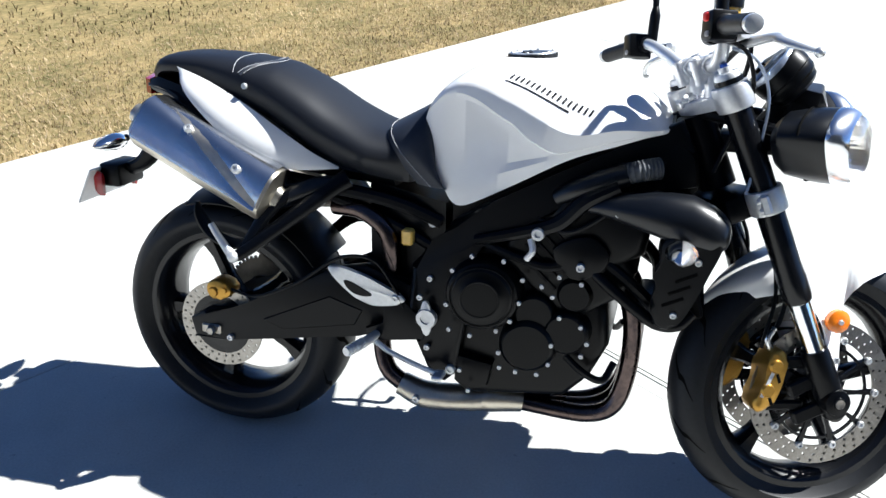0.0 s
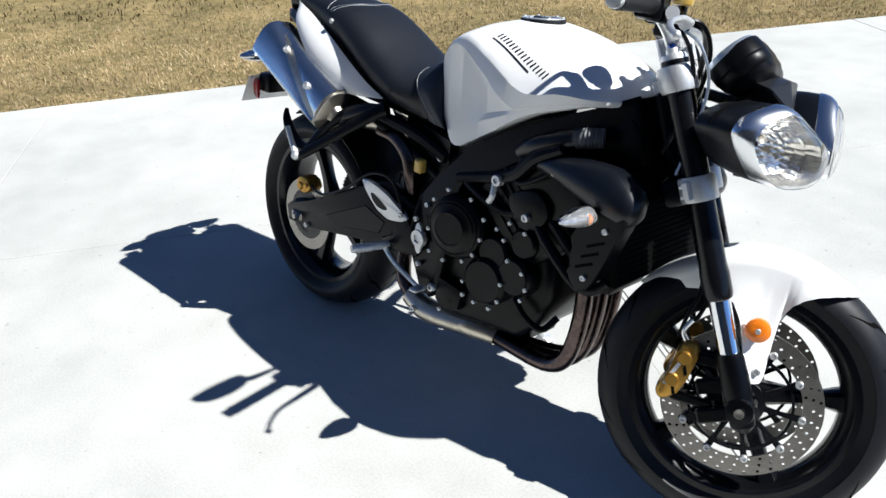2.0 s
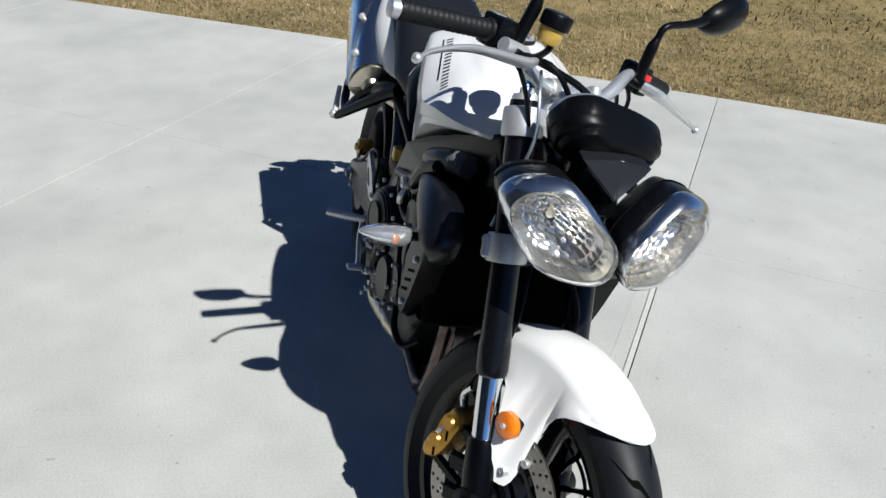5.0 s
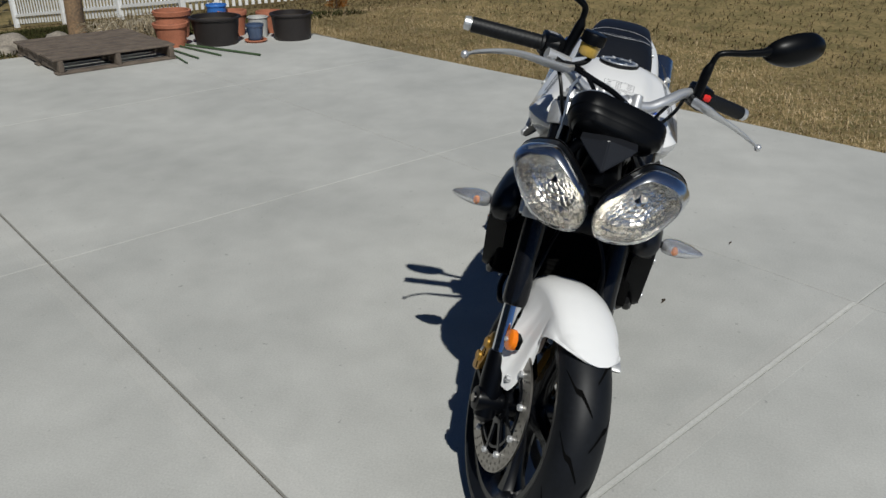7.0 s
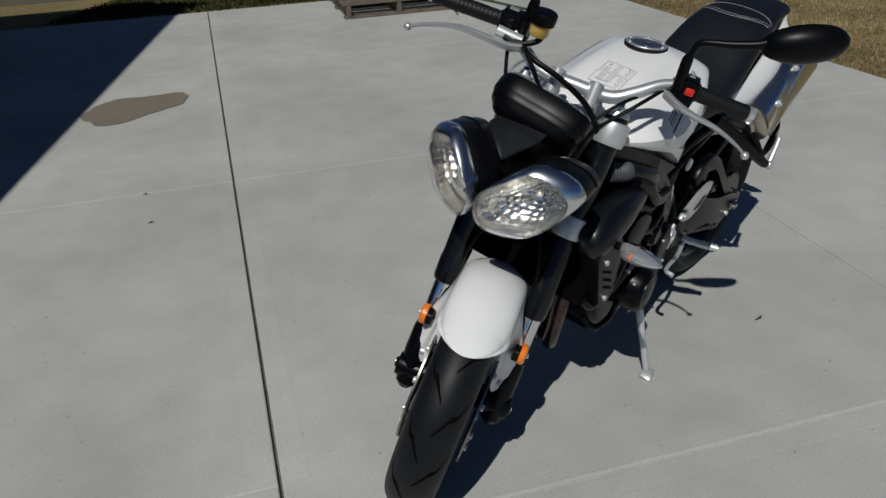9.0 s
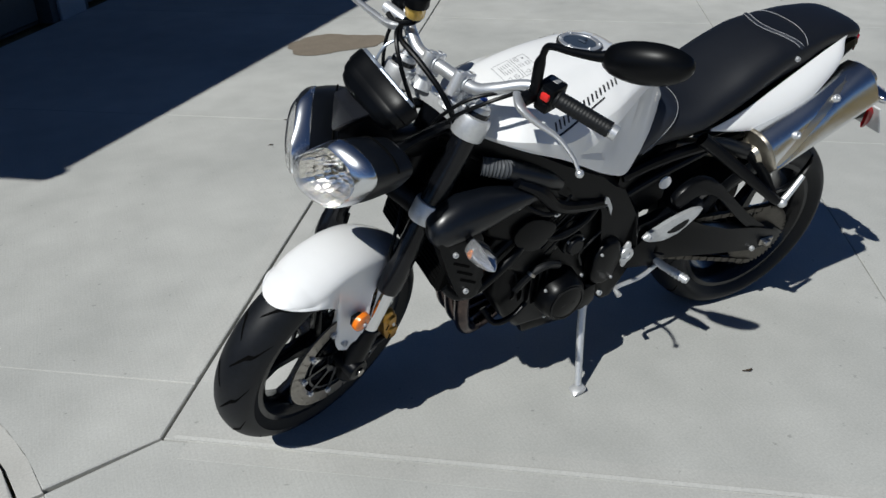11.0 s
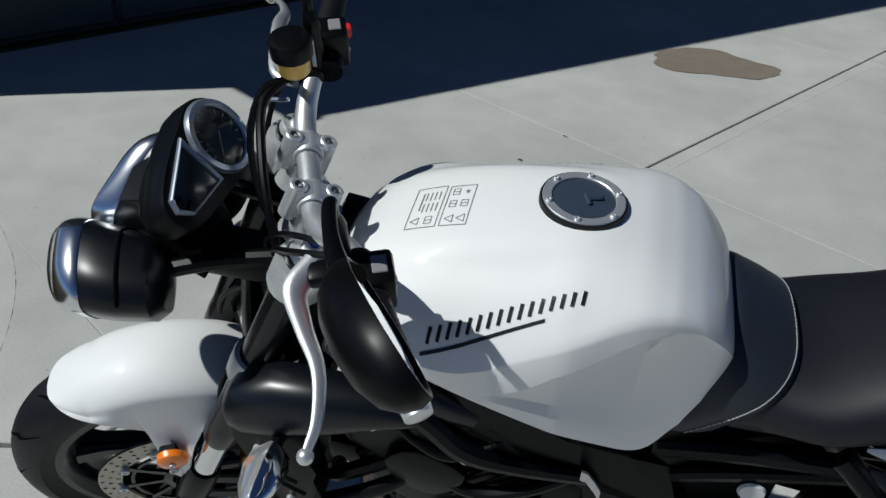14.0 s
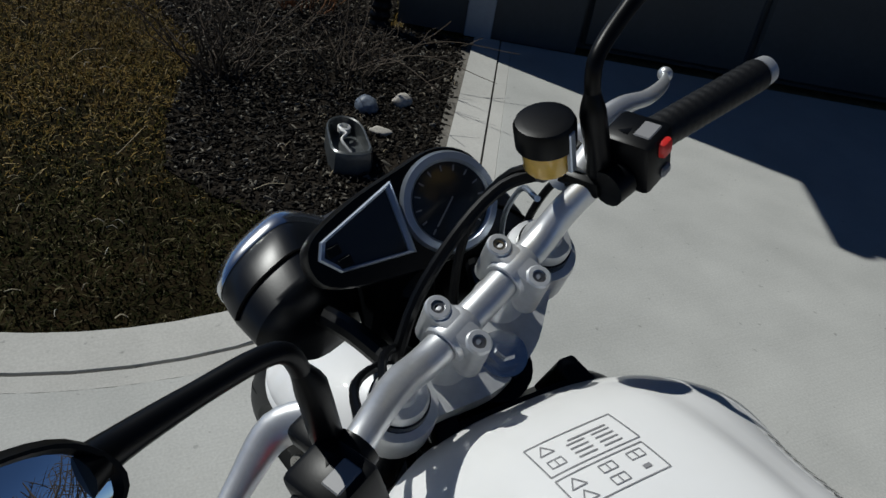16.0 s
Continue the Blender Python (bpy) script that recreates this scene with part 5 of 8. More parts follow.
def blinker(x, y, z, s, back, label):
    """A teardrop turn signal on a short stalk."""
    bm = bmesh.new()
    tube(bm, [(x, y, z), (x, y + s * 0.03, z)], [0.009, 0.008], 10, 1)
    ob = part("turn_signal", bm, PLASTIC, bike, label)
    prof = [(0.02, 0.012, 0.014), (0.032, 0.026, 0.018), (0.055, 0.030, 0.019), (0.085, 0.024, 0.014), (0.108, 0.011, 0.007), (0.116, 0.003, 0.002)]
    for name, material, half, k in (("signal_shell", CHROME, -1, 1.0), ("signal_lens", SIGNAL, 1, 1.0), ("signal_reflector", SILVERED, 1, 0.72)):
        bm = bmesh.new()
        rows = []
        for dy, rx, rz in prof:
            ring = []
            for q in range(9):
                a = math.pi * q / 8
                ring.append(Vector((x + back * half * rx * k * math.sin(a), y + s * dy, z + rz * k * math.cos(a))))
            rows.append(ring + [Vector((x - back * half * 0.001, y + s * dy, z - rz * k * 0.9))])
        loft(bm, rows)
        part(name, bm, material, ob, {"signal_lens": "clear lens", "signal_shell": "bright shell"}.get(name, ""))
    bm = bmesh.new()
    bmesh.ops.create_uvsphere(bm, u_segments=10, v_segments=8, radius=0.009, matrix=Matrix.Translation((x + back * 0.017, y + s * 0.05, z)))
    part("signal_bulb", bm, AMBER, ob, "amber bulb")
    return ob


for s in (1, -1):
    blinker(1.108, 0.190 * s, 0.648, s, 1, "front turn signal with clear lens and amber bulb")
    blinker(-0.19, 0.065 * s, 0.735, s, -1, "rear turn signal on a black stalk")

# ---------------------------------------------------------------- exhaust
for s in (1, -1):
    a, b = Vector((0.236, s * 0.158, 0.664)), Vector((-0.066, s * 0.146, 0.803))
    d = (b - a).normalized()
    side = Vector((0, 1, 0))
    upv = d.cross(side)
    if upv.z < 0:
        upv = -upv
    shape = smooth_outline([(0.066, -0.020), (0.0645, -0.012), (0.056, 0.022), (0.040, 0.052), (0.008, 0.066), (-0.040, 0.058), (-0.056, 0.020), (-0.052, -0.040), (-0.020, -0.066), (0.022, -0.064), (0.052, -0.044), (0.064, -0.026)], 3)
    cover = crom([(0.0675, -0.024, 0), (0.066, -0.012, 0), (0.0575, 0.022, 0), (0.041, 0.0535, 0), (0.008, 0.068, 0), (-0.040, 0.060, 0), (-0.057, 0.020, 0)], 4)

    def sec(f, k, dz=0.0):
        c = a + (b - a) * f
        return [c + side * (s * p * k) + upv * (q * k + dz) for p, q in shape]

    bm = bmesh.new()
    loft(bm, [sec(f, k) for f, k in ((-0.10, 0.34), (-0.065, 0.42), (-0.045, 0.84), (-0.038, 0.93), (0.0, 0.97), (0.5, 0.98), (0.97, 0.95), (1.0, 0.86), (1.0, 0.62), (0.95, 0.58))])
    muf = part("silencer", bm, SATIN, bike, "satin stainless underseat silencer")
    # polished upper heat shield with a pressed swage
    bm = bmesh.new()
    rows = []
    for i in range(25):
        f = i / 24
        c = a + (b - a) * (-0.02 + 0.99 * f)
        ring = []
        for k, q in enumerate(cover):
            dent = 1 - 0.07 * math.exp(-((k / (len(cover) - 1) - 0.15 - 0.6 * f) / 0.09) ** 2)
            ring.append(c + side * (s * q.x * dent) + upv * (q.y * dent))
        rows.append(ring)
    loft(bm, rows, closed=False)
    bmesh.ops.recalc_face_normals(bm, faces=bm.faces)
    bmesh.ops.solidify(bm, geom=list(bm.faces), thickness=0.002)
    sh = part("heat_shield", bm, POLISH, muf, "bright stainless heat shield", 50)
    for f, an in ((0.20, 32), (0.62, 52)):
        q = radians(an)
        c = a + (b - a) * f + side * (s * 0.0610 * math.cos(q)) + upv * 0.0640 * math.sin(q)
        bolt(sh, 0, 0, 0, m=Matrix.Translation(c) @ Matrix.Rotation(radians((an - 90) * s), 4, "X"), k=1.5)
    bm = bmesh.new()
    tube(bm, [a + d * 0.335, a + d * 0.362], [0.024, 0.022], 18, 1)
    part("silencer_outlet", bm, SATIN, muf)
    bm = bmesh.new()
    tube(bm, [(0.240, s * 0.150, 0.662), (0.30, s * 0.11, 0.648), (0.36, s * 0.05, 0.635), (0.42, -0.03, 0.625)], 0.022, 14)
    part("link_pipe", bm, SATIN, muf, "stainless link pipe")
bm = bmesh.new()
tube(bm, [(0.36, -0.085, 0.628), (0.43, -0.095, 0.625), (0.485, -0.10, 0.59), (0.50, -0.10, 0.54), (0.495, -0.085, 0.46), (0.47, -0.065, 0.38), (0.465, -0.075, 0.30), (0.49, -0.09, 0.235), (0.56, -0.095, 0.20), (0.60, -0.09, 0.195)], 0.021, 14)
mid = part("mid_pipe", bm, HEADERM, bike, "heat-browned mid pipe")
bm = bmesh.new()
tube(bm, [(0.52, -0.095, 0.212), (0.58, -0.095, 0.192), (0.66, -0.09, 0.195), (0.735, -0.085, 0.20)], [0.028, 0.033, 0.033, 0.031], 16, 4, 0.85)
part("pipe_shield", bm, SATIN, mid, "satin steel pipe shield")
bolt(mid, 0.567, -0.126, 0.195, -1, 1.3)
bm = bmesh.new()
tube(bm, [(0.725, -0.085, 0.20), (0.735, -0.084, 0.199), (0.80, -0.07, 0.19)], [0.034, 0.034, 0.026], 14, 2)
part("pipe_clamp", bm, SATIN, mid)
for i, y in enumerate((-0.062, 0.0, 0.062)):
    bm = bmesh.new()
    tube(bm, [(0.975, y, 0.505), (1.015, y, 0.47), (1.03, y, 0.40), (1.028, y * 0.95 - 0.005, 0.30), (1.005, y * 0.85 - 0.015, 0.215), (0.95, y * 0.6 - 0.03, 0.182), (0.86, y * 0.3 - 0.05, 0.182), (0.79, -0.07, 0.19)], 0.0205, 14)
    part("header_pipe", bm, HEADERM, bike, "heat-tinted header pipe")

# ---------------------------------------------------------------- frame, swingarm, engine
def tuck(c):
    """Draws the beams in towards the steering head."""
    k = max(0.0, min(1.0, (c.x - 0.86) / 0.24))
    back = max(0.0, min(1.0, (0.72 - c.x) / 0.12)) * max(0.0, min(1.0, (c.z - 0.47) / 0.10))
    return Vector((c.x, c.y * (1 - 0.52 * k) * (1 - 0.42 * back), c.z))


for s in (1, -1):
    bm = bmesh.new()
    beam = [(0.640, 0.625), (0.735, 0.688), (0.87, 0.760), (1.00, 0.820), (1.085, 0.862), (1.115, 0.80), (1.03, 0.765), (0.955, 0.735), (0.88, 0.675), (0.80, 0.640), (0.715, 0.612), (0.690, 0.575), (0.690, 0.47), (0.668, 0.29), (0.640, 0.262), (0.605, 0.27), (0.59, 0.36), (0.552, 0.43), (0.552, 0.52), (0.60, 0.565)]
    extr(bm, beam, s * 0.100, s * 0.152, 0.014, 3, tuck)
    fr = part("frame_spar", bm, FRAMEBLK, bike, "black twin-spar frame side")
    bm = bmesh.new()
    tube(bm, [(0.70, s * 0.142, 0.600), (0.80, s * 0.152, 0.628), (0.87, s * 0.158, 0.655), (0.92, s * 0.158, 0.705), (0.98, s * 0.150, 0.738)], [0.012, 0.014, 0.017, 0.017, 0.014], 10)
    part("frame_brace", bm, FRAMEBLK, fr)
    for x, z, k in ((0.592, 0.613, 1.5), (0.650, 0.575, 1.6), (0.60, 0.50, 1.0), (0.583, 0.462, 1.0), (0.60, 0.345, 1.0), (0.655, 0.30, 1.6)):
        if s < 0 or k > 1.2:
            bolt(fr, x, tuck(Vector((x, 0.152 * s, z))).y, z, s, k if s < 0 else k * 0.75)
    bm = bmesh.new()
    lathe(bm, [(0.012, 0.004), (0.012, 0.010), (0.0215, 0.010), (0.023, 0.006), (0.023, -0.004)], along_y(0.599, 0.152 * s, 0.415, s), 24)
    extr(bm, smooth_outline([(0.590, 0.452), (0.604, 0.452), (0.612, 0.415), (0.606, 0.378), (0.592, 0.378), (0.586, 0.415)], 3), s * 0.151, s * 0.158, 0.002)
    part("pivot_plate", bm, ALU, fr, "silver swingarm pivot plate")
    # swingarm
    bm = bmesh.new()
    arm = [(-0.012, 0.318), (0.03, 0.345), (0.11, 0.352), (0.24, 0.425), (0.36, 0.490), (0.45, 0.510), (0.57, 0.47), (0.60, 0.43), (0.585, 0.385), (0.43, 0.335), (0.20, 0.295), (0.09, 0.275), (0.0, 0.268)]
    if s > 0:
        arm[3:6] = [(0.22, 0.385), (0.32, 0.412), (0.39, 0.448), (0.45, 0.500)]
    extr(bm, arm, s * 0.103, s * 0.138, 0.010, 2, lambda c, s=s: Vector((c.x, c.y - s * 0.012 * max(0, (c.x - 0.2) / 0.4), c.z)))
    sw = part("swingarm", bm, FRAMEBLK, bike, "black swingarm")
    bm = bmesh.new()
    if s > 0:
        extr(bm, smooth_outline([(0.455, 0.535), (0.425, 0.570), (0.375, 0.585), (0.325, 0.568), (0.28, 0.530), (0.20, 0.457), (0.13, 0.397), (0.07, 0.355), (0.055, 0.335), (0.115, 0.350), (0.19, 0.408), (0.28, 0.493), (0.33, 0.527), (0.37, 0.542), (0.405, 0.530), (0.43, 0.500)], 2), 0.108, 0.134, 0.008, 2)
        part("swingarm_brace", bm, FRAMEBLK, sw, "black arched swingarm brace")
    else:
        extr(bm, [(0.19, 0.345), (0.36, 0.425), (0.44, 0.400), (0.42, 0.362), (0.24, 0.325)], s * 0.1335, s * 0.1395, 0.002, 1, lambda c, s=s: Vector((c.x, c.y - s * 0.012 * max(0, (c.x - 0.2) / 0.4), c.z)))
        part("swingarm_recess", bm, FRAMEBLK, sw)
    bm = bmesh.new()
    box(bm, 0.022, 0.074, min(s * 0.136, s * 0.143), max(s * 0.136, s * 0.143), 0.286, 0.312, None, 0.004)
    lathe(bm, [(0.0, 0.012), (0.009, 0.012), (0.012, 0.009), (0.0135, 0.0)], along_y(0.052, 0.143 * s, 0.299, s), 6)
    part("axle_block", bm, STEEL, sw, "silver axle adjuster block")
    bolt(sw, 0.10, 0.140 * s, 0.285, s, 1.2)
    # heel guard and footrests
    bm = bmesh.new()
    extr(bm, smooth_outline([(0.366, 0.503), (0.395, 0.508), (0.455, 0.494), (0.505, 0.473), (0.545, 0.453), (0.541, 0.440), (0.505, 0.430), (0.46, 0.428), (0.425, 0.445), (0.390, 0.474)], 3), s * 0.142, s * 0.154, 0.004, 2)
    hg = part("heel_guard", bm, ALU, bike, "silver cast heel guard")
    bm = bmesh.new()
    extr(bm, smooth_outline([(0.406, 0.478), (0.424, 0.477), (0.470, 0.455), (0.462, 0.447), (0.432, 0.449), (0.413, 0.463)], 3), s * 0.1535, s * 0.1552, 0.0006, 1)
    part("heel_guard_slot", bm, PLASTIC, hg)
    bolt(hg, 0.528, 0.154 * s, 0.452, s, 1.1)
    bm = bmesh.new()
    extr(bm, [(0.50, 0.46), (0.53, 0.46), (0.60, 0.40), (0.59, 0.36), (0.50, 0.345), (0.455, 0.345), (0.455, 0.37), (0.50, 0.385)], s * 0.140, s * 0.152, 0.003)
    ph = part("footrest_hanger", bm, FRAMEBLK, bike, "black footrest hanger")
    bm = bmesh.new()
    tube(bm, [(0.482, s * 0.146, 0.358), (0.477, s * 0.175, 0.357), (0.450, s * 0.250, 0.355)], [0.009, 0.011, 0.010], 12, 1)
    for k in range(5):
        q = 0.3 + k * 0.14
        tube(bm, [(0.477 - 0.027 * q, s * (0.175 + 0.075 * q), 0.357 - 0.002 * q), (0.477 - 0.027 * (q + 0.06), s * (0.175 + 0.075 * (q + 0.06)), 0.357 - 0.002 * q)], 0.0125, 12, 1)
    part("footpeg", bm, ALU, ph, "silver folding footpeg")
    bm = bmesh.new()
    if s < 0:
        tube(bm, [(0.475, -0.155, 0.345), (0.52, -0.165, 0.325), (0.60, -0.172, 0.302), (0.635, -0.178, 0.298)], [0.007, 0.006, 0.006, 0.006], 8)
        box(bm, 0.625, 0.65, -0.205, -0.165, 0.292, 0.303, None, 0.004)
        part("brake_pedal", bm, ALU, ph, "silver brake pedal")
    else:
        tube(bm, [(0.475, 0.155, 0.345), (0.54, 0.170, 0.33), (0.62, 0.178, 0.325), (0.63, 0.205, 0.322)], [0.006, 0.006, 0.006, 0.008], 8)
        part("gear_lever", bm, ALU, ph, "silver gear lever")
    # pillion hanger and peg
    bm = bmesh.new()
    tube(bm, [(0.405, s * 0.112, 0.700), (0.375, s * 0.130, 0.680), (0.29, s * 0.180, 0.612), (0.205, s * 0.225, 0.545), (0.185, s * 0.232, 0.534)], [0.023, 0.021, 0.018, 0.015, 0.012], 12, 4, 0.8)
    tube(bm, [(0.29, s * 0.14, 0.672), (0.245, s * 0.175, 0.63), (0.205, s * 0.215, 0.555)], [0.016, 0.017, 0.013], 10, 4, 0.8)
    tube(bm, [(0.215, s * 0.212, 0.562), (0.165, s * 0.210, 0.556), (0.115, s * 0.205, 0.574), (0.085, s * 0.200, 0.612), (0.082, s * 0.198, 0.640)], [0.012, 0.014, 0.016, 0.012, 0.005], 10, 4, 0.45)
    pil = part("pillion_hanger", bm, FRAMEBLK, bike, "black pillion footrest hanger")
    bm = bmesh.new()
    tube(bm, [(0.385, s * 0.118, 0.694), (0.34, s * 0.130, 0.682), (0.27, s * 0.142, 0.655), (0.19, s * 0.146, 0.628), (0.16, s * 0.146, 0.620)], [0.012, 0.021, 0.026, 0.024, 0.014], 14, 4, 0.8)
    part("mount_cover", bm, SCOOP, pil, "slate cover behind the hanger")
    bm = bmesh.new()
    tube(bm, [(0.182, s * 0.236, 0.536), (0.152, s * 0.232, 0.572), (0.130, s * 0.228, 0.602)], [0.010, 0.008, 0.007], 10, 2)
    bmesh.ops.create_uvsphere(bm, u_segments=12, v_segments=8, radius=0.013, matrix=Matrix.Translation((0.186, s * 0.240, 0.536)))
    part("pillion_peg", bm, ALU, pil, "folded silver pillion peg")
bm = bmesh.new()
tube(bm, [(0.285, -0.12, 0.66), (0.235, -0.125, 0.665), (0.20, -0.125, 0.66)], [0.03, 0.032, 0.026], 14, 3, 0.7)
part("exhaust_valve_box", bm, SCOOP, bike, "slate exhaust bracket cover")
# rear hugger
bm = bmesh.new()
rows = []
for i in range(17):
    th = radians(35 + 70 * i / 16)
    rows.append([Vector((RAX[0], 0, RAX[1])) + Vector(((0.325 - 0.02 * abs(q) ** 2) * math.cos(th), 0.095 * q, (0.325 - 0.02 * abs(q) ** 2) * math.sin(th))) for q in np.linspace(-1, 1, 11)])
loft(bm, rows, closed=False)
bmesh.ops.recalc_face_normals(bm, faces=bm.faces)
bmesh.ops.solidify(bm, geom=list(bm.faces), thickness=0.004)
part("rear_hugger", bm, PLASTIC, bike, "black rear hugger", 50)
# rear caliper and its hose
bm = bmesh.new()
extr(bm, smooth_outline([(0.046, 0.418), (0.075, 0.426), (0.100, 0.412), (0.106, 0.396), (0.088, 0.380), (0.056, 0.376), (0.040, 0.394)], 3), -0.136, -0.088, 0.006, 2)
lathe(bm, [(0.0, 0.006), (0.010, 0.006), (0.0125, 0.0)], along_y(0.060, -0.136, 0.396, -1), 18)
lathe(bm, [(0.0, 0.005), (0.006, 0.005), (0.007, 0.0)], along_y(0.090, -0.136, 0.403, -1), 14)
rc = part("rear_caliper", bm, GOLD, bike, "gold rear brake caliper")
bm = bmesh.new()
tube(bm, [(0.095, -0.125, 0.405), (0.18, -0.145, 0.405), (0.29, -0.148, 0.455), (0.39, -0.145, 0.525), (0.47, -0.142, 0.53), (0.52, -0.15, 0.48), (0.545, -0.15, 0.43)], 0.0038, 8)
part("rear_brake_hose", bm, PLASTIC, rc)
# chain on the left
bm = bmesh.new()
for run in range(2):
    a, b = (Vector((0.05, 0.108, 0.302 + (0.1 if run == 0 else -0.1))), Vector((0.585, 0.108, 0.415 + (0.036 if run == 0 else -0.036))))
    n = 34
    for k in range(n):
        p = a + (b - a) * (k + 0.5) / n
        M = Matrix.Translation(p) @ Matrix.Rotation(-math.atan2(b.z - a.z, b.x - a.x), 4, "Y")
        box(bm, -0.0088, 0.0088, -0.008 if k % 2 else -0.0062, 0.008 if k % 2 else 0.0062, -0.0065, 0.0065, M)
part("drive_chain", bm, DARKSTEEL, bike, "drive chain", smooth=None, kind="stuff")

# engine
bm = bmesh.new()
extr(bm, [(0.63, 0.56), (0.74, 0.60), (0.86, 0.56), (0.975, 0.47), (0.985, 0.38), (0.95, 0.30), (0.90, 0.245), (0.70, 0.225), (0.655, 0.25), (0.635, 0.33)], -0.125, 0.125, 0.02, 3)
eng = part("crankcase", bm, ENGBLK, bike, "black painted crankcase")
bm = bmesh.new()
extr(bm, [(0.74, 0.57), (0.90, 0.43), (1.00, 0.50), (1.03, 0.56), (0.93, 0.70), (0.83, 0.70)], -0.145, 0.145, 0.018, 3)
part("cylinder_block", bm, ENGBLK, eng, "black cylinder block")
bm = bmesh.new()
extr(bm, [(0.83, 0.64), (0.96, 0.545), (1.04, 0.60), (1.05, 0.66), (0.96, 0.735), (0.88, 0.73)], -0.15, 0.15, 0.02, 3)
part("cylinder_head", bm, ENGBLK, eng, "black cylinder head")
bm = bmesh.new()
extr(bm, [(0.70, 0.24), (0.88, 0.24), (0.86, 0.19), (0.72, 0.175)], -0.06, 0.10, 0.015, 2)
part("sump", bm, ENGBLK, eng, "black oil sump")
bm = bmesh.new()
lathe(bm, [(0.0, 0.062), (0.040, 0.062), (0.045, 0.058), (0.060, 0.056), (0.066, 0.050), (0.074, 0.046), (0.079, 0.036), (0.082, 0.0)], along_y(0.722, -0.125, 0.485, -1), 36)
part("clutch_cover", bm, ENGBLK, eng, "round black clutch cover")
for cx, cz, r, y in ((0.82, 0.378, 0.062, 0.05), (0.898, 0.415, 0.050, 0.042), (0.83, 0.45, 0.045, 0.038), (0.91, 0.50, 0.038, 0.034)):
    bm = bmesh.new()
    lathe(bm, [(0.0, y), (r * 0.8, y), (r * 0.93, y * 0.85), (r, y * 0.6), (r * 1.03, 0)], along_y(cx, -0.125, cz, -1), 28)
    part("engine_cover", bm, ENGBLK, eng)
bm = bmesh.new()
lathe(bm, [(0.0, 0.07), (0.035, 0.068), (0.055, 0.062), (0.064, 0.05), (0.068, 0.0)], along_y(0.80, 0.125, 0.355, 1), 36)
alt = part("alternator_cover", bm, ENGBLK, eng, "round black alternator cover")
bm = bmesh.new()
lathe(bm, [(0.046, 0.062), (0.046, 0.0665), (0.051, 0.0665), (0.052, 0.061)], along_y(0.80, 0.125, 0.355, 1), 36)
part("cover_ridge", bm, FRAMEBLK, alt)
bm = bmesh.new()
box(bm, 0.776, 0.824, 0.190, 0.1945, 0.350, 0.360, None, 0.002)
part("cover_rib", bm, FRAMEBLK, alt)
# starter motor, case ribs, a bright bracket and hoses on the left flank
bm = bmesh.new()
lathe(bm, [(0.0, 0.050), (0.020, 0.050), (0.024, 0.046), (0.026, 0.038), (0.031, 0.036), (0.033, 0.028), (0.033, 0.0)], along_y(0.790, 0.120, 0.515, 1), 28)
stm = part("starter_motor", bm, FRAMEBLK, eng, "black starter motor end")
for k in range(3):
    a = radians(35 + 120 * k)
    bolt(stm, 0.790 + 0.026 * math.cos(a), 0.158, 0.515 + 0.026 * math.sin(a), 1, 0.55)
for k in range(5):
    bm = bmesh.new()
    x0 = 0.842 + 0.022 * k
    loft(bm, [[(x0 - 0.003, 0.122, z), (x0 + 0.003, 0.122, z), (x0 + 0.002, 0.122 + h, z), (x0 - 0.002, 0.122 + h, z)] for z, h in ((0.31 + 0.012 * k, 0.004), (0.33 + 0.012 * k, 0.016), (0.43, 0.016), (0.45, 0.004))])
    part("case_rib", bm, ENGBLK, eng)
bm = bmesh.new()
loft(bm, [[(x, 0.150, z - 0.010), (x, 0.150, z + 0.010), (x, 0.154, z + 0.010), (x, 0.154, z - 0.010)] for x, z in ((0.681, 0.574), (0.690, 0.592), (0.702, 0.612), (0.712, 0.618))])
part("cable_bracket", bm, ALU, eng, "bright cable bracket")
bm = bmesh.new()
tube(bm, [(0.93, 0.135, 0.40), (0.90, 0.150, 0.455), (0.86, 0.155, 0.475), (0.82, 0.145, 0.455)], 0.011, 10)
part("water_hose", bm, GRIPR, eng, "black water hose")
bm = bmesh.new()
lathe(bm, [(0.0118, -0.004), (0.0128, -0.004), (0.0128, 0.004), (0.0118, 0.004)], Matrix.Translation((0.90, 0.150, 0.455)) @ Matrix.Rotation(radians(-38), 4, "Y"), 18, True)
part("hose_clip", bm, STEEL, eng)
bm = bmesh.new()
tube(bm, [(0.70, 0.150, 0.52), (0.74, 0.158, 0.505), (0.76, 0.150, 0.47), (0.745, 0.150, 0.43)], 0.004, 8)
part("sensor_lead", bm, GRIPR, eng)
bm = bmesh.new()
extr(bm, smooth_outline([(0.63, 0.47), (0.68, 0.475), (0.71, 0.43), (0.70, 0.36), (0.65, 0.34), (0.62, 0.39)], 3), 0.12, 0.165, 0.012, 3)
part("sprocket_cover", bm, ENGBLK, eng, "black sprocket cover")
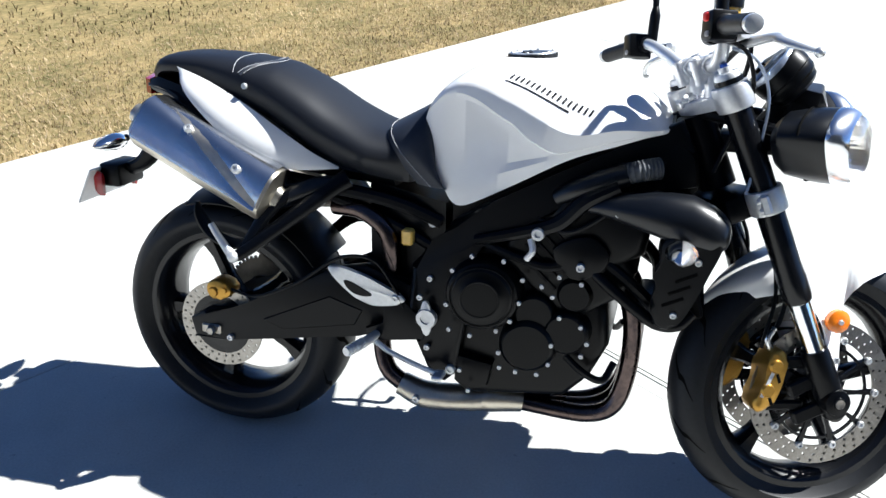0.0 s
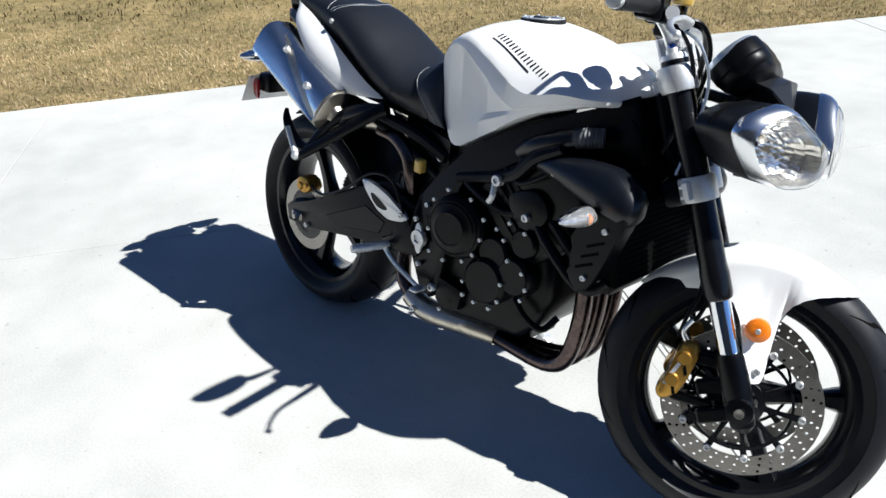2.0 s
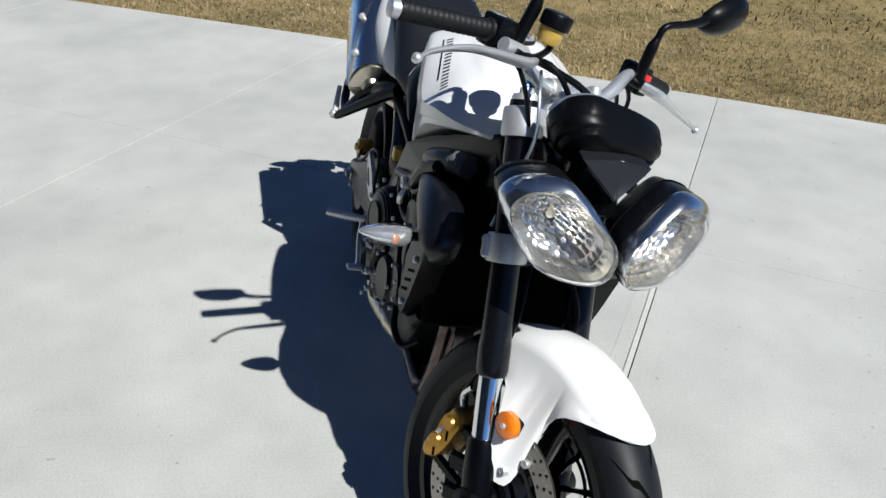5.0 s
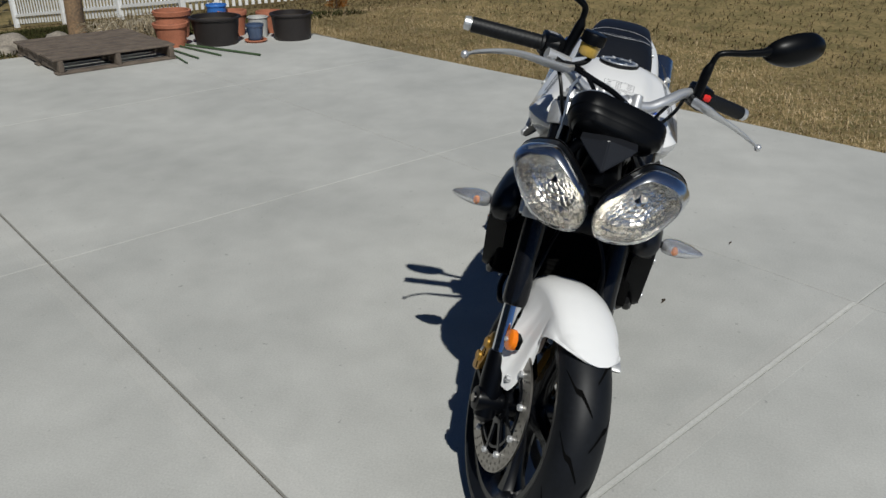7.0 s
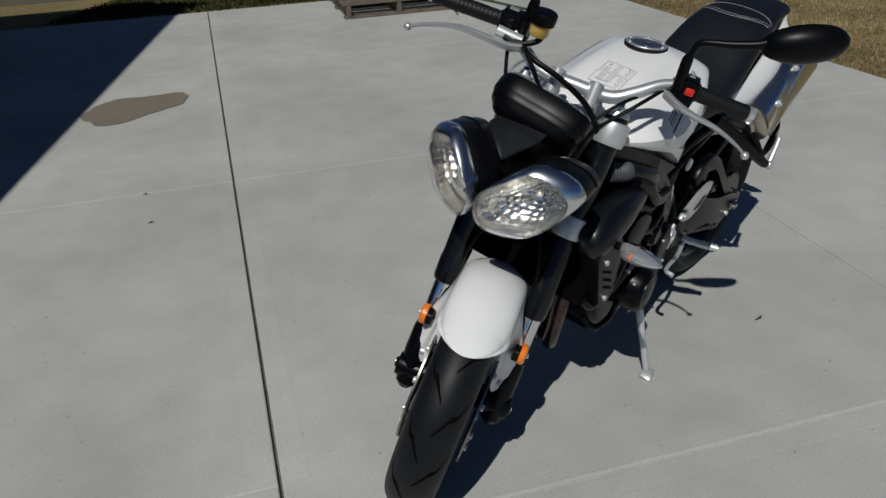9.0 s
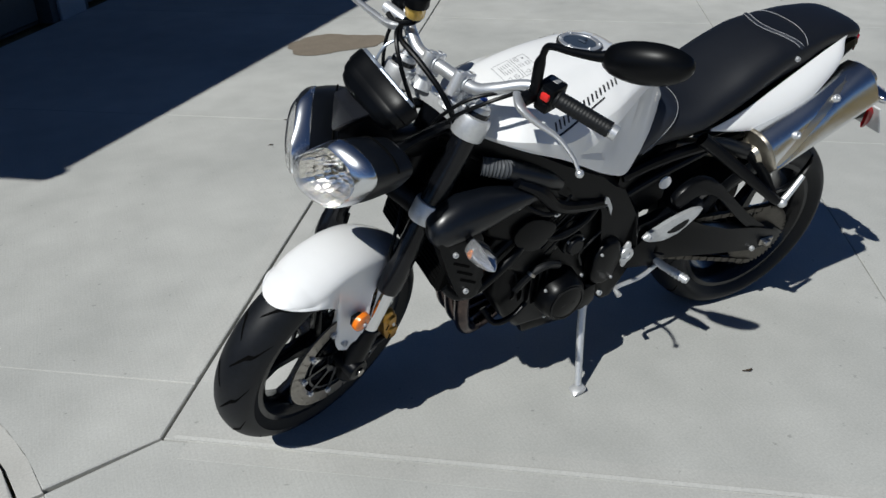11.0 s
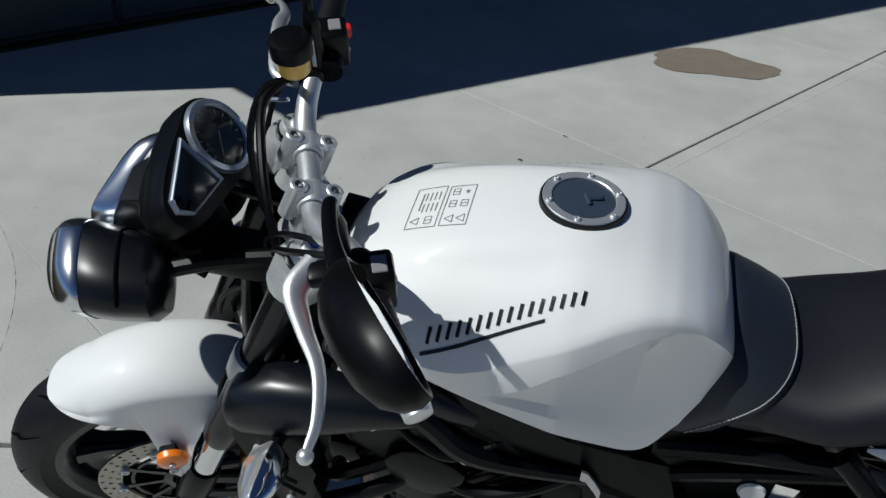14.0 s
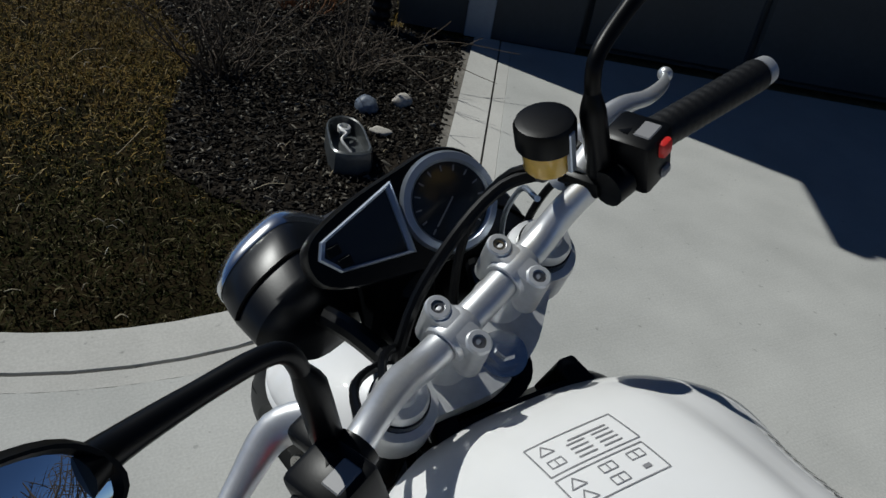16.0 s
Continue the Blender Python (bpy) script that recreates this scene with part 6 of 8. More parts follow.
for x, z in ((0.648, 0.462), (0.66, 0.54), (0.70, 0.575), (0.765, 0.568), (0.805, 0.53), (0.80, 0.478), (0.783, 0.435), (0.70, 0.395), (0.655, 0.405), (0.755, 0.41), (0.762, 0.36), (0.765, 0.325), (0.80, 0.318), (0.845, 0.318), (0.868, 0.345), (0.872, 0.39), (0.885, 0.455), (0.93, 0.44), (0.945, 0.405), (0.935, 0.375), (0.868, 0.50), (0.845, 0.52), (0.88, 0.545), (0.925, 0.535), (0.68, 0.31), (0.70, 0.262)):
    bolt(eng, x, -0.172, z, -1, 0.74)
for x, z in ((0.75, 0.30), (0.85, 0.31), (0.86, 0.40), (0.75, 0.41), (0.69, 0.45), (0.64, 0.36)):
    bolt(eng, x, 0.166, z, 1, 0.6)
for s in (1, -1):
    bolt(eng, 0.831 if s < 0 else 0.864, (0.168 if s < 0 else 0.152) * s, 0.632, s, 2.0 if s < 0 else 1.5)
    if s < 0:
        bolt(eng, 0.920, 0.168 * s, 0.570, s, 1.4)
    if s < 0:
        bm = bmesh.new()
        tube(bm, [(0.815, s * 0.16, 0.615), (0.822, s * 0.172, 0.595), (0.81, s * 0.168, 0.575)], 0.007, 8)
        part("hose_fitting", bm, ALU, eng)
for s in (1, -1):
    for pts, r in ((((0.70, s * 0.13, 0.60), (0.78, s * 0.155, 0.575), (0.86, s * 0.158, 0.56), (0.93, s * 0.15, 0.60)), 0.010),
                   (((0.96, s * 0.14, 0.58), (1.02, s * 0.15, 0.54), (1.06, s * 0.14, 0.50), (1.07, s * 0.10, 0.46)), 0.013),
                   (((0.90, s * 0.15, 0.36), (0.94, s * 0.155, 0.33), (0.98, s * 0.14, 0.31), (1.0, s * 0.11, 0.34)), 0.008),
                   (((0.82, s * 0.14, 0.66), (0.88, s * 0.165, 0.64), (0.93, s * 0.165, 0.66), (0.98, s * 0.15, 0.70)), 0.006)):
        bm = bmesh.new()
        tube(bm, pts, r, 10)
        part("engine_hose", bm, PLASTIC, eng, "black rubber hose")
    bm = bmesh.new()
    extr(bm, smooth_outline([(0.86, 0.60), (0.93, 0.635), (0.975, 0.60), (0.955, 0.555), (0.90, 0.54)], 3), s * 0.148, s * 0.166, 0.006, 2)
    part("head_side_cover", bm, ENGBLK, eng)
    bm = bmesh.new()
    extr(bm, [(0.665, 0.335), (0.745, 0.318), (0.735, 0.262), (0.69, 0.245), (0.66, 0.27)], s * 0.118, s * 0.150, 0.01, 2)
    part("case_block", bm, ENGBLK, eng)
    for k in range(5):
        bm = bmesh.new()
        box(bm, -0.055, 0.055, min(s * 0.146, s * 0.1505), max(s * 0.146, s * 0.1505), -0.003, 0.003, Matrix.Translation((0.83 + k * 0.012, 0, 0.545 + k * 0.018)) @ Matrix.Rotation(radians(44), 4, "Y"), 0.001)
        part("cooling_rib", bm, ENGBLK, eng)
bm = bmesh.new()
lathe(bm, [(0.0375, 0.064), (0.0385, 0.0655), (0.0410, 0.0655), (0.042, 0.064)], along_y(0.722, -0.125, 0.485, -1), 36)
lathe(bm, [(0.0655, 0.0515), (0.0665, 0.053), (0.0685, 0.0525), (0.069, 0.050)], along_y(0.722, -0.125, 0.485, -1), 36)
part("cover_ridge", bm, ENGBLK, eng)
# plain black blocks inside the frame, added to stop light between engine and tank
bm = bmesh.new()
loft(bm, [[Vector((x, y * w, z)) for y, z in ((-1, z0), (-1, z1), (1, z1), (1, z0))] for x, w, z0, z1 in ((0.63, 0.070, 0.60, 0.69), (0.76, 0.085, 0.63, 0.73), (0.95, 0.10, 0.70, 0.80), (1.07, 0.06, 0.78, 0.85))])
part("airbox", bm, PLASTIC, bike, "black airbox block under the tank, added to stop light")
bm = bmesh.new()
loft(bm, [[Vector((x, y * w, z)) for y, z in ((-1, z0), (-1, z1), (1, z1), (1, z0))] for x, w, z0, z1 in ((0.44, 0.07, 0.50, 0.69), (0.62, 0.09, 0.44, 0.66))])
part("battery_box", bm, PLASTIC, bike, "black battery-box block, added to stop light")
bm = bmesh.new()
box(bm, 0.53, 0.555, -0.125, -0.10, 0.565, 0.60, None, 0.004)
part("fluid_pot", bm, FLUID, bike, "small pale rear brake reservoir")
bm = bmesh.new()
lathe(bm, [(0.0, 0.004), (0.017, 0.004), (0.019, 0.0)], along_y(0.481, 0.106, 0.582, 1), 20)
part("tool_cap", bm, PLATEW, bike, "round pale cap")
# sidestand
bm = bmesh.new()
tube(bm, [(0.685, 0.130, 0.275), (0.700, 0.155, 0.225), (0.732, 0.235, 0.062)], [0.014, 0.012, 0.010], 12, 3)
extr(bm, smooth_outline([(0.718, 0.062), (0.752, 0.058), (0.756, 0.046), (0.722, 0.046)], 2), 0.225, 0.258, 0.003)
st = part("sidestand", bm, ALU, bike, "deployed grey sidestand")
bm = bmesh.new()
extr(bm, [(0.65, 0.31), (0.73, 0.31), (0.72, 0.265), (0.66, 0.26)], 0.115, 0.14, 0.005)
part("sidestand_bracket", bm, ALU, st)

# ---------------------------------------------------------------- radiator, scoops
bm = bmesh.new()
box(bm, -0.02, 0.02, -0.165, 0.165, -0.115, 0.13, Matrix.Translation((1.115, 0, 0.595)) @ Matrix.Rotation(radians(-16), 4, "Y"), 0.006)
rad = part("radiator", bm, CORE, bike, "black radiator")
bm = bmesh.new()
for k in range(20):
    z = -0.108 + k * 0.0115
    box(bm, 0.0195, 0.0225, -0.15, 0.15, z, z + 0.0035, Matrix.Translation((1.115, 0, 0.595)) @ Matrix.Rotation(radians(-16), 4, "Y"))
part("radiator_core", bm, TREADCUT, rad, smooth=None, kind="stuff")
bm = bmesh.new()
box(bm, 1.03, 1.10, -0.075, 0.075, 0.42, 0.475, None, 0.012, 2)
part("radiator_foot", bm, PLASTIC, rad)
# section of a scoop: a squarish rounded tube
FACETS = [(math.copysign(abs(math.cos(a)) ** 0.72, math.cos(a)), math.copysign(abs(math.sin(a)) ** 0.82, math.sin(a))) for a in (2 * math.pi * k / 24 for k in range(24))]
for s in (1, -1):
    bm = bmesh.new()
    loft(bm, [[Vector((x, s * (yc + hy * q - 0.3 * hz * max(0.0, h)), zc + hz * h)) for q, h in FACETS] for x, yc, zc, hy, hz in
              ((0.905, 0.145, 0.688, 0.010, 0.007), (0.94, 0.150, 0.697, 0.020, 0.015), (0.975, 0.154, 0.699, 0.026, 0.024), (1.05, 0.162, 0.695, 0.035, 0.040), (1.12, 0.165, 0.684, 0.038, 0.049), (1.16, 0.165, 0.672, 0.037, 0.044), (1.180, 0.165, 0.668, 0.032, 0.034), (1.190, 0.164, 0.668, 0.022, 0.022), (1.194, 0.163, 0.668, 0.008, 0.008))])
    sc = part("radiator_scoop", bm, SCOOP, bike, "slate radiator scoop", 60)
    bm = bmesh.new()
    extr(bm, smooth_outline([(1.186, 0.668), (1.166, 0.602), (1.146, 0.545), (1.125, 0.496), (1.100, 0.470), (1.072, 0.478), (1.062, 0.52), (1.072, 0.58), (1.070, 0.64), (1.10, 0.672), (1.15, 0.680)], 3), s * 0.150, s * 0.197, 0.010, 3)
    part("side_panel", bm, PLASTIC, sc, "black radiator side panel with slots")
    bm = bmesh.new()
    for k in range(3):
        M = Matrix.Translation((1.103 + k * 0.010, s * 0.1975, 0.532 + k * 0.026)) @ Matrix.Rotation(radians(-28), 4, "Y")
        box(bm, -0.022, 0.022, -0.001, 0.001, -0.003, 0.003, M)
    part("panel_slot", bm, TREADCUT, sc, smooth=None)
    bm = bmesh.new()
    tube(bm, [(0.935, s * 0.150, 0.565), (0.972, s * 0.165, 0.540), (1.035, s * 0.174, 0.497), (1.078, s * 0.174, 0.472), (1.118, s * 0.172, 0.474), (1.145, s * 0.165, 0.500)], [0.010, 0.0125, 0.013, 0.013, 0.0125, 0.010], 12, 5)
    part("lower_rail", bm, PLASTIC, sc, "black curved rail under the panel")
    for x, y, z in ((1.141, 0.197, 0.618), (1.107, 0.197, 0.505), (0.985, 0.174, 0.690)):
        bolt(sc, x, y * s, z, s, 1.0)
bm = bmesh.new()
extr(bm, [(0.93, 0.735), (1.08, 0.83), (1.12, 0.79), (1.13, 0.73), (1.02, 0.70)], -0.085, 0.085, 0.02, 2)
part("front_duct", bm, PLASTIC, bike, "black ducting behind the fork")
for s in (1, -1):
    bm = bmesh.new()
    hp_ = crom([(0.985, s * 0.122, 0.757), (1.01, s * 0.127, 0.765), (1.03, s * 0.122, 0.770), (1.05, s * 0.112, 0.772)], 10)
    tube(bm, hp_, [0.020 if k % 3 else 0.0225 for k in range(len(hp_))], 18, 1)
    part("ribbed_hose", bm, HOSE, bike, "grey ribbed duct hose")
    bm = bmesh.new()
    tube(bm, [(0.99, s * 0.122, 0.757), (0.95, s * 0.134, 0.744), (0.90, s * 0.142, 0.724), (0.86, s * 0.135, 0.700)], [0.024, 0.024, 0.022, 0.018], 18, 4)
    part("intake_duct", bm, SCOOP, bike, "slate intake duct under the tank")

# ---------------------------------------------------------------- headlights and instruments
YC = 0.0285
HL = smooth_outline([(0.179, 0.862), (0.162, 0.885), (0.132, 0.899), (0.097, 0.905), (0.070, 0.891), (0.040, 0.864), (0.014, 0.835), (0.006, 0.812), (0.008, 0.786), (0.020, 0.766), (0.045, 0.756), (0.085, 0.755), (0.116, 0.765), (0.139, 0.786), (0.162, 0.818), (0.176, 0.842)], 3)
hcy, hcz = 0.088, 0.826


def hood(d, z):
    """How far the chrome hood reaches in from the rim: deep above, a thin lip below."""
    w = max(0.0, min(1.0, (z - 0.822 + 0.10 * (d - 0.09)) / 0.06))
    return 0.040 + 0.135 * w * w * (3 - 2 * w)


for s in (1, -1):
    def hp(d, z, f, dx):
        k = 1 - f * hood(d, z)
        dd, zz = hcy + (d - hcy) * k, hcz + (z - hcz) * k
        return Vector((1.4787 - 0.42 * dd - 0.064 * zz + dx, YC + s * dd, zz))

    def hk(d, z, k, dx):
        dd, zz = hcy + (d - hcy) * k, hcz + (z - hcz) * k
        return Vector((1.4787 - 0.42 * dd - 0.064 * zz + dx, YC + s * dd, zz))

    def lens_ring(f, dx):
        rim_in = [(d, z, 1 - hood(d, z)) for d, z in HL]
        return [hk(d, z, k * f, dx) for d, z, k in rim_in]

    bm = bmesh.new()
    rows = [[hk(d, z, k, dx) for d, z in HL] for dx, k in ((-0.012, 0.955), (-0.018, 0.978), (-0.045, 0.968), (-0.064, 0.94), (-0.100, 0.84), (-0.107, 0.82), (-0.124, 0.60), (-0.128, 0.2), (-0.129, 0.01))]
    loft(bm, rows, caps=False)
    hl = part("headlight", bm, LAMPBLK, bike, "twin bug-eye headlight with black shell", 40)
    bm = bmesh.new()
    loft(bm, [[hp(d, z, f, dx) for d, z in HL] for dx, f in ((-0.022, 0.10), (-0.020, 0.0), (-0.010, -0.02), (-0.001, 0.10), (0.006, 0.32), (0.012, 0.62), (0.015, 0.90), (0.013, 1.02), (0.002, 1.05))], caps=False)
    part("bezel", bm, SILVERED, hl, "chrome hood round the lens", 60)
    bm = bmesh.new()
    bowl_at = lambda r: float(np.interp(r, (0.0, 0.08, 0.40, 0.72, 0.93, 0.98), (-0.058, -0.056, -0.052, -0.038, -0.012, 0.006)))
    rims = [(d, z, 1 - hood(d, z)) for d, z in HL]

    def bowl(turn, r):
        q = turn * len(HL)
        k, w = int(q) % len(HL), q - int(q)
        (d0, z0, k0), (d1, z1, k1) = rims[k], rims[(k + 1) % len(HL)]
        return hk(d0 + (d1 - d0) * w, z0 + (z1 - z0) * w, (k0 + (k1 - k0) * w) * r, bowl_at(r))

    pr = random.Random(70 + s)
    bands = (0.10, 0.26, 0.40, 0.53, 0.65, 0.77, 0.88, 0.98)
    for j, (r0, r1) in enumerate(zip(bands, bands[1:])):
        n = (9, 13, 18, 22, 27, 31, 36)[j]
        for k in range(n):
            puff, tip, roll = pr.uniform(0.0010, 0.0024), pr.uniform(-0.0016, 0.0016), pr.uniform(-0.0016, 0.0016)
            grid = []
            for a in range(5):
                u = a / 4
                grid.append([bm.verts.new(bowl((k + v / 4 * 0.96) / n + 0.013 * j, r0 + (r1 - r0) * u * 0.97)
                                          + Vector((puff * (1 - (2 * u - 1) ** 2) * (1 - (v / 2 - 1) ** 2) + tip * (u - 0.5) + roll * (v / 4 - 0.5), 0, 0))) for v in range(5)])
            for a in range(4):
                for v in range(4):
                    bm.faces.new((grid[a][v], grid[a][v + 1], grid[a + 1][v + 1], grid[a + 1][v]))
    part("reflector_bowl", bm, BOWL, hl, "bright reflector of small pillow facets", 50)
    bm = bmesh.new()
    loft(bm, [lens_ring(f, dx) for f, dx in ((0.985, 0.003), (0.93, -0.018), (0.72, -0.044), (0.40, -0.058), (0.02, -0.063))], caps=False)
    part("reflector_back", bm, PLASTIC, hl, "dark reflector backing", 50)
    bm = bmesh.new()
    bmesh.ops.create_uvsphere(bm, u_segments=12, v_segments=8, radius=0.0075, matrix=Matrix.Translation(hk(0.096, 0.838, 1, -0.034)))
    part("bulb", bm, BULB, hl)
    bm = bmesh.new()
    loft(bm, [lens_ring(f, dx) for f, dx in ((0.995, 0.010), (0.96, 0.019), (0.80, 0.028), (0.50, 0.034), (0.14, 0.036), (0.01, 0.036))], closed=True, caps=False)
    bmesh.ops.recalc_face_normals(bm, faces=bm.faces)
    bmesh.ops.solidify(bm, geom=list(bm.faces), thickness=0.0022)
    bmesh.ops.recalc_face_normals(bm, faces=bm.faces)
    lens = part("lens", bm, GLASS, hl, "clear domed lens", 50)
    lens.visible_shadow = False
    bm = bmesh.new()
    tube(bm, [hk(d, z, 0.935, -0.070) for d, z in HL[:36]], 0.002, 6, 1)
    part("shell_groove", bm, TREADCUT, hl)
bm = bmesh.new()
loft(bm, [[Vector((x, YC + y * w, z)) for y, z in ((-1, z0), (-0.6, z1), (0.6, z1), (1, z0))] for x, w, z0, z1 in ((1.24, 0.050, 0.80, 0.90), (1.30, 0.042, 0.82, 0.90), (1.325, 0.024, 0.83, 0.885), (1.34, 0.010, 0.84, 0.87))])
bridge = part("light_bridge", bm, PLASTIC, bike, "black bridge between the headlights", 30)
# creased shield above it, coming to a point between the lenses
bm = bmesh.new()
for x, y, z in ((1.328, -0.060, 0.921), (1.337, 0.0, 0.932), (1.328, 0.060, 0.921), (1.356, 0.0, 0.871), (1.25, -0.056, 0.935), (1.25, 0.056, 0.935), (1.25, 0.0, 0.88), (1.335, 0.0, 0.862)):
    bm.verts.new((x, YC + y, z))
bmesh.ops.convex_hull(bm, input=list(bm.verts))
bmesh.ops.bevel(bm, geom=list(bm.edges), offset=0.002, segments=2, affect="EDGES")
part("shield_panel", bm, SHIELD, bridge, "grey creased shield panel", 20)
bm = bmesh.new()
box(bm, 1.10, 1.29, YC - 0.035, YC + 0.035, 0.79, 0.83, None, 0.01, 2)
tube(bm, [(1.11, YC - 0.05, 0.87), (1.20, YC - 0.07, 0.86), (1.26, YC - 0.09, 0.85)], 0.012, 10)
tube(bm, [(1.11, YC + 0.05, 0.87), (1.20, YC + 0.07, 0.86), (1.26, YC + 0.09, 0.85)], 0.012, 10)
part("light_bracket", bm, PLASTIC, bike, "black headlight bracket")
# instrument pod: face looks back and up
GM = Matrix.Translation((1.236, 0.042, 0.963)) @ Matrix(((0, 0.60, -0.80, 0), (-1, 0, 0, 0), (0, 0.80, 0.60, 0), (0, 0, 0, 1)))
POD = smooth_outline([(0.062, 0.056), (0.098, 0.040), (0.112, 0.0), (0.098, -0.038), (0.062, -0.054), (0.0, -0.056), (-0.070, -0.050), (-0.092, -0.030), (-0.086, 0.0), (-0.04, 0.026), (0.015, 0.044)], 4)
bm = bmesh.new()
loft(bm, [[GM @ Vector((x * k + ox, y * k, z)) for x, y in POD] for z, k, ox in ((0.0, 0.97, 0), (-0.006, 1.0, 0), (-0.030, 1.0, 0), (-0.033, 0.972, 0), (-0.036, 0.972, 0), (-0.048, 0.94, 0), (-0.052, 0.90, 0.001), (-0.054, 0.865, 0.001), (-0.064, 0.80, 0.002), (-0.071, 0.66, 0.003), (-0.075, 0.46, 0.004), (-0.077, 0.2, 0.006))])
pod = part("instrument_pod", bm, PLASTIC, bike, "black instrument pod with round dial and display", 28)
T = GM @ Matrix.Translation((0.060, 0.0, 0.0))
bm = bmesh.new()
lathe(bm, [(0.0, 0.002), (0.042, 0.002), (0.042, -0.004)], T, 40)
part("dial_face", bm, FACE, pod, "dark round rev counter under glass")
bm = bmesh.new()
lathe(bm, [(0.0400, -0.004), (0.0400, 0.004), (0.0425, 0.0075), (0.0490, 0.0065), (0.0515, 0.0), (0.0515, -0.006)], T, 44)
part("dial_bezel", bm, BEZEL, pod, "grey dial bezel")
bm = bmesh.new()
for k in range(13):
    a = radians(225 - k * 22.5)
    box(bm, 0.031, 0.037, -0.0008, 0.0008, 0.0021, 0.0026, T @ Matrix.Rotation(a, 4, "Z"))
box(bm, -0.006, 0.028, -0.0008, 0.0008, 0.0027, 0.0032, T @ Matrix.Rotation(radians(225), 4, "Z"))
part("dial_marks", bm, GREYDECAL, pod, smooth=None, kind="stuff")
LCD = [(0.006, 0.036), (0.012, -0.037), (-0.064, -0.035), (-0.082, -0.018), (-0.076, -0.002)]
bm = bmesh.new()
cxl, cyl = sum(p[0] for p in LCD) / 5, sum(p[1] for p in LCD) / 5
rim = lambda k, z: [GM @ Vector((cxl + (x - cxl) * k, cyl + (y - cyl) * k, z)) for x, y in LCD]
loft(bm, [rim(1.0, -0.003), rim(1.0, 0.004), rim(0.95, 0.006), rim(0.86, 0.005), rim(0.85, 0.0)], caps=False)
part("display_frame", bm, BEZEL, pod, "silver-grey display frame", 20)
bm = bmesh.new()
bm.faces.new([bm.verts.new(q) for q in rim(0.87, 0.002)])
part("display_glass", bm, FACE, pod, "dark display", smooth=None)
for x, y in ((-0.066, -0.013), (-0.058, -0.026)):
    bm = bmesh.new()
    box(bm, -0.007, 0.007, -0.005, 0.005, 0.002, 0.006, GM @ Matrix.Translation((x, y, 0)) @ Matrix.Rotation(radians(12), 4, "Z"), 0.001)
    part("display_button", bm, PLASTIC, pod)
bm = bmesh.new()
tube(bm, [(1.27, 0.01, 0.92), (1.26, 0.01, 0.88), (1.24, 0.02, 0.85)], 0.02, 10)
part("pod_mount", bm, PLASTIC, pod)


# ---------------------------------------------------------------- the rear stands a little right of the steering head
def drift(x):
    k = max(0.0, min(1.0, (0.86 - x) / 0.24))
    return -0.024 * k * k * (3 - 2 * k)


def settle(ob, done):
    for ch in ob.children:
        if ch.name.split(".")[0] in ("fuel_tank", "headlight", "light_bridge", "light_bracket", "instrument_pod", "radiator_scoop", "radiator", "headstock") or max(abs(p - q) for r, t in zip(ch.matrix_basis, S) for p, q in zip(r, t)) < 1e-5:
            continue
        if ch.matrix_basis != Matrix.Identity(4):
            ch.matrix_basis = Matrix.Translation((0, drift(ch.matrix_basis.translation.x), 0)) @ ch.matrix_basis
            continue
        if ch.data and ch.data.name not in done:
            done.add(ch.data.name)
            for v in ch.data.vertices:
                v.co.y += drift(v.co.x)
        settle(ch, done)


settle(bike, set())

# ---------------------------------------------------------------- planting bed and lawn
def inside(p, poly):
    hit = False
    for (x0, y0), (x1, y1) in zip(poly, poly[1:] + poly[:1]):
        if (y0 > p[1]) != (y1 > p[1]) and p[0] < (x1 - x0) * (p[1] - y0) / (y1 - y0) + x0:
            hit = not hit
    return hit


BED = [(-0.02, -2.70), (-0.02, -1.25), (0.06, -0.78), (0.20, -0.64), (0.42, -0.76), (0.66, -0.84), (0.86, -0.95), (1.00, -1.30), (1.08, -1.7), (1.14, -2.0), (1.50, -2.40), (1.78, -2.95), (2.0, -3.6), (2.1, -6.5), (0.42, -6.5), (0.42, -2.72)]
bm = bmesh.new()
prism(bm, [tuple(uv(*q).xy) for q in BED], -0.06, -0.022)
thing("mulch_bed", bm, MULCH, "dark bark-mulched planting bed beside the kerb", "planting bed", kind="structure")


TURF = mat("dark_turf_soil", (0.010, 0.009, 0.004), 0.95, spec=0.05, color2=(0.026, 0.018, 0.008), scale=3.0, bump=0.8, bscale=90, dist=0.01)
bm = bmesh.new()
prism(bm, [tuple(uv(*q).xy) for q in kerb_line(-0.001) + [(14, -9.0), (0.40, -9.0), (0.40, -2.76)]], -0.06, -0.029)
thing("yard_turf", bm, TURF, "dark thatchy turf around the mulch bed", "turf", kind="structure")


def scatter(n, box_, keep, seed):
    rs = np.random.RandomState(seed)
    out = []
    while len(out) < n:
        u = rs.uniform(box_[0], box_[1], n)
        v = rs.uniform(box_[2], box_[3], n)
        out += [q for q in zip(u, v) if keep(q)]
    return out[:n]


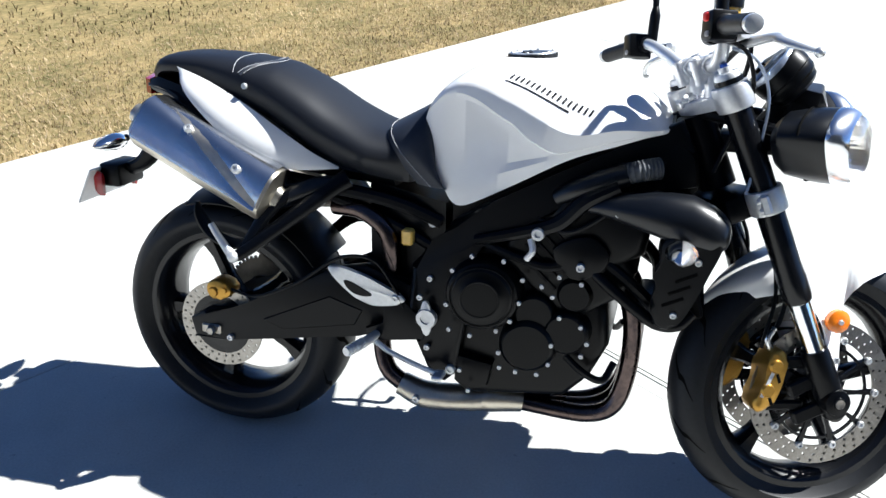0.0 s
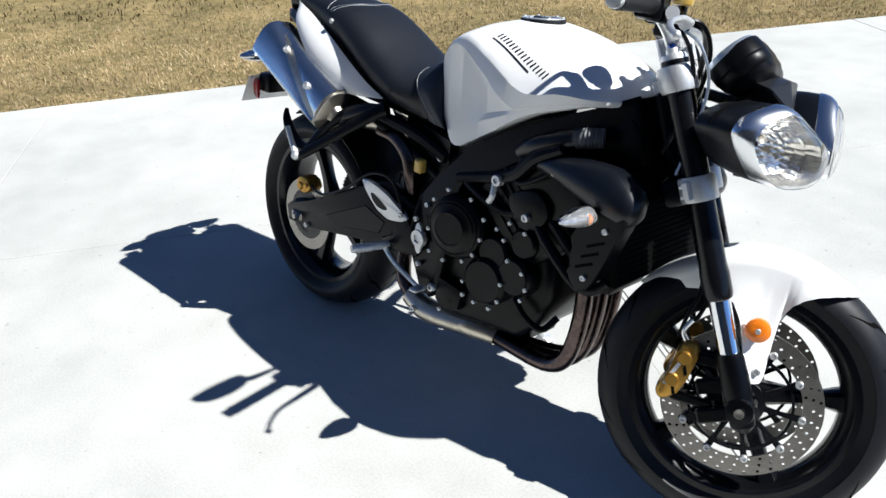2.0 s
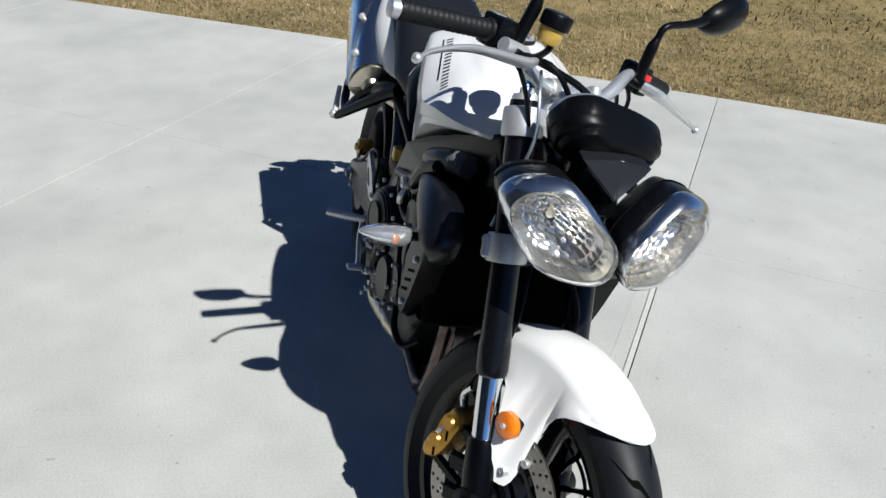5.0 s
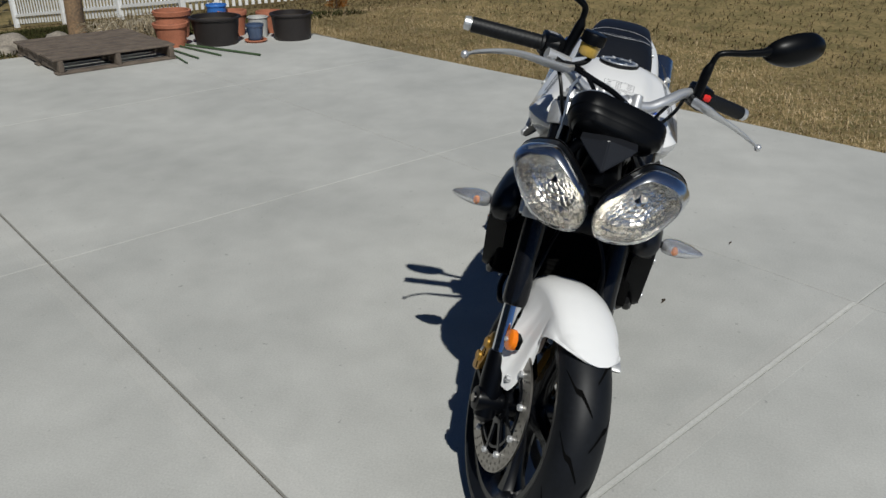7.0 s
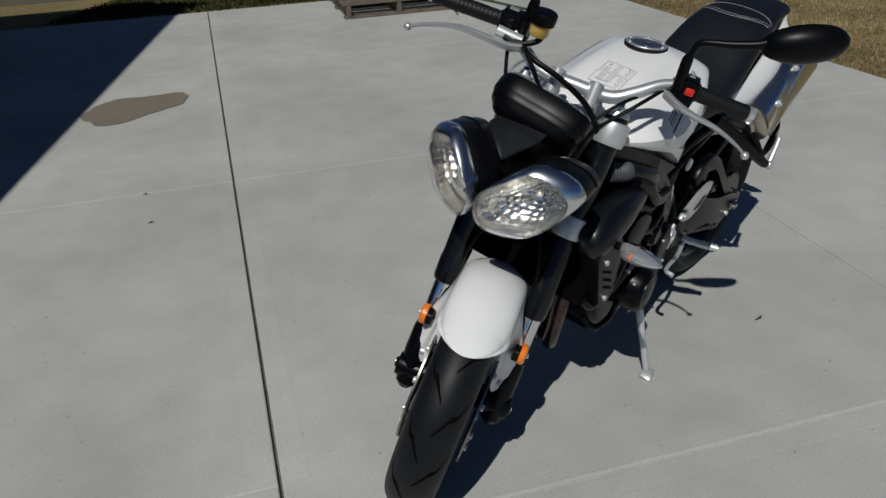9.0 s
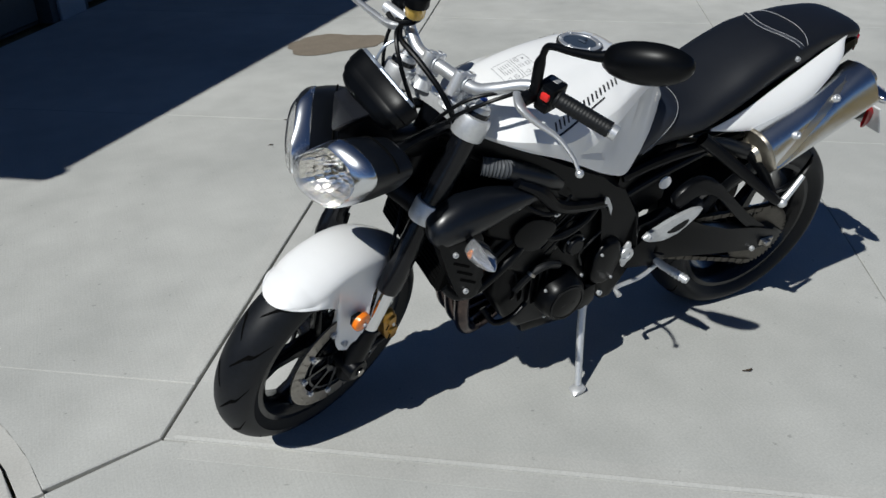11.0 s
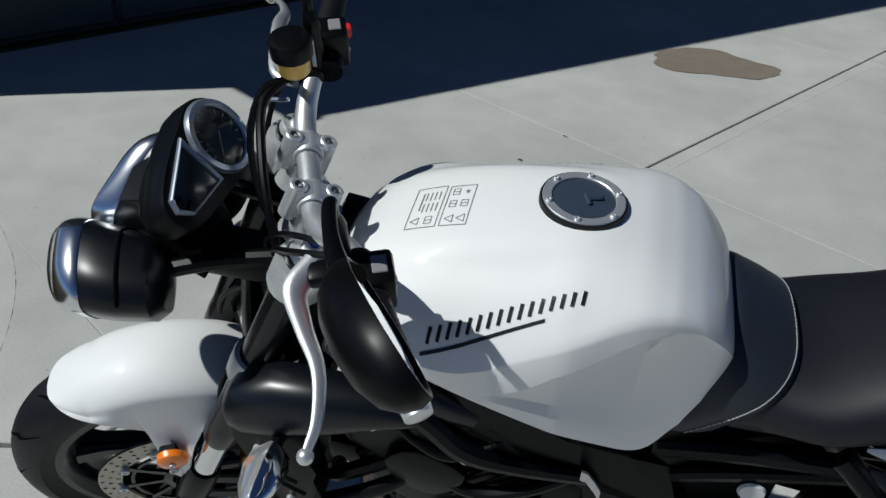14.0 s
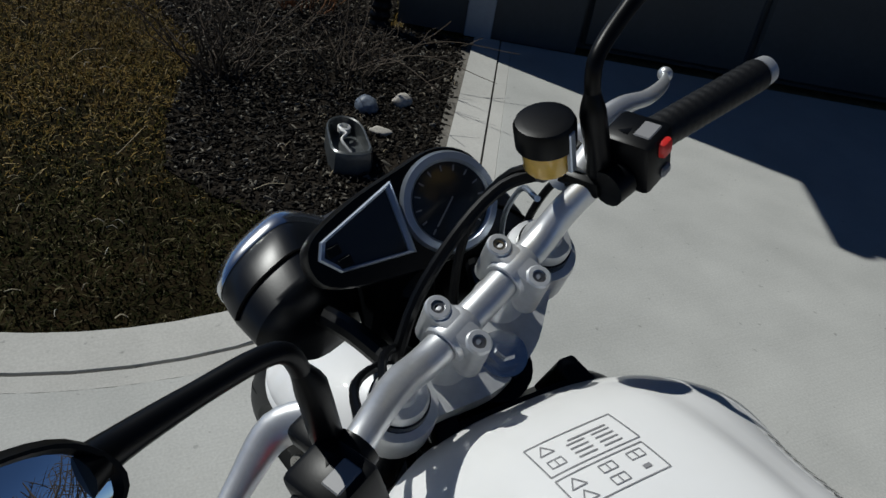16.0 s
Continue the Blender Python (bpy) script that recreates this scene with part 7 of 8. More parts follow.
def blades(name, spots, material, label, seed, lo, hi, wid, lean):
    """Short matted grass: each blade one bent strip."""
    rs = np.random.RandomState(seed)
    n = len(spots)
    uvs = np.array(spots)
    base = np.stack([O2.x + U2.x * uvs[:, 0] + V2.x * uvs[:, 1], O2.y + U2.y * uvs[:, 0] + V2.y * uvs[:, 1], np.array([fall(u) for u in uvs[:, 0]]) - 0.003], 1)
    a = rs.uniform(0, 2 * np.pi, n)
    ln = rs.uniform(lo, hi, n)
    up = ln * rs.uniform(1 - lean, 1.0, n)
    out = np.sqrt(np.maximum(ln ** 2 - up ** 2, 0)) + 0.2 * ln
    d = np.stack([np.cos(a), np.sin(a), 0 * a], 1)
    sd = np.stack([-np.sin(a), np.cos(a), 0 * a], 1) * (wid * rs.uniform(0.6, 1.3, n))[:, None]
    mid = base + d * (out * 0.45)[:, None]
    mid[:, 2] += up * 0.75
    tip = base + d * out[:, None]
    tip[:, 2] += up * rs.uniform(0.55, 1.0, n)
    vs = np.concatenate([base - sd, base + sd, mid + sd * 0.8, mid - sd * 0.8, tip], 0)
    i = np.arange(n)
    fs = [(int(k), int(k + n), int(k + 2 * n), int(k + 3 * n)) for k in i] + [(int(k + 3 * n), int(k + 2 * n), int(k + 4 * n)) for k in i]
    me = bpy.data.meshes.new(name)
    me.from_pydata(vs.tolist(), [], fs)
    me.materials.append(material)
    return tagged(new(name, me), label, "grass", "", "stuff")


near = scatter(95000, (-7.5, 8.5, 3.62, 7.2), lambda q: q[1] > lawn_side(q[0]) + 0.004 and random.random() < max(0.12, 1.0 - (q[1] - 3.85) / 3.3), 11)
blades("lawn_grass", near, BLADES, "short dormant tan grass along the driveway", 12, 0.018, 0.05, 0.0024, 0.75)
far = scatter(45000, (-20, 10, 3.8, 16), lambda q: q[1] > 6.0 or q[0] < -7.0, 13)
blades("far_grass", far, FARBLADES, "dormant tan grass further across the lawn", 14, 0.03, 0.07, 0.006, 0.7)
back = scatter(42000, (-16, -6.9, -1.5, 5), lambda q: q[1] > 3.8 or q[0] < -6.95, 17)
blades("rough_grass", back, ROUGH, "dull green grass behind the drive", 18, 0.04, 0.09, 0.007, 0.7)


def in_yard(q):
    u, v = q
    if u < 1.15 and v > -1.2:
        return (u - FC[0]) ** 2 + (v - FC[1]) ** 2 < (FR - 0.003) ** 2
    return u > -0.020 and v < -0.030


bedgrass = scatter(62000, (0.0, 4.2, -4.5, -0.05), lambda q: in_yard(q) and not inside(q, BED) and random.random() < max(0.25, 1.2 - math.hypot(q[0] - 0.4, q[1] + 0.6) / 3.2), 15)
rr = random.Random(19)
# blades past about x 3.45 take the sunlit colours, the rest the shaded ones
lit_tone = [uv(*q).x > 3.45 + rr.gauss(0, 0.32) for q in bedgrass]
blades("bed_grass", [q for q, k in zip(bedgrass, lit_tone) if not k], GREENER, "half-green matted grass beside the kerb, shade put into its colour", 16, 0.02, 0.055, 0.0024, 0.8)
blades("browned_grass", [q for q, k in zip(bedgrass, lit_tone) if k], GOLDEN, "golden-brown matted grass beyond the mulch, sunlight put into its colour", 20, 0.02, 0.06, 0.0026, 0.8)

# bark chips: small wedges lying every way
rs = np.random.RandomState(21)
vs, fs = [], []
for u, v in scatter(26000, (0.0, 2.1, -4.8, -0.6), lambda q: in_yard(q) and inside(q, BED), 22):
    c = uv(u, v, -0.020 + rs.uniform(0, 0.012))
    l, w, h = rs.uniform(0.004, 0.015) * (1.8 if rs.uniform() < 0.12 else 1.0), rs.uniform(0.0025, 0.006), rs.uniform(0.0015, 0.004)
    M = Euler((rs.uniform(-0.5, 0.5), rs.uniform(-0.5, 0.5), rs.uniform(0, 6.28))).to_matrix()
    k = len(vs)
    for x, y, z in ((-l, -w, -h), (l, -w * 0.6, -h), (l * 0.9, w, -h), (-l * 0.8, w, -h), (-l * 0.9, -w * 0.8, h), (l * 0.8, 0, h), (-l * 0.6, w * 0.8, h)):
        vs.append(tuple(c + M @ Vector((x, y, z))))
    fs += [(k, k + 1, k + 5, k + 4), (k + 1, k + 2, k + 5), (k + 2, k + 3, k + 6, k + 5), (k + 3, k, k + 4, k + 6), (k + 4, k + 5, k + 6)]
me = bpy.data.meshes.new("bark_mulch")
me.from_pydata(vs, [], fs)
me.materials.append(CHIPS)
tagged(new("bark_mulch", me), "weathered dark bark chips covering the bed", "mulch", "", "stuff")
# loose dead leaves and straw bits on mulch and grass
STRAW = island_mat("straw_bits", [(0.35, 0.28, 0.18), (0.52, 0.45, 0.32), (0.22, 0.17, 0.10), (0.6, 0.55, 0.45)])
bm = bmesh.new()
rr = random.Random(4)
for u, v in scatter(420, (0.0, 3.0, -4.2, -0.1), in_yard, 24):
    c = uv(u, v, -0.004)
    a = rr.uniform(0, 6.28)
    l = rr.uniform(0.012, 0.045) if rr.random() < 0.95 else rr.uniform(0.08, 0.22)
    dv = Vector((math.cos(a), math.sin(a), rr.uniform(-0.05, 0.1))) * l
    kx = Vector((-dv.y, dv.x, 0)) * rr.uniform(-0.14, 0.14)
    tube(bm, [c, c + dv * 0.5 + kx + Vector((0, 0, 0.010)), c + dv], rr.uniform(0.0008, 0.0016), 4, 2)
thing("straw_litter", bm, STRAW, "pale straw and dead stems strewn on the bed", "litter", kind="stuff")


def shrub(name, u, v, h, n, seed, material, label, spread=0.5):
    r = random.Random(seed)
    root = tagged(new(name, None), label, "shrub")
    root.location = uv(u, v, -0.03)
    for k in range(n):
        bm = bmesh.new()
        a = r.uniform(0, 6.28)
        d = Vector((math.cos(a), math.sin(a), 0))
        tip = d * h * spread * r.uniform(0.2, 1.0) + Vector((r.uniform(-0.12, 0.12), r.uniform(-0.12, 0.12), h * r.uniform(0.35, 1.0)))
        base = d * r.uniform(0.01, 0.13)
        way = [base] + [base.lerp(tip, q) + Vector((r.uniform(-1, 1), r.uniform(-1, 1), r.uniform(-0.4, 1))) * 0.055 * h for q in (0.25, 0.5, 0.75)] + [tip]
        tube(bm, way, [0.0045, 0.0038, 0.003, 0.0022, 0.001], 5, 3)
        for j in range(r.randint(3, 6)):
            p = way[r.randint(1, 3)].lerp(way[-1], r.uniform(0.0, 0.5))
            e = Vector((r.uniform(-1, 1), r.uniform(-1, 1), r.uniform(-0.1, 0.9))).normalized() * h * r.uniform(0.10, 0.30)
            k2 = Vector((r.uniform(-1, 1), r.uniform(-1, 1), r.uniform(-1, 1))) * 0.03 * h
            tube(bm, [p, p + e * 0.5 + k2, p + e], [0.0020, 0.0015, 0.0007], 4, 2)
        part("stem", bm, material, root, smooth=None)
    return root


def reaching_stems(root, ends, seed):
    """Long thin stems from the shrub's foot to points given by u, v and height."""
    r = random.Random(seed)
    foot = root.location
    for u, v, h in ends:
        tip = uv(u, v, h) - foot
        bm = bmesh.new()
        tube(bm, [(0, 0, 0), tip * 0.5 + Vector((0, 0, 0.10)), tip], [0.0032, 0.0022, 0.0012], 5, 6)
        for _ in range(3):
            f = r.uniform(0.45, 0.9)
            e = (tip.normalized() + Vector((r.uniform(-1, 1), r.uniform(-1, 1), r.uniform(0, 0.4)))).normalized() * r.uniform(0.06, 0.14)
            p = tip * f + Vector((0, 0, 0.10 * (1 - abs(2 * f - 1))))
            tube(bm, [p, p + e * 0.5, p + e], [0.0018, 0.0014, 0.001], 4, 2)
        part("stem", bm, TWIG, root, smooth=None)


REDTWIG = mat("russet_twig", (0.20, 0.085, 0.03), 0.8, var=0.4, scale=30)
low = shrub("bare_shrub", 0.50, -2.02, 0.34, 12, 47, TWIG, "low leafless shrub with stems reaching over the kerb", 1.15)
reaching_stems(low, [(-0.25, -2.05, 0.19), (-0.17, -1.70, 0.18), (0.03, -1.53, 0.17)], 9)
shrub("bare_shrub", 0.95, -1.75, 0.62, 26, 31, TWIG, "leafless grey-brown shrub in the mulch bed", 0.75)
shrub("bare_shrub", 0.85, -2.75, 0.75, 26, 33, REDTWIG, "leafless russet shrub in the mulch bed", 0.6)
shrub("bare_shrub", 0.48, -1.95, 0.50, 10, 35, TWIG, "sparse twiggy shrub near the kerb", 0.9)

# hollow grey lamp housing lying on the mulch
PEWTER = mat("grey_plastic_housing", (0.060, 0.066, 0.068), 0.35, coat=0.3, var=0.25, scale=14)
PALE = mat("white_tube", (0.75, 0.75, 0.73), 0.4)
root = tagged(new("lamp_housing", None), "hollow grey garden lamp housing lying open on the mulch", "garden lamp")
root.matrix_basis = Matrix.Translation((3.04, -0.47, -0.015)) @ Matrix.Rotation(radians(-12), 4, "Z") @ Matrix.Diagonal((0.88, 0.74, 0.9, 1))
arch = [(-0.17, -0.085), (-0.17, 0.085), (-0.02, 0.10), (0.09, 0.09), (0.15, 0.055), (0.175, 0.0), (0.15, -0.055), (0.09, -0.09), (-0.02, -0.10)]
bm = bmesh.new()
o2, i2 = smooth_outline(arch, 3), [(x * 0.86, y * 0.84) for x, y in smooth_outline(arch, 3)]
loft(bm, [[Vector((x * k, y * k, z)) for x, y in o2] for z, k in ((0.0, 1.0), (0.06, 1.0), (0.085, 0.96), (0.09, 0.90))] + [[Vector((x, y, z)) for x, y in i2] for z in (0.086, 0.07, 0.02)])
part("shell", bm, PEWTER, root, smooth=40)
bm = bmesh.new()
tube(bm, [(-0.09, -0.02, 0.03), (-0.03, 0.03, 0.07), (0.02, 0.0, 0.075), (0.06, 0.02, 0.07), (0.09, 0.0, 0.05)], 0.007, 8)
part("inner_tube", bm, PALE, root, "white curved tube")
bm = bmesh.new()
lathe(bm, [(0.025, 0.05), (0.033, 0.055), (0.033, 0.075), (0.025, 0.08)], Matrix.Translation((0.085, 0, 0)), 16, True)
part("inner_ring", bm, PALE, root, "white ring")


def rock(name, at, size, material, label, category, group, seed):
    r = random.Random(seed)
    bm = bmesh.new()
    bmesh.ops.create_icosphere(bm, subdivisions=3, radius=1)
    off = Vector((r.uniform(0, 50), r.uniform(0, 50), 0))
    for v in bm.verts:
        k = 1 + 0.22 * noise.noise(v.co * 1.3 + off) + 0.08 * noise.noise(v.co * 4 + off)
        v.co = Vector((v.co.x * size[0] * k, v.co.y * size[1] * k, v.co.z * size[2] * k))
    ob = thing(name, bm, material, label, category, group, smooth=50)
    ob.matrix_basis = Matrix.Translation(Vector(at) + Vector((0, 0, size[2] * 0.55))) @ Matrix.Rotation(r.uniform(0, 6.28), 4, "Z")
    return ob


BLUESTONE = mat("blue_grey_stone", (0.16, 0.19, 0.24), 0.5, var=0.25, scale=12, bump=0.3, bscale=40)
PALESTONE = mat("pale_stone", (0.46, 0.43, 0.38), 0.8, var=0.25, scale=14, bump=0.5, bscale=50)
FIELD = mat("field_stone", (0.27, 0.24, 0.20), 0.85, var=0.35, scale=7, bump=0.6, bscale=30, dist=0.006)
rock("garden_stone", (3.37, -0.68, -0.02), (0.048, 0.045, 0.042), BLUESTONE, "smooth blue-grey garden stone on the mulch", "stone", "bed stones", 41)
rock("garden_stone", (3.40, -0.85, -0.02), (0.043, 0.036, 0.032), PALESTONE, "pale rounded garden stone on the mulch", "stone", "bed stones", 42)
rock("garden_stone", (3.17, -0.66, -0.02), (0.045, 0.028, 0.016), PALESTONE, "pale flat garden stone on the mulch", "stone", "bed stones", 43)

# black corrugated downspout extension at the house corner
bm = bmesh.new()
lathe(bm, [(0.0, 0.0)] + [(0.055 if (k // 2) % 2 else 0.046, 0.012 * k) for k in range(34)] + [(0.0, 0.408)], Matrix.Translation(uv(0.46, -2.68, -0.03)), 18)
thing("drain_pipe", bm, PLASTIC, "black corrugated drain pipe at the house corner", "drain pipe", smooth=40)

# ---------------------------------------------------------------- pallet, pots and fence past the drive
WOOD = mat("weathered_pallet_wood", (0.19, 0.15, 0.115), 0.85, color2=(0.085, 0.068, 0.055), scale=9, bump=0.5, bscale=70, dist=0.003)
pallet = tagged(new("pallet", None), "weathered grey-brown wooden pallet lying on the concrete", "pallet")
pallet.matrix_basis = Matrix.Translation(uv(-6.85, 1.15, 0.002)) @ Matrix.Rotation(math.atan2(U2.y, U2.x), 4, "Z")
for k in range(3):
    bm = bmesh.new()
    y = 0.02 + k * 0.455
    box(bm, 0.0, 1.08, y, y + 0.04, 0.018, 0.108, None, 0.004)
    part("stringer", bm, WOOD, pallet, smooth=None)
for k in range(9):
    bm = bmesh.new()
    x = 0.005 + k * 0.1215
    box(bm, x, x + 0.095 + 0.01 * (k % 2), -0.005 - 0.006 * (k % 3), 0.985 + 0.006 * (k % 2), 0.1085, 0.126, None, 0.003)
    part("plank", bm, WOOD, pallet, smooth=None)
for x in (0.0, 0.49, 0.985):
    bm = bmesh.new()
    box(bm, x, x + 0.095, 0.0, 0.98, 0.0, 0.0175, None, 0.003)
    part("plank", bm, WOOD, pallet, smooth=None)
STAKE = mat("green_stake", (0.06, 0.10, 0.045), 0.6, var=0.2, scale=20)
for a, b, r in (((-6.65, 2.33), (-5.38, 2.72), 0.010), ((-6.45, 2.24), (-5.62, 2.26), 0.008), ((-6.4, 2.36), (-5.60, 2.46), 0.008), ((-6.3, 2.22), (-5.50, 2.10), 0.007)):
    bm = bmesh.new()
    tube(bm, [uv(*a, 0.012), uv((a[0] + b[0]) / 2, (a[1] + b[1]) / 2, 0.014), uv(*b, 0.011)], r, 6, 3)
    thing("garden_stake", bm, STAKE, "green plastic-coated garden stake lying on the concrete", "garden stake", "loose stakes")

TERRA = mat("terracotta", (0.42, 0.155, 0.085), 0.8, var=0.2, scale=9, bump=0.2, bscale=80)
TUB = mat("dark_tub_plastic", (0.020, 0.016, 0.015), 0.55, var=0.2, scale=8)
SOIL = mat("pot_soil", (0.05, 0.04, 0.03), 0.95, var=0.4, scale=40, bump=0.8, bscale=60)
BLUEP = mat("blue_glaze", (0.06, 0.09, 0.16), 0.3, coat=0.5, var=0.2, scale=10)
BUCKET = mat("grey_white_bucket", (0.5, 0.5, 0.48), 0.5, var=0.12, scale=9)
BLUEB = mat("blue_plastic", (0.05, 0.18, 0.55), 0.4, var=0.1, scale=8)


def pot(name, u, v, r, h, material, label, z=0.0, rim=0.12, taper=0.74, soil=True):
    v -= 0.13
    root = tagged(new(name, None), label, "plant pot", "pots by the fence")
    root.location = uv(u, v, z)
    bm = bmesh.new()
    rh = h * (1 - rim * 1.6)
    rb_ = r * taper
    prof = [(0.0, 0.0), (rb_, 0.0), (rb_ + (r * 0.93 - rb_) * 0.5, rh * 0.5), (r * 0.93, rh), (r, rh + 0.004), (r * 1.02, h - 0.006), (r * 0.99, h), (r * 0.90, h), (r * 0.86, rh * 0.7), (r * 0.8, rh * 0.55)]
    lathe(bm, prof, Matrix.Identity(4), 32)
    part("pot_body", bm, material, root, smooth=40)
    if soil:
        bm = bmesh.new()
        lathe(bm, [(0.0, h - 0.035), (r * 0.87, h - 0.04), (r * 0.84, h - 0.07)], Matrix.Identity(4), 24)
        part("soil", bm, SOIL, root, "dry potting soil", smooth=None)
    return root


pot("terracotta_pot", -6.36, 2.50, 0.158, 0.212, TERRA, "terracotta pot with a thick rim")
pot("planter_tub", -6.19, 2.86, 0.235, 0.250, TUB, "large dark brown planter tub", rim=0.06, taper=0.80)
pot("planter_tub", -5.93, 3.52, 0.205, 0.243, TUB, "dark brown planter tub by the lawn edge", rim=0.06, taper=0.84)
pot("terracotta_pot", -6.50, 3.20, 0.14, 0.235, TERRA, "tall terracotta pot behind the tub")
pot("terracotta_pot", -6.40, 3.55, 0.13, 0.205, TERRA, "terracotta pot behind a bucket")
pot("terracotta_pot", -6.80, 2.72, 0.18, 0.255, TERRA, "wide terracotta pot behind the tub")
pot("glazed_pot", -6.02, 3.17, 0.085, 0.14, BLUEP, "small blue glazed pot on a saucer", 0.025)
pot("saucer", -6.02, 3.17, 0.105, 0.024, TERRA, "terracotta saucer under the blue pot", 0, 0.3, 0.85, False)
pot("bucket", -6.22, 3.32, 0.10, 0.195, BUCKET, "pale grey plastic bucket among the pots", 0, 0.05, 0.82, False)
pot("bucket", -6.62, 3.10, 0.10, 0.29, BLUEB, "bright blue bucket behind the tub", 0, 0.05, 0.82, False)
# dry ornamental grass
rr = random.Random(9)
bm = bmesh.new()
for k in range(420):
    a, q = rr.uniform(0, 6.28), rr.random() ** 0.5
    c = uv(-7.20 + 0.30 * q * math.cos(a), 2.32 + 0.38 * q * math.sin(a), -0.05)
    d = Vector((math.cos(a) + rr.uniform(-0.7, 0.7), math.sin(a) + rr.uniform(-0.7, 0.7), 0)) * rr.uniform(0.05, 0.25)
    hgt = rr.uniform(0.10, 0.23)
    tube(bm, [c, c + d * 0.4 + Vector((0, 0, hgt)), c + d + Vector((0, 0, hgt * rr.uniform(0.4, 0.9)))], [0.004, 0.003, 0.001], 3, 3)
thing("straw_clump", bm, STRAW, "clump of dry straw-coloured ornamental grass", "dry grass", kind="stuff")
for k in range(11):
    rock("field_stone", uv(-7.05 - 0.5 * rr.random() - (0.25 if k % 3 else 0), 0.9 + k * 0.125, -0.08), (rr.uniform(0.10, 0.20), rr.uniform(0.09, 0.15), rr.uniform(0.06, 0.12)), FIELD, "grey-brown field stone edging the bed", "stone", "edging stones", 60 + k)
# small bare tree
BARK = mat("peeling_bark", (0.34, 0.22, 0.12), 0.85, color2=(0.12, 0.09, 0.065), scale=6, bump=0.7, bscale=30, dist=0.006)
tree = tagged(new("bare_tree", None), "young leafless tree with pale peeling bark", "tree")
tree.location = uv(-7.95, 2.05, -0.16)
bm = bmesh.new()
tube(bm, [(0, 0, -0.05), (0.01, 0, 0.12), (0.0, 0.01, 0.9), (0.05, 0.0, 1.8), (0.02, 0.06, 2.8)], [0.13, 0.092, 0.082, 0.07, 0.045], 14, 5)
part("trunk", bm, BARK, tree, smooth=60)
for k in range(11):
    bm = bmesh.new()
    a = k * 2.4
    z = 1.5 + 0.13 * k
    d = Vector((math.cos(a), math.sin(a), 0.9)).normalized()
    p0 = Vector((0.02, 0.02, z))
    L_ = rr.uniform(0.9, 1.6)
    tube(bm, [p0, p0 + d * L_ * 0.5 + Vector((0, 0, 0.05)), p0 + d * L_ + Vector((0, 0, 0.25))], [0.03, 0.018, 0.005], 7, 4)
    for j in range(7):
        q = p0 + d * L_ * rr.uniform(0.3, 0.95)
        e = Vector((rr.uniform(-1, 1), rr.uniform(-1, 1), rr.uniform(0, 1))).normalized() * rr.uniform(0.25, 0.6)
        tube(bm, [q, q + e * 0.5, q + e], [0.008, 0.005, 0.002], 4, 2)
    part("limb", bm, BARK, tree, smooth=None)

# rust-coloured upright shrub on the slope
RUST = island_mat("rusty_leaves", [(0.20, 0.080, 0.020), (0.30, 0.13, 0.035), (0.13, 0.055, 0.016), (0.25, 0.10, 0.025)])
conifer = tagged(new("upright_shrub", None), "small rust-brown upright shrub on the slope", "shrub")
conifer.location = uv(-8.85, 5.9, fall(-8.85))
bm = bmesh.new()
tube(bm, [(0, 0, 0), (0, 0.01, 0.3), (0, 0, 0.6)], [0.018, 0.012, 0.004], 7, 3)
part("trunk", bm, TWIG, conifer)
rs = np.random.RandomState(77)
vs, fs = [], []
for _ in range(1500):
    z, a = 0.03 + 0.62 * rs.uniform() ** 1.2, rs.uniform(0, 6.283)
    w = 0.15 * (1 - 0.75 * (z / 0.65)) * rs.uniform(0.35, 1.0) * (1 + 0.25 * math.sin(3 * a + 9 * z))
    c = Vector((w * math.cos(a), w * math.sin(a), z))
    e = Vector((math.cos(a) + rs.uniform(-0.6, 0.6), math.sin(a) + rs.uniform(-0.6, 0.6), rs.uniform(0.3, 1.4))).normalized() * rs.uniform(0.02, 0.05)
    n = e.cross(Vector((rs.uniform(-1, 1), rs.uniform(-1, 1), rs.uniform(-1, 1)))).normalized() * 0.008
    k = len(vs)
    vs += [tuple(c - n), tuple(c + n), tuple(c + e)]
    fs.append((k, k + 1, k + 2))
me = bpy.data.meshes.new("foliage")
me.from_pydata(vs, [], fs)
me.materials.append(RUST)
foliage = new("foliage", me)
foliage.parent = conifer
tagged(foliage, "rust-brown leaves", "", "", "stuff")

# white picket fence down the slope
VINYLF = mat("white_vinyl_fence", (0.78, 0.79, 0.80), 0.4, var=0.04, scale=4)
fence = tagged(new("picket_fence", None), "white vinyl picket fence with flat pickets", "fence")
bm = bmesh.new()
box(bm, -0.032, 0.032, -0.009, 0.009, 0.08, 0.98, None, 0.004)
for v in bm.verts:
    if v.co.z > 0.97:
        v.co.x *= 0.35
PICK = finish(bm, "picket", VINYLF)
bm = bmesh.new()
box(bm, -0.05, 0.05, -0.05, 0.05, -0.1, 1.06, None, 0.006)
lathe(bm, [(0.078, 1.06), (0.078, 1.075), (0.0, 1.12)], Matrix.Rotation(radians(45), 4, "Z"), 4)
POST = finish(bm, "fence_post", VINYLF)
RUN = [(-20.5, 4.6), (-14.2, 6.0), (-14.25, 6.75), (-11.6, 10.6), (-9.2, 14.5)]
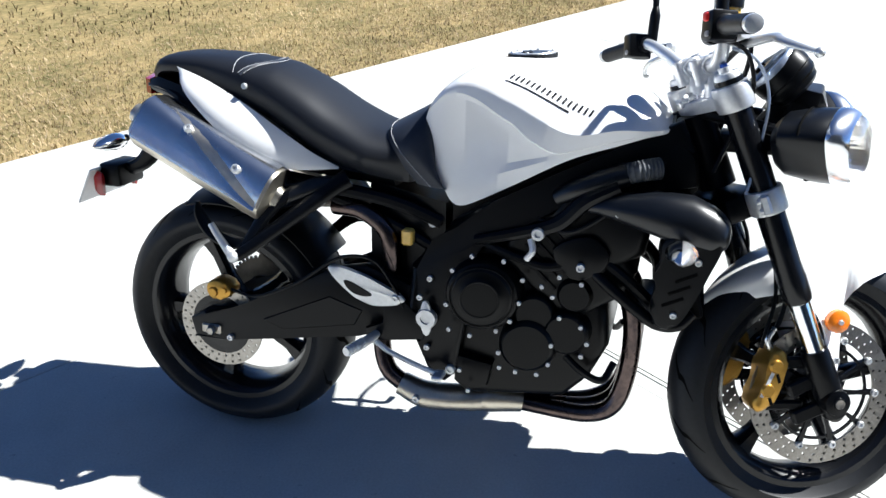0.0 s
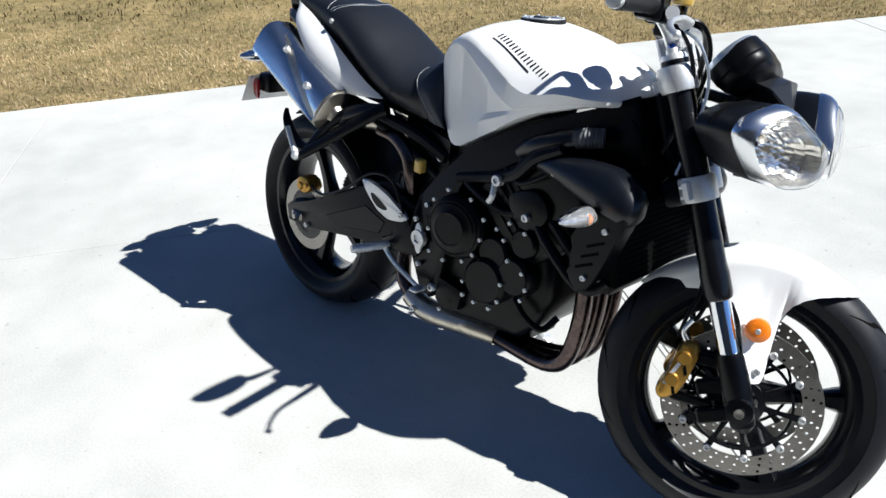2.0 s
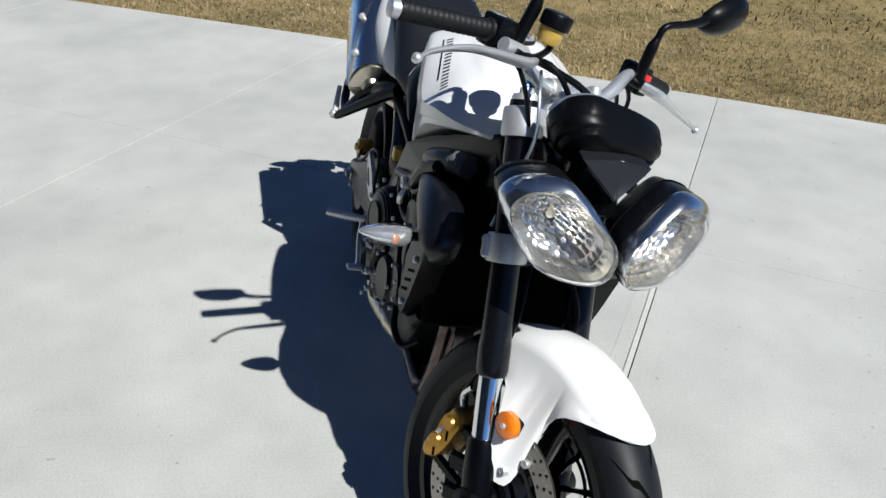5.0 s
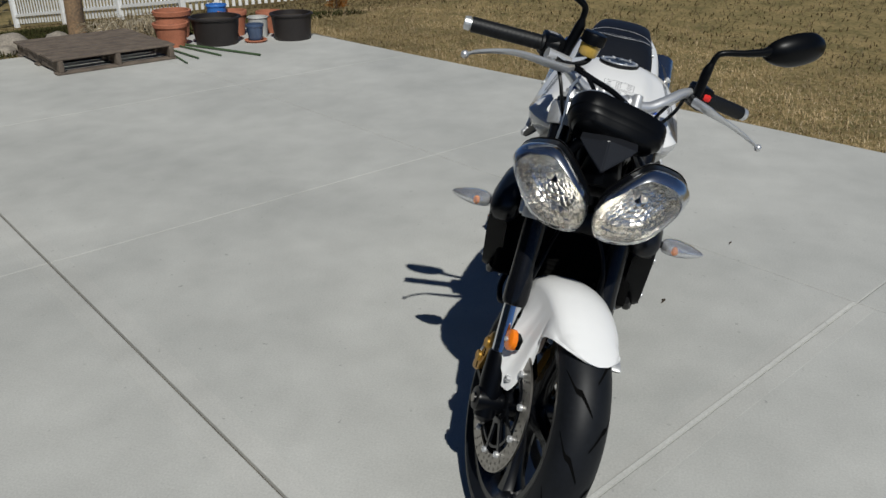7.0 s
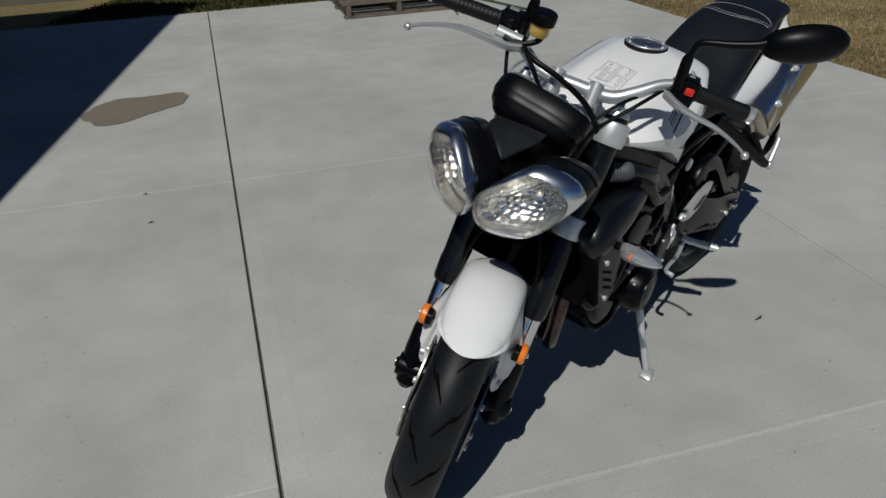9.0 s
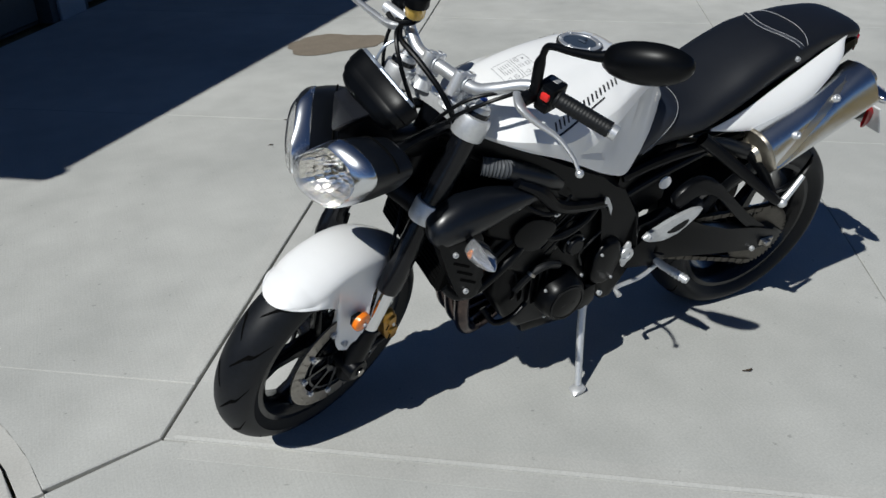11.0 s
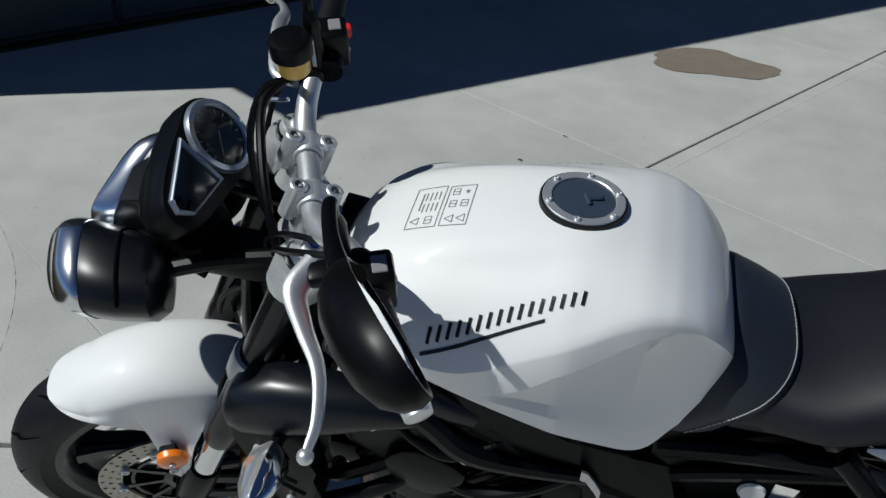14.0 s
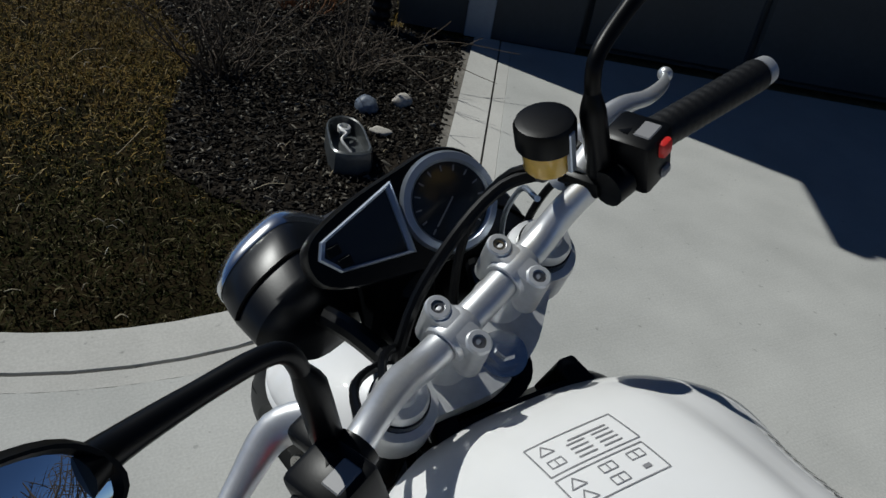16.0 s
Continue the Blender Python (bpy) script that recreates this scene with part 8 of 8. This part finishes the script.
for (u0, v0), (u1, v1) in zip(RUN, RUN[1:]):
    a, b = uv(u0, v0, fall(u0)), uv(u1, v1, fall(u1))
    L_ = (b - a).length
    d = (b - a) / L_
    ang = math.atan2(d.y, d.x)
    for z in (0.28, 0.80):
        bm = bmesh.new()
        pts = [a + Vector((0, 0, z)), b + Vector((0, 0, z))]
        nrm = Vector((-d.y, d.x, 0)) * 0.016
        upz = Vector((0, 0, 0.032))
        loft(bm, [[p + nrm - upz, p + nrm + upz, p - nrm + upz, p - nrm - upz] for p in pts])
        part("rail", bm, VINYLF, fence, smooth=None)
    n = max(2, int(L_ / 0.125))
    for k in range(n):
        p = a + d * (L_ * (k + 0.5) / n)
        ob = new("picket", PICK)
        ob.parent = fence
        ob.matrix_basis = Matrix.Translation(p + Vector((-d.y, d.x, 0)) * 0.027) @ Matrix.Rotation(ang, 4, "Z")
    for k in range(int(L_ / 2.2) + 1):
        ob = new("fence_post", POST)
        ob.parent = fence
        ob.matrix_basis = Matrix.Translation(a + d * min(L_, k * 2.2)) @ Matrix.Rotation(ang, 4, "Z")

# neighbour's house, seen only in the mirror
GREYS = mat("brown_siding", (0.12, 0.112, 0.092), 0.7, var=0.08, scale=2)
DARKBARK = mat("dark_bark", (0.055, 0.045, 0.034), 0.9, var=0.3, scale=4, bump=0.4, bscale=20)
WINDOWG = mat("window_glass", (0.02, 0.025, 0.03), 0.05, coat=1.0)
nb = tagged(new("neighbour_house", None), "brown two-storey house with white-framed windows", "house")
nb.matrix_basis = Matrix.Translation((0.6, -19.9, fall(-20))) @ Matrix.Rotation(radians(62), 4, "Z")
bm = bmesh.new()
box(bm, 0, -8, -7, 7, 0, 6)
part("wall", bm, GREYS, nb, smooth=None)
bm = bmesh.new()
vv = [bm.verts.new(q) for q in ((0.5, -7.4, 5.9), (0.5, 7.4, 5.9), (-8.5, 7.4, 5.9), (-8.5, -7.4, 5.9), (-4, -7.4, 8.8), (-4, 7.4, 8.8))]
for q in ((0, 1, 5, 4), (2, 3, 4, 5), (0, 4, 3), (1, 2, 5), (0, 3, 2, 1)):
    bm.faces.new([vv[i] for i in q])
part("roof", bm, ROOF, nb, smooth=None)
for y in (-5.2, -2.0, 2.0, 5.2):
    for z in (1.0, 3.9):
        bm = bmesh.new()
        for x0, y0, y1, z0, z1 in ((0, -0.62, -0.5, -0.1, 1.6), (0, 0.5, 0.62, -0.1, 1.6), (0, -0.5, 0.5, -0.1, 0.02), (0, -0.5, 0.5, 1.48, 1.6), (0, -0.5, 0.5, 0.72, 0.80)):
            box(bm, 0.002, 0.06, y + y0, y + y1, z + z0, z + z1)
        w = part("window", bm, WHITEPRINT, nb, "white sash window", smooth=None)
        bm = bmesh.new()
        box(bm, 0.002, 0.02, y - 0.5, y + 0.5, z + 0.02, z + 1.48)
        part("pane", bm, WINDOWG, w, smooth=None)
# leafless trees beside it
for x, y, h, seed in ((-10.5, -19, 9.0, 5), (-13.5, -22, 11.0, 8), (-9.0, -25, 10.0, 12), (-17.5, -22, 10.0, 15), (-14.0, -16.5, 7.5, 21)):
    r = random.Random(seed)
    tree = tagged(new("bare_tree", None), "tall leafless tree with dark spreading branches", "tree", "bare trees")
    tree.location = (x, y, fall(-20))
    bm = bmesh.new()
    tube(bm, [(0, 0, 0), (0.1, 0.05, h * 0.25), (0.05, 0.15, h * 0.5), (0.2, 0.1, h)], [0.20, 0.16, 0.11, 0.02], 10, 4)
    part("trunk", bm, DARKBARK, tree)
    for k in range(16):
        bm = bmesh.new()
        z0, a = h * r.uniform(0.14, 0.8), r.uniform(0, 6.28)
        reach = (h - z0) * r.uniform(0.35, 0.6)
        d = Vector((math.cos(a), math.sin(a), 0))
        p0 = Vector((0.1, 0.1, z0))
        p1, p2 = p0 + d * reach * 0.5 + Vector((0, 0, reach * 0.45)), p0 + d * reach + Vector((0, 0, reach * r.uniform(0.9, 1.5)))
        tube(bm, [p0, p1, p2], [0.07, 0.045, 0.01], 6, 4)
        for _ in range(9):
            f = r.uniform(0.2, 1.0)
            q = p0.lerp(p1, f * 2) if f < 0.5 else p1.lerp(p2, f * 2 - 1)
            e = Vector((r.uniform(-1, 1), r.uniform(-1, 1), r.uniform(0, 1.2))).normalized() * reach * r.uniform(0.25, 0.5)
            tube(bm, [q, q + e * 0.5 + Vector((0, 0, 0.05)), q + e], [0.026, 0.018, 0.006], 4, 2)
        part("branch", bm, DARKBARK, tree, smooth=None)
# leaf scraps on the concrete
for x, y, r in ((0.24, 0.366, 0.016), (1.05, -1.9, 0.012), (0.9, -2.2, 0.010), (-0.35, 0.62, 0.011)):
    bm = bmesh.new()
    tube(bm, [(x - r, y, 0.003), (x, y + r * 0.4, 0.008), (x + r, y - r * 0.2, 0.004)], [r * 0.2, r * 0.5, r * 0.15], 6, 3, 0.4)
    thing("leaf_scrap", bm, TWIG, "curled brown leaf scrap on the concrete", "leaf", "leaf scraps")
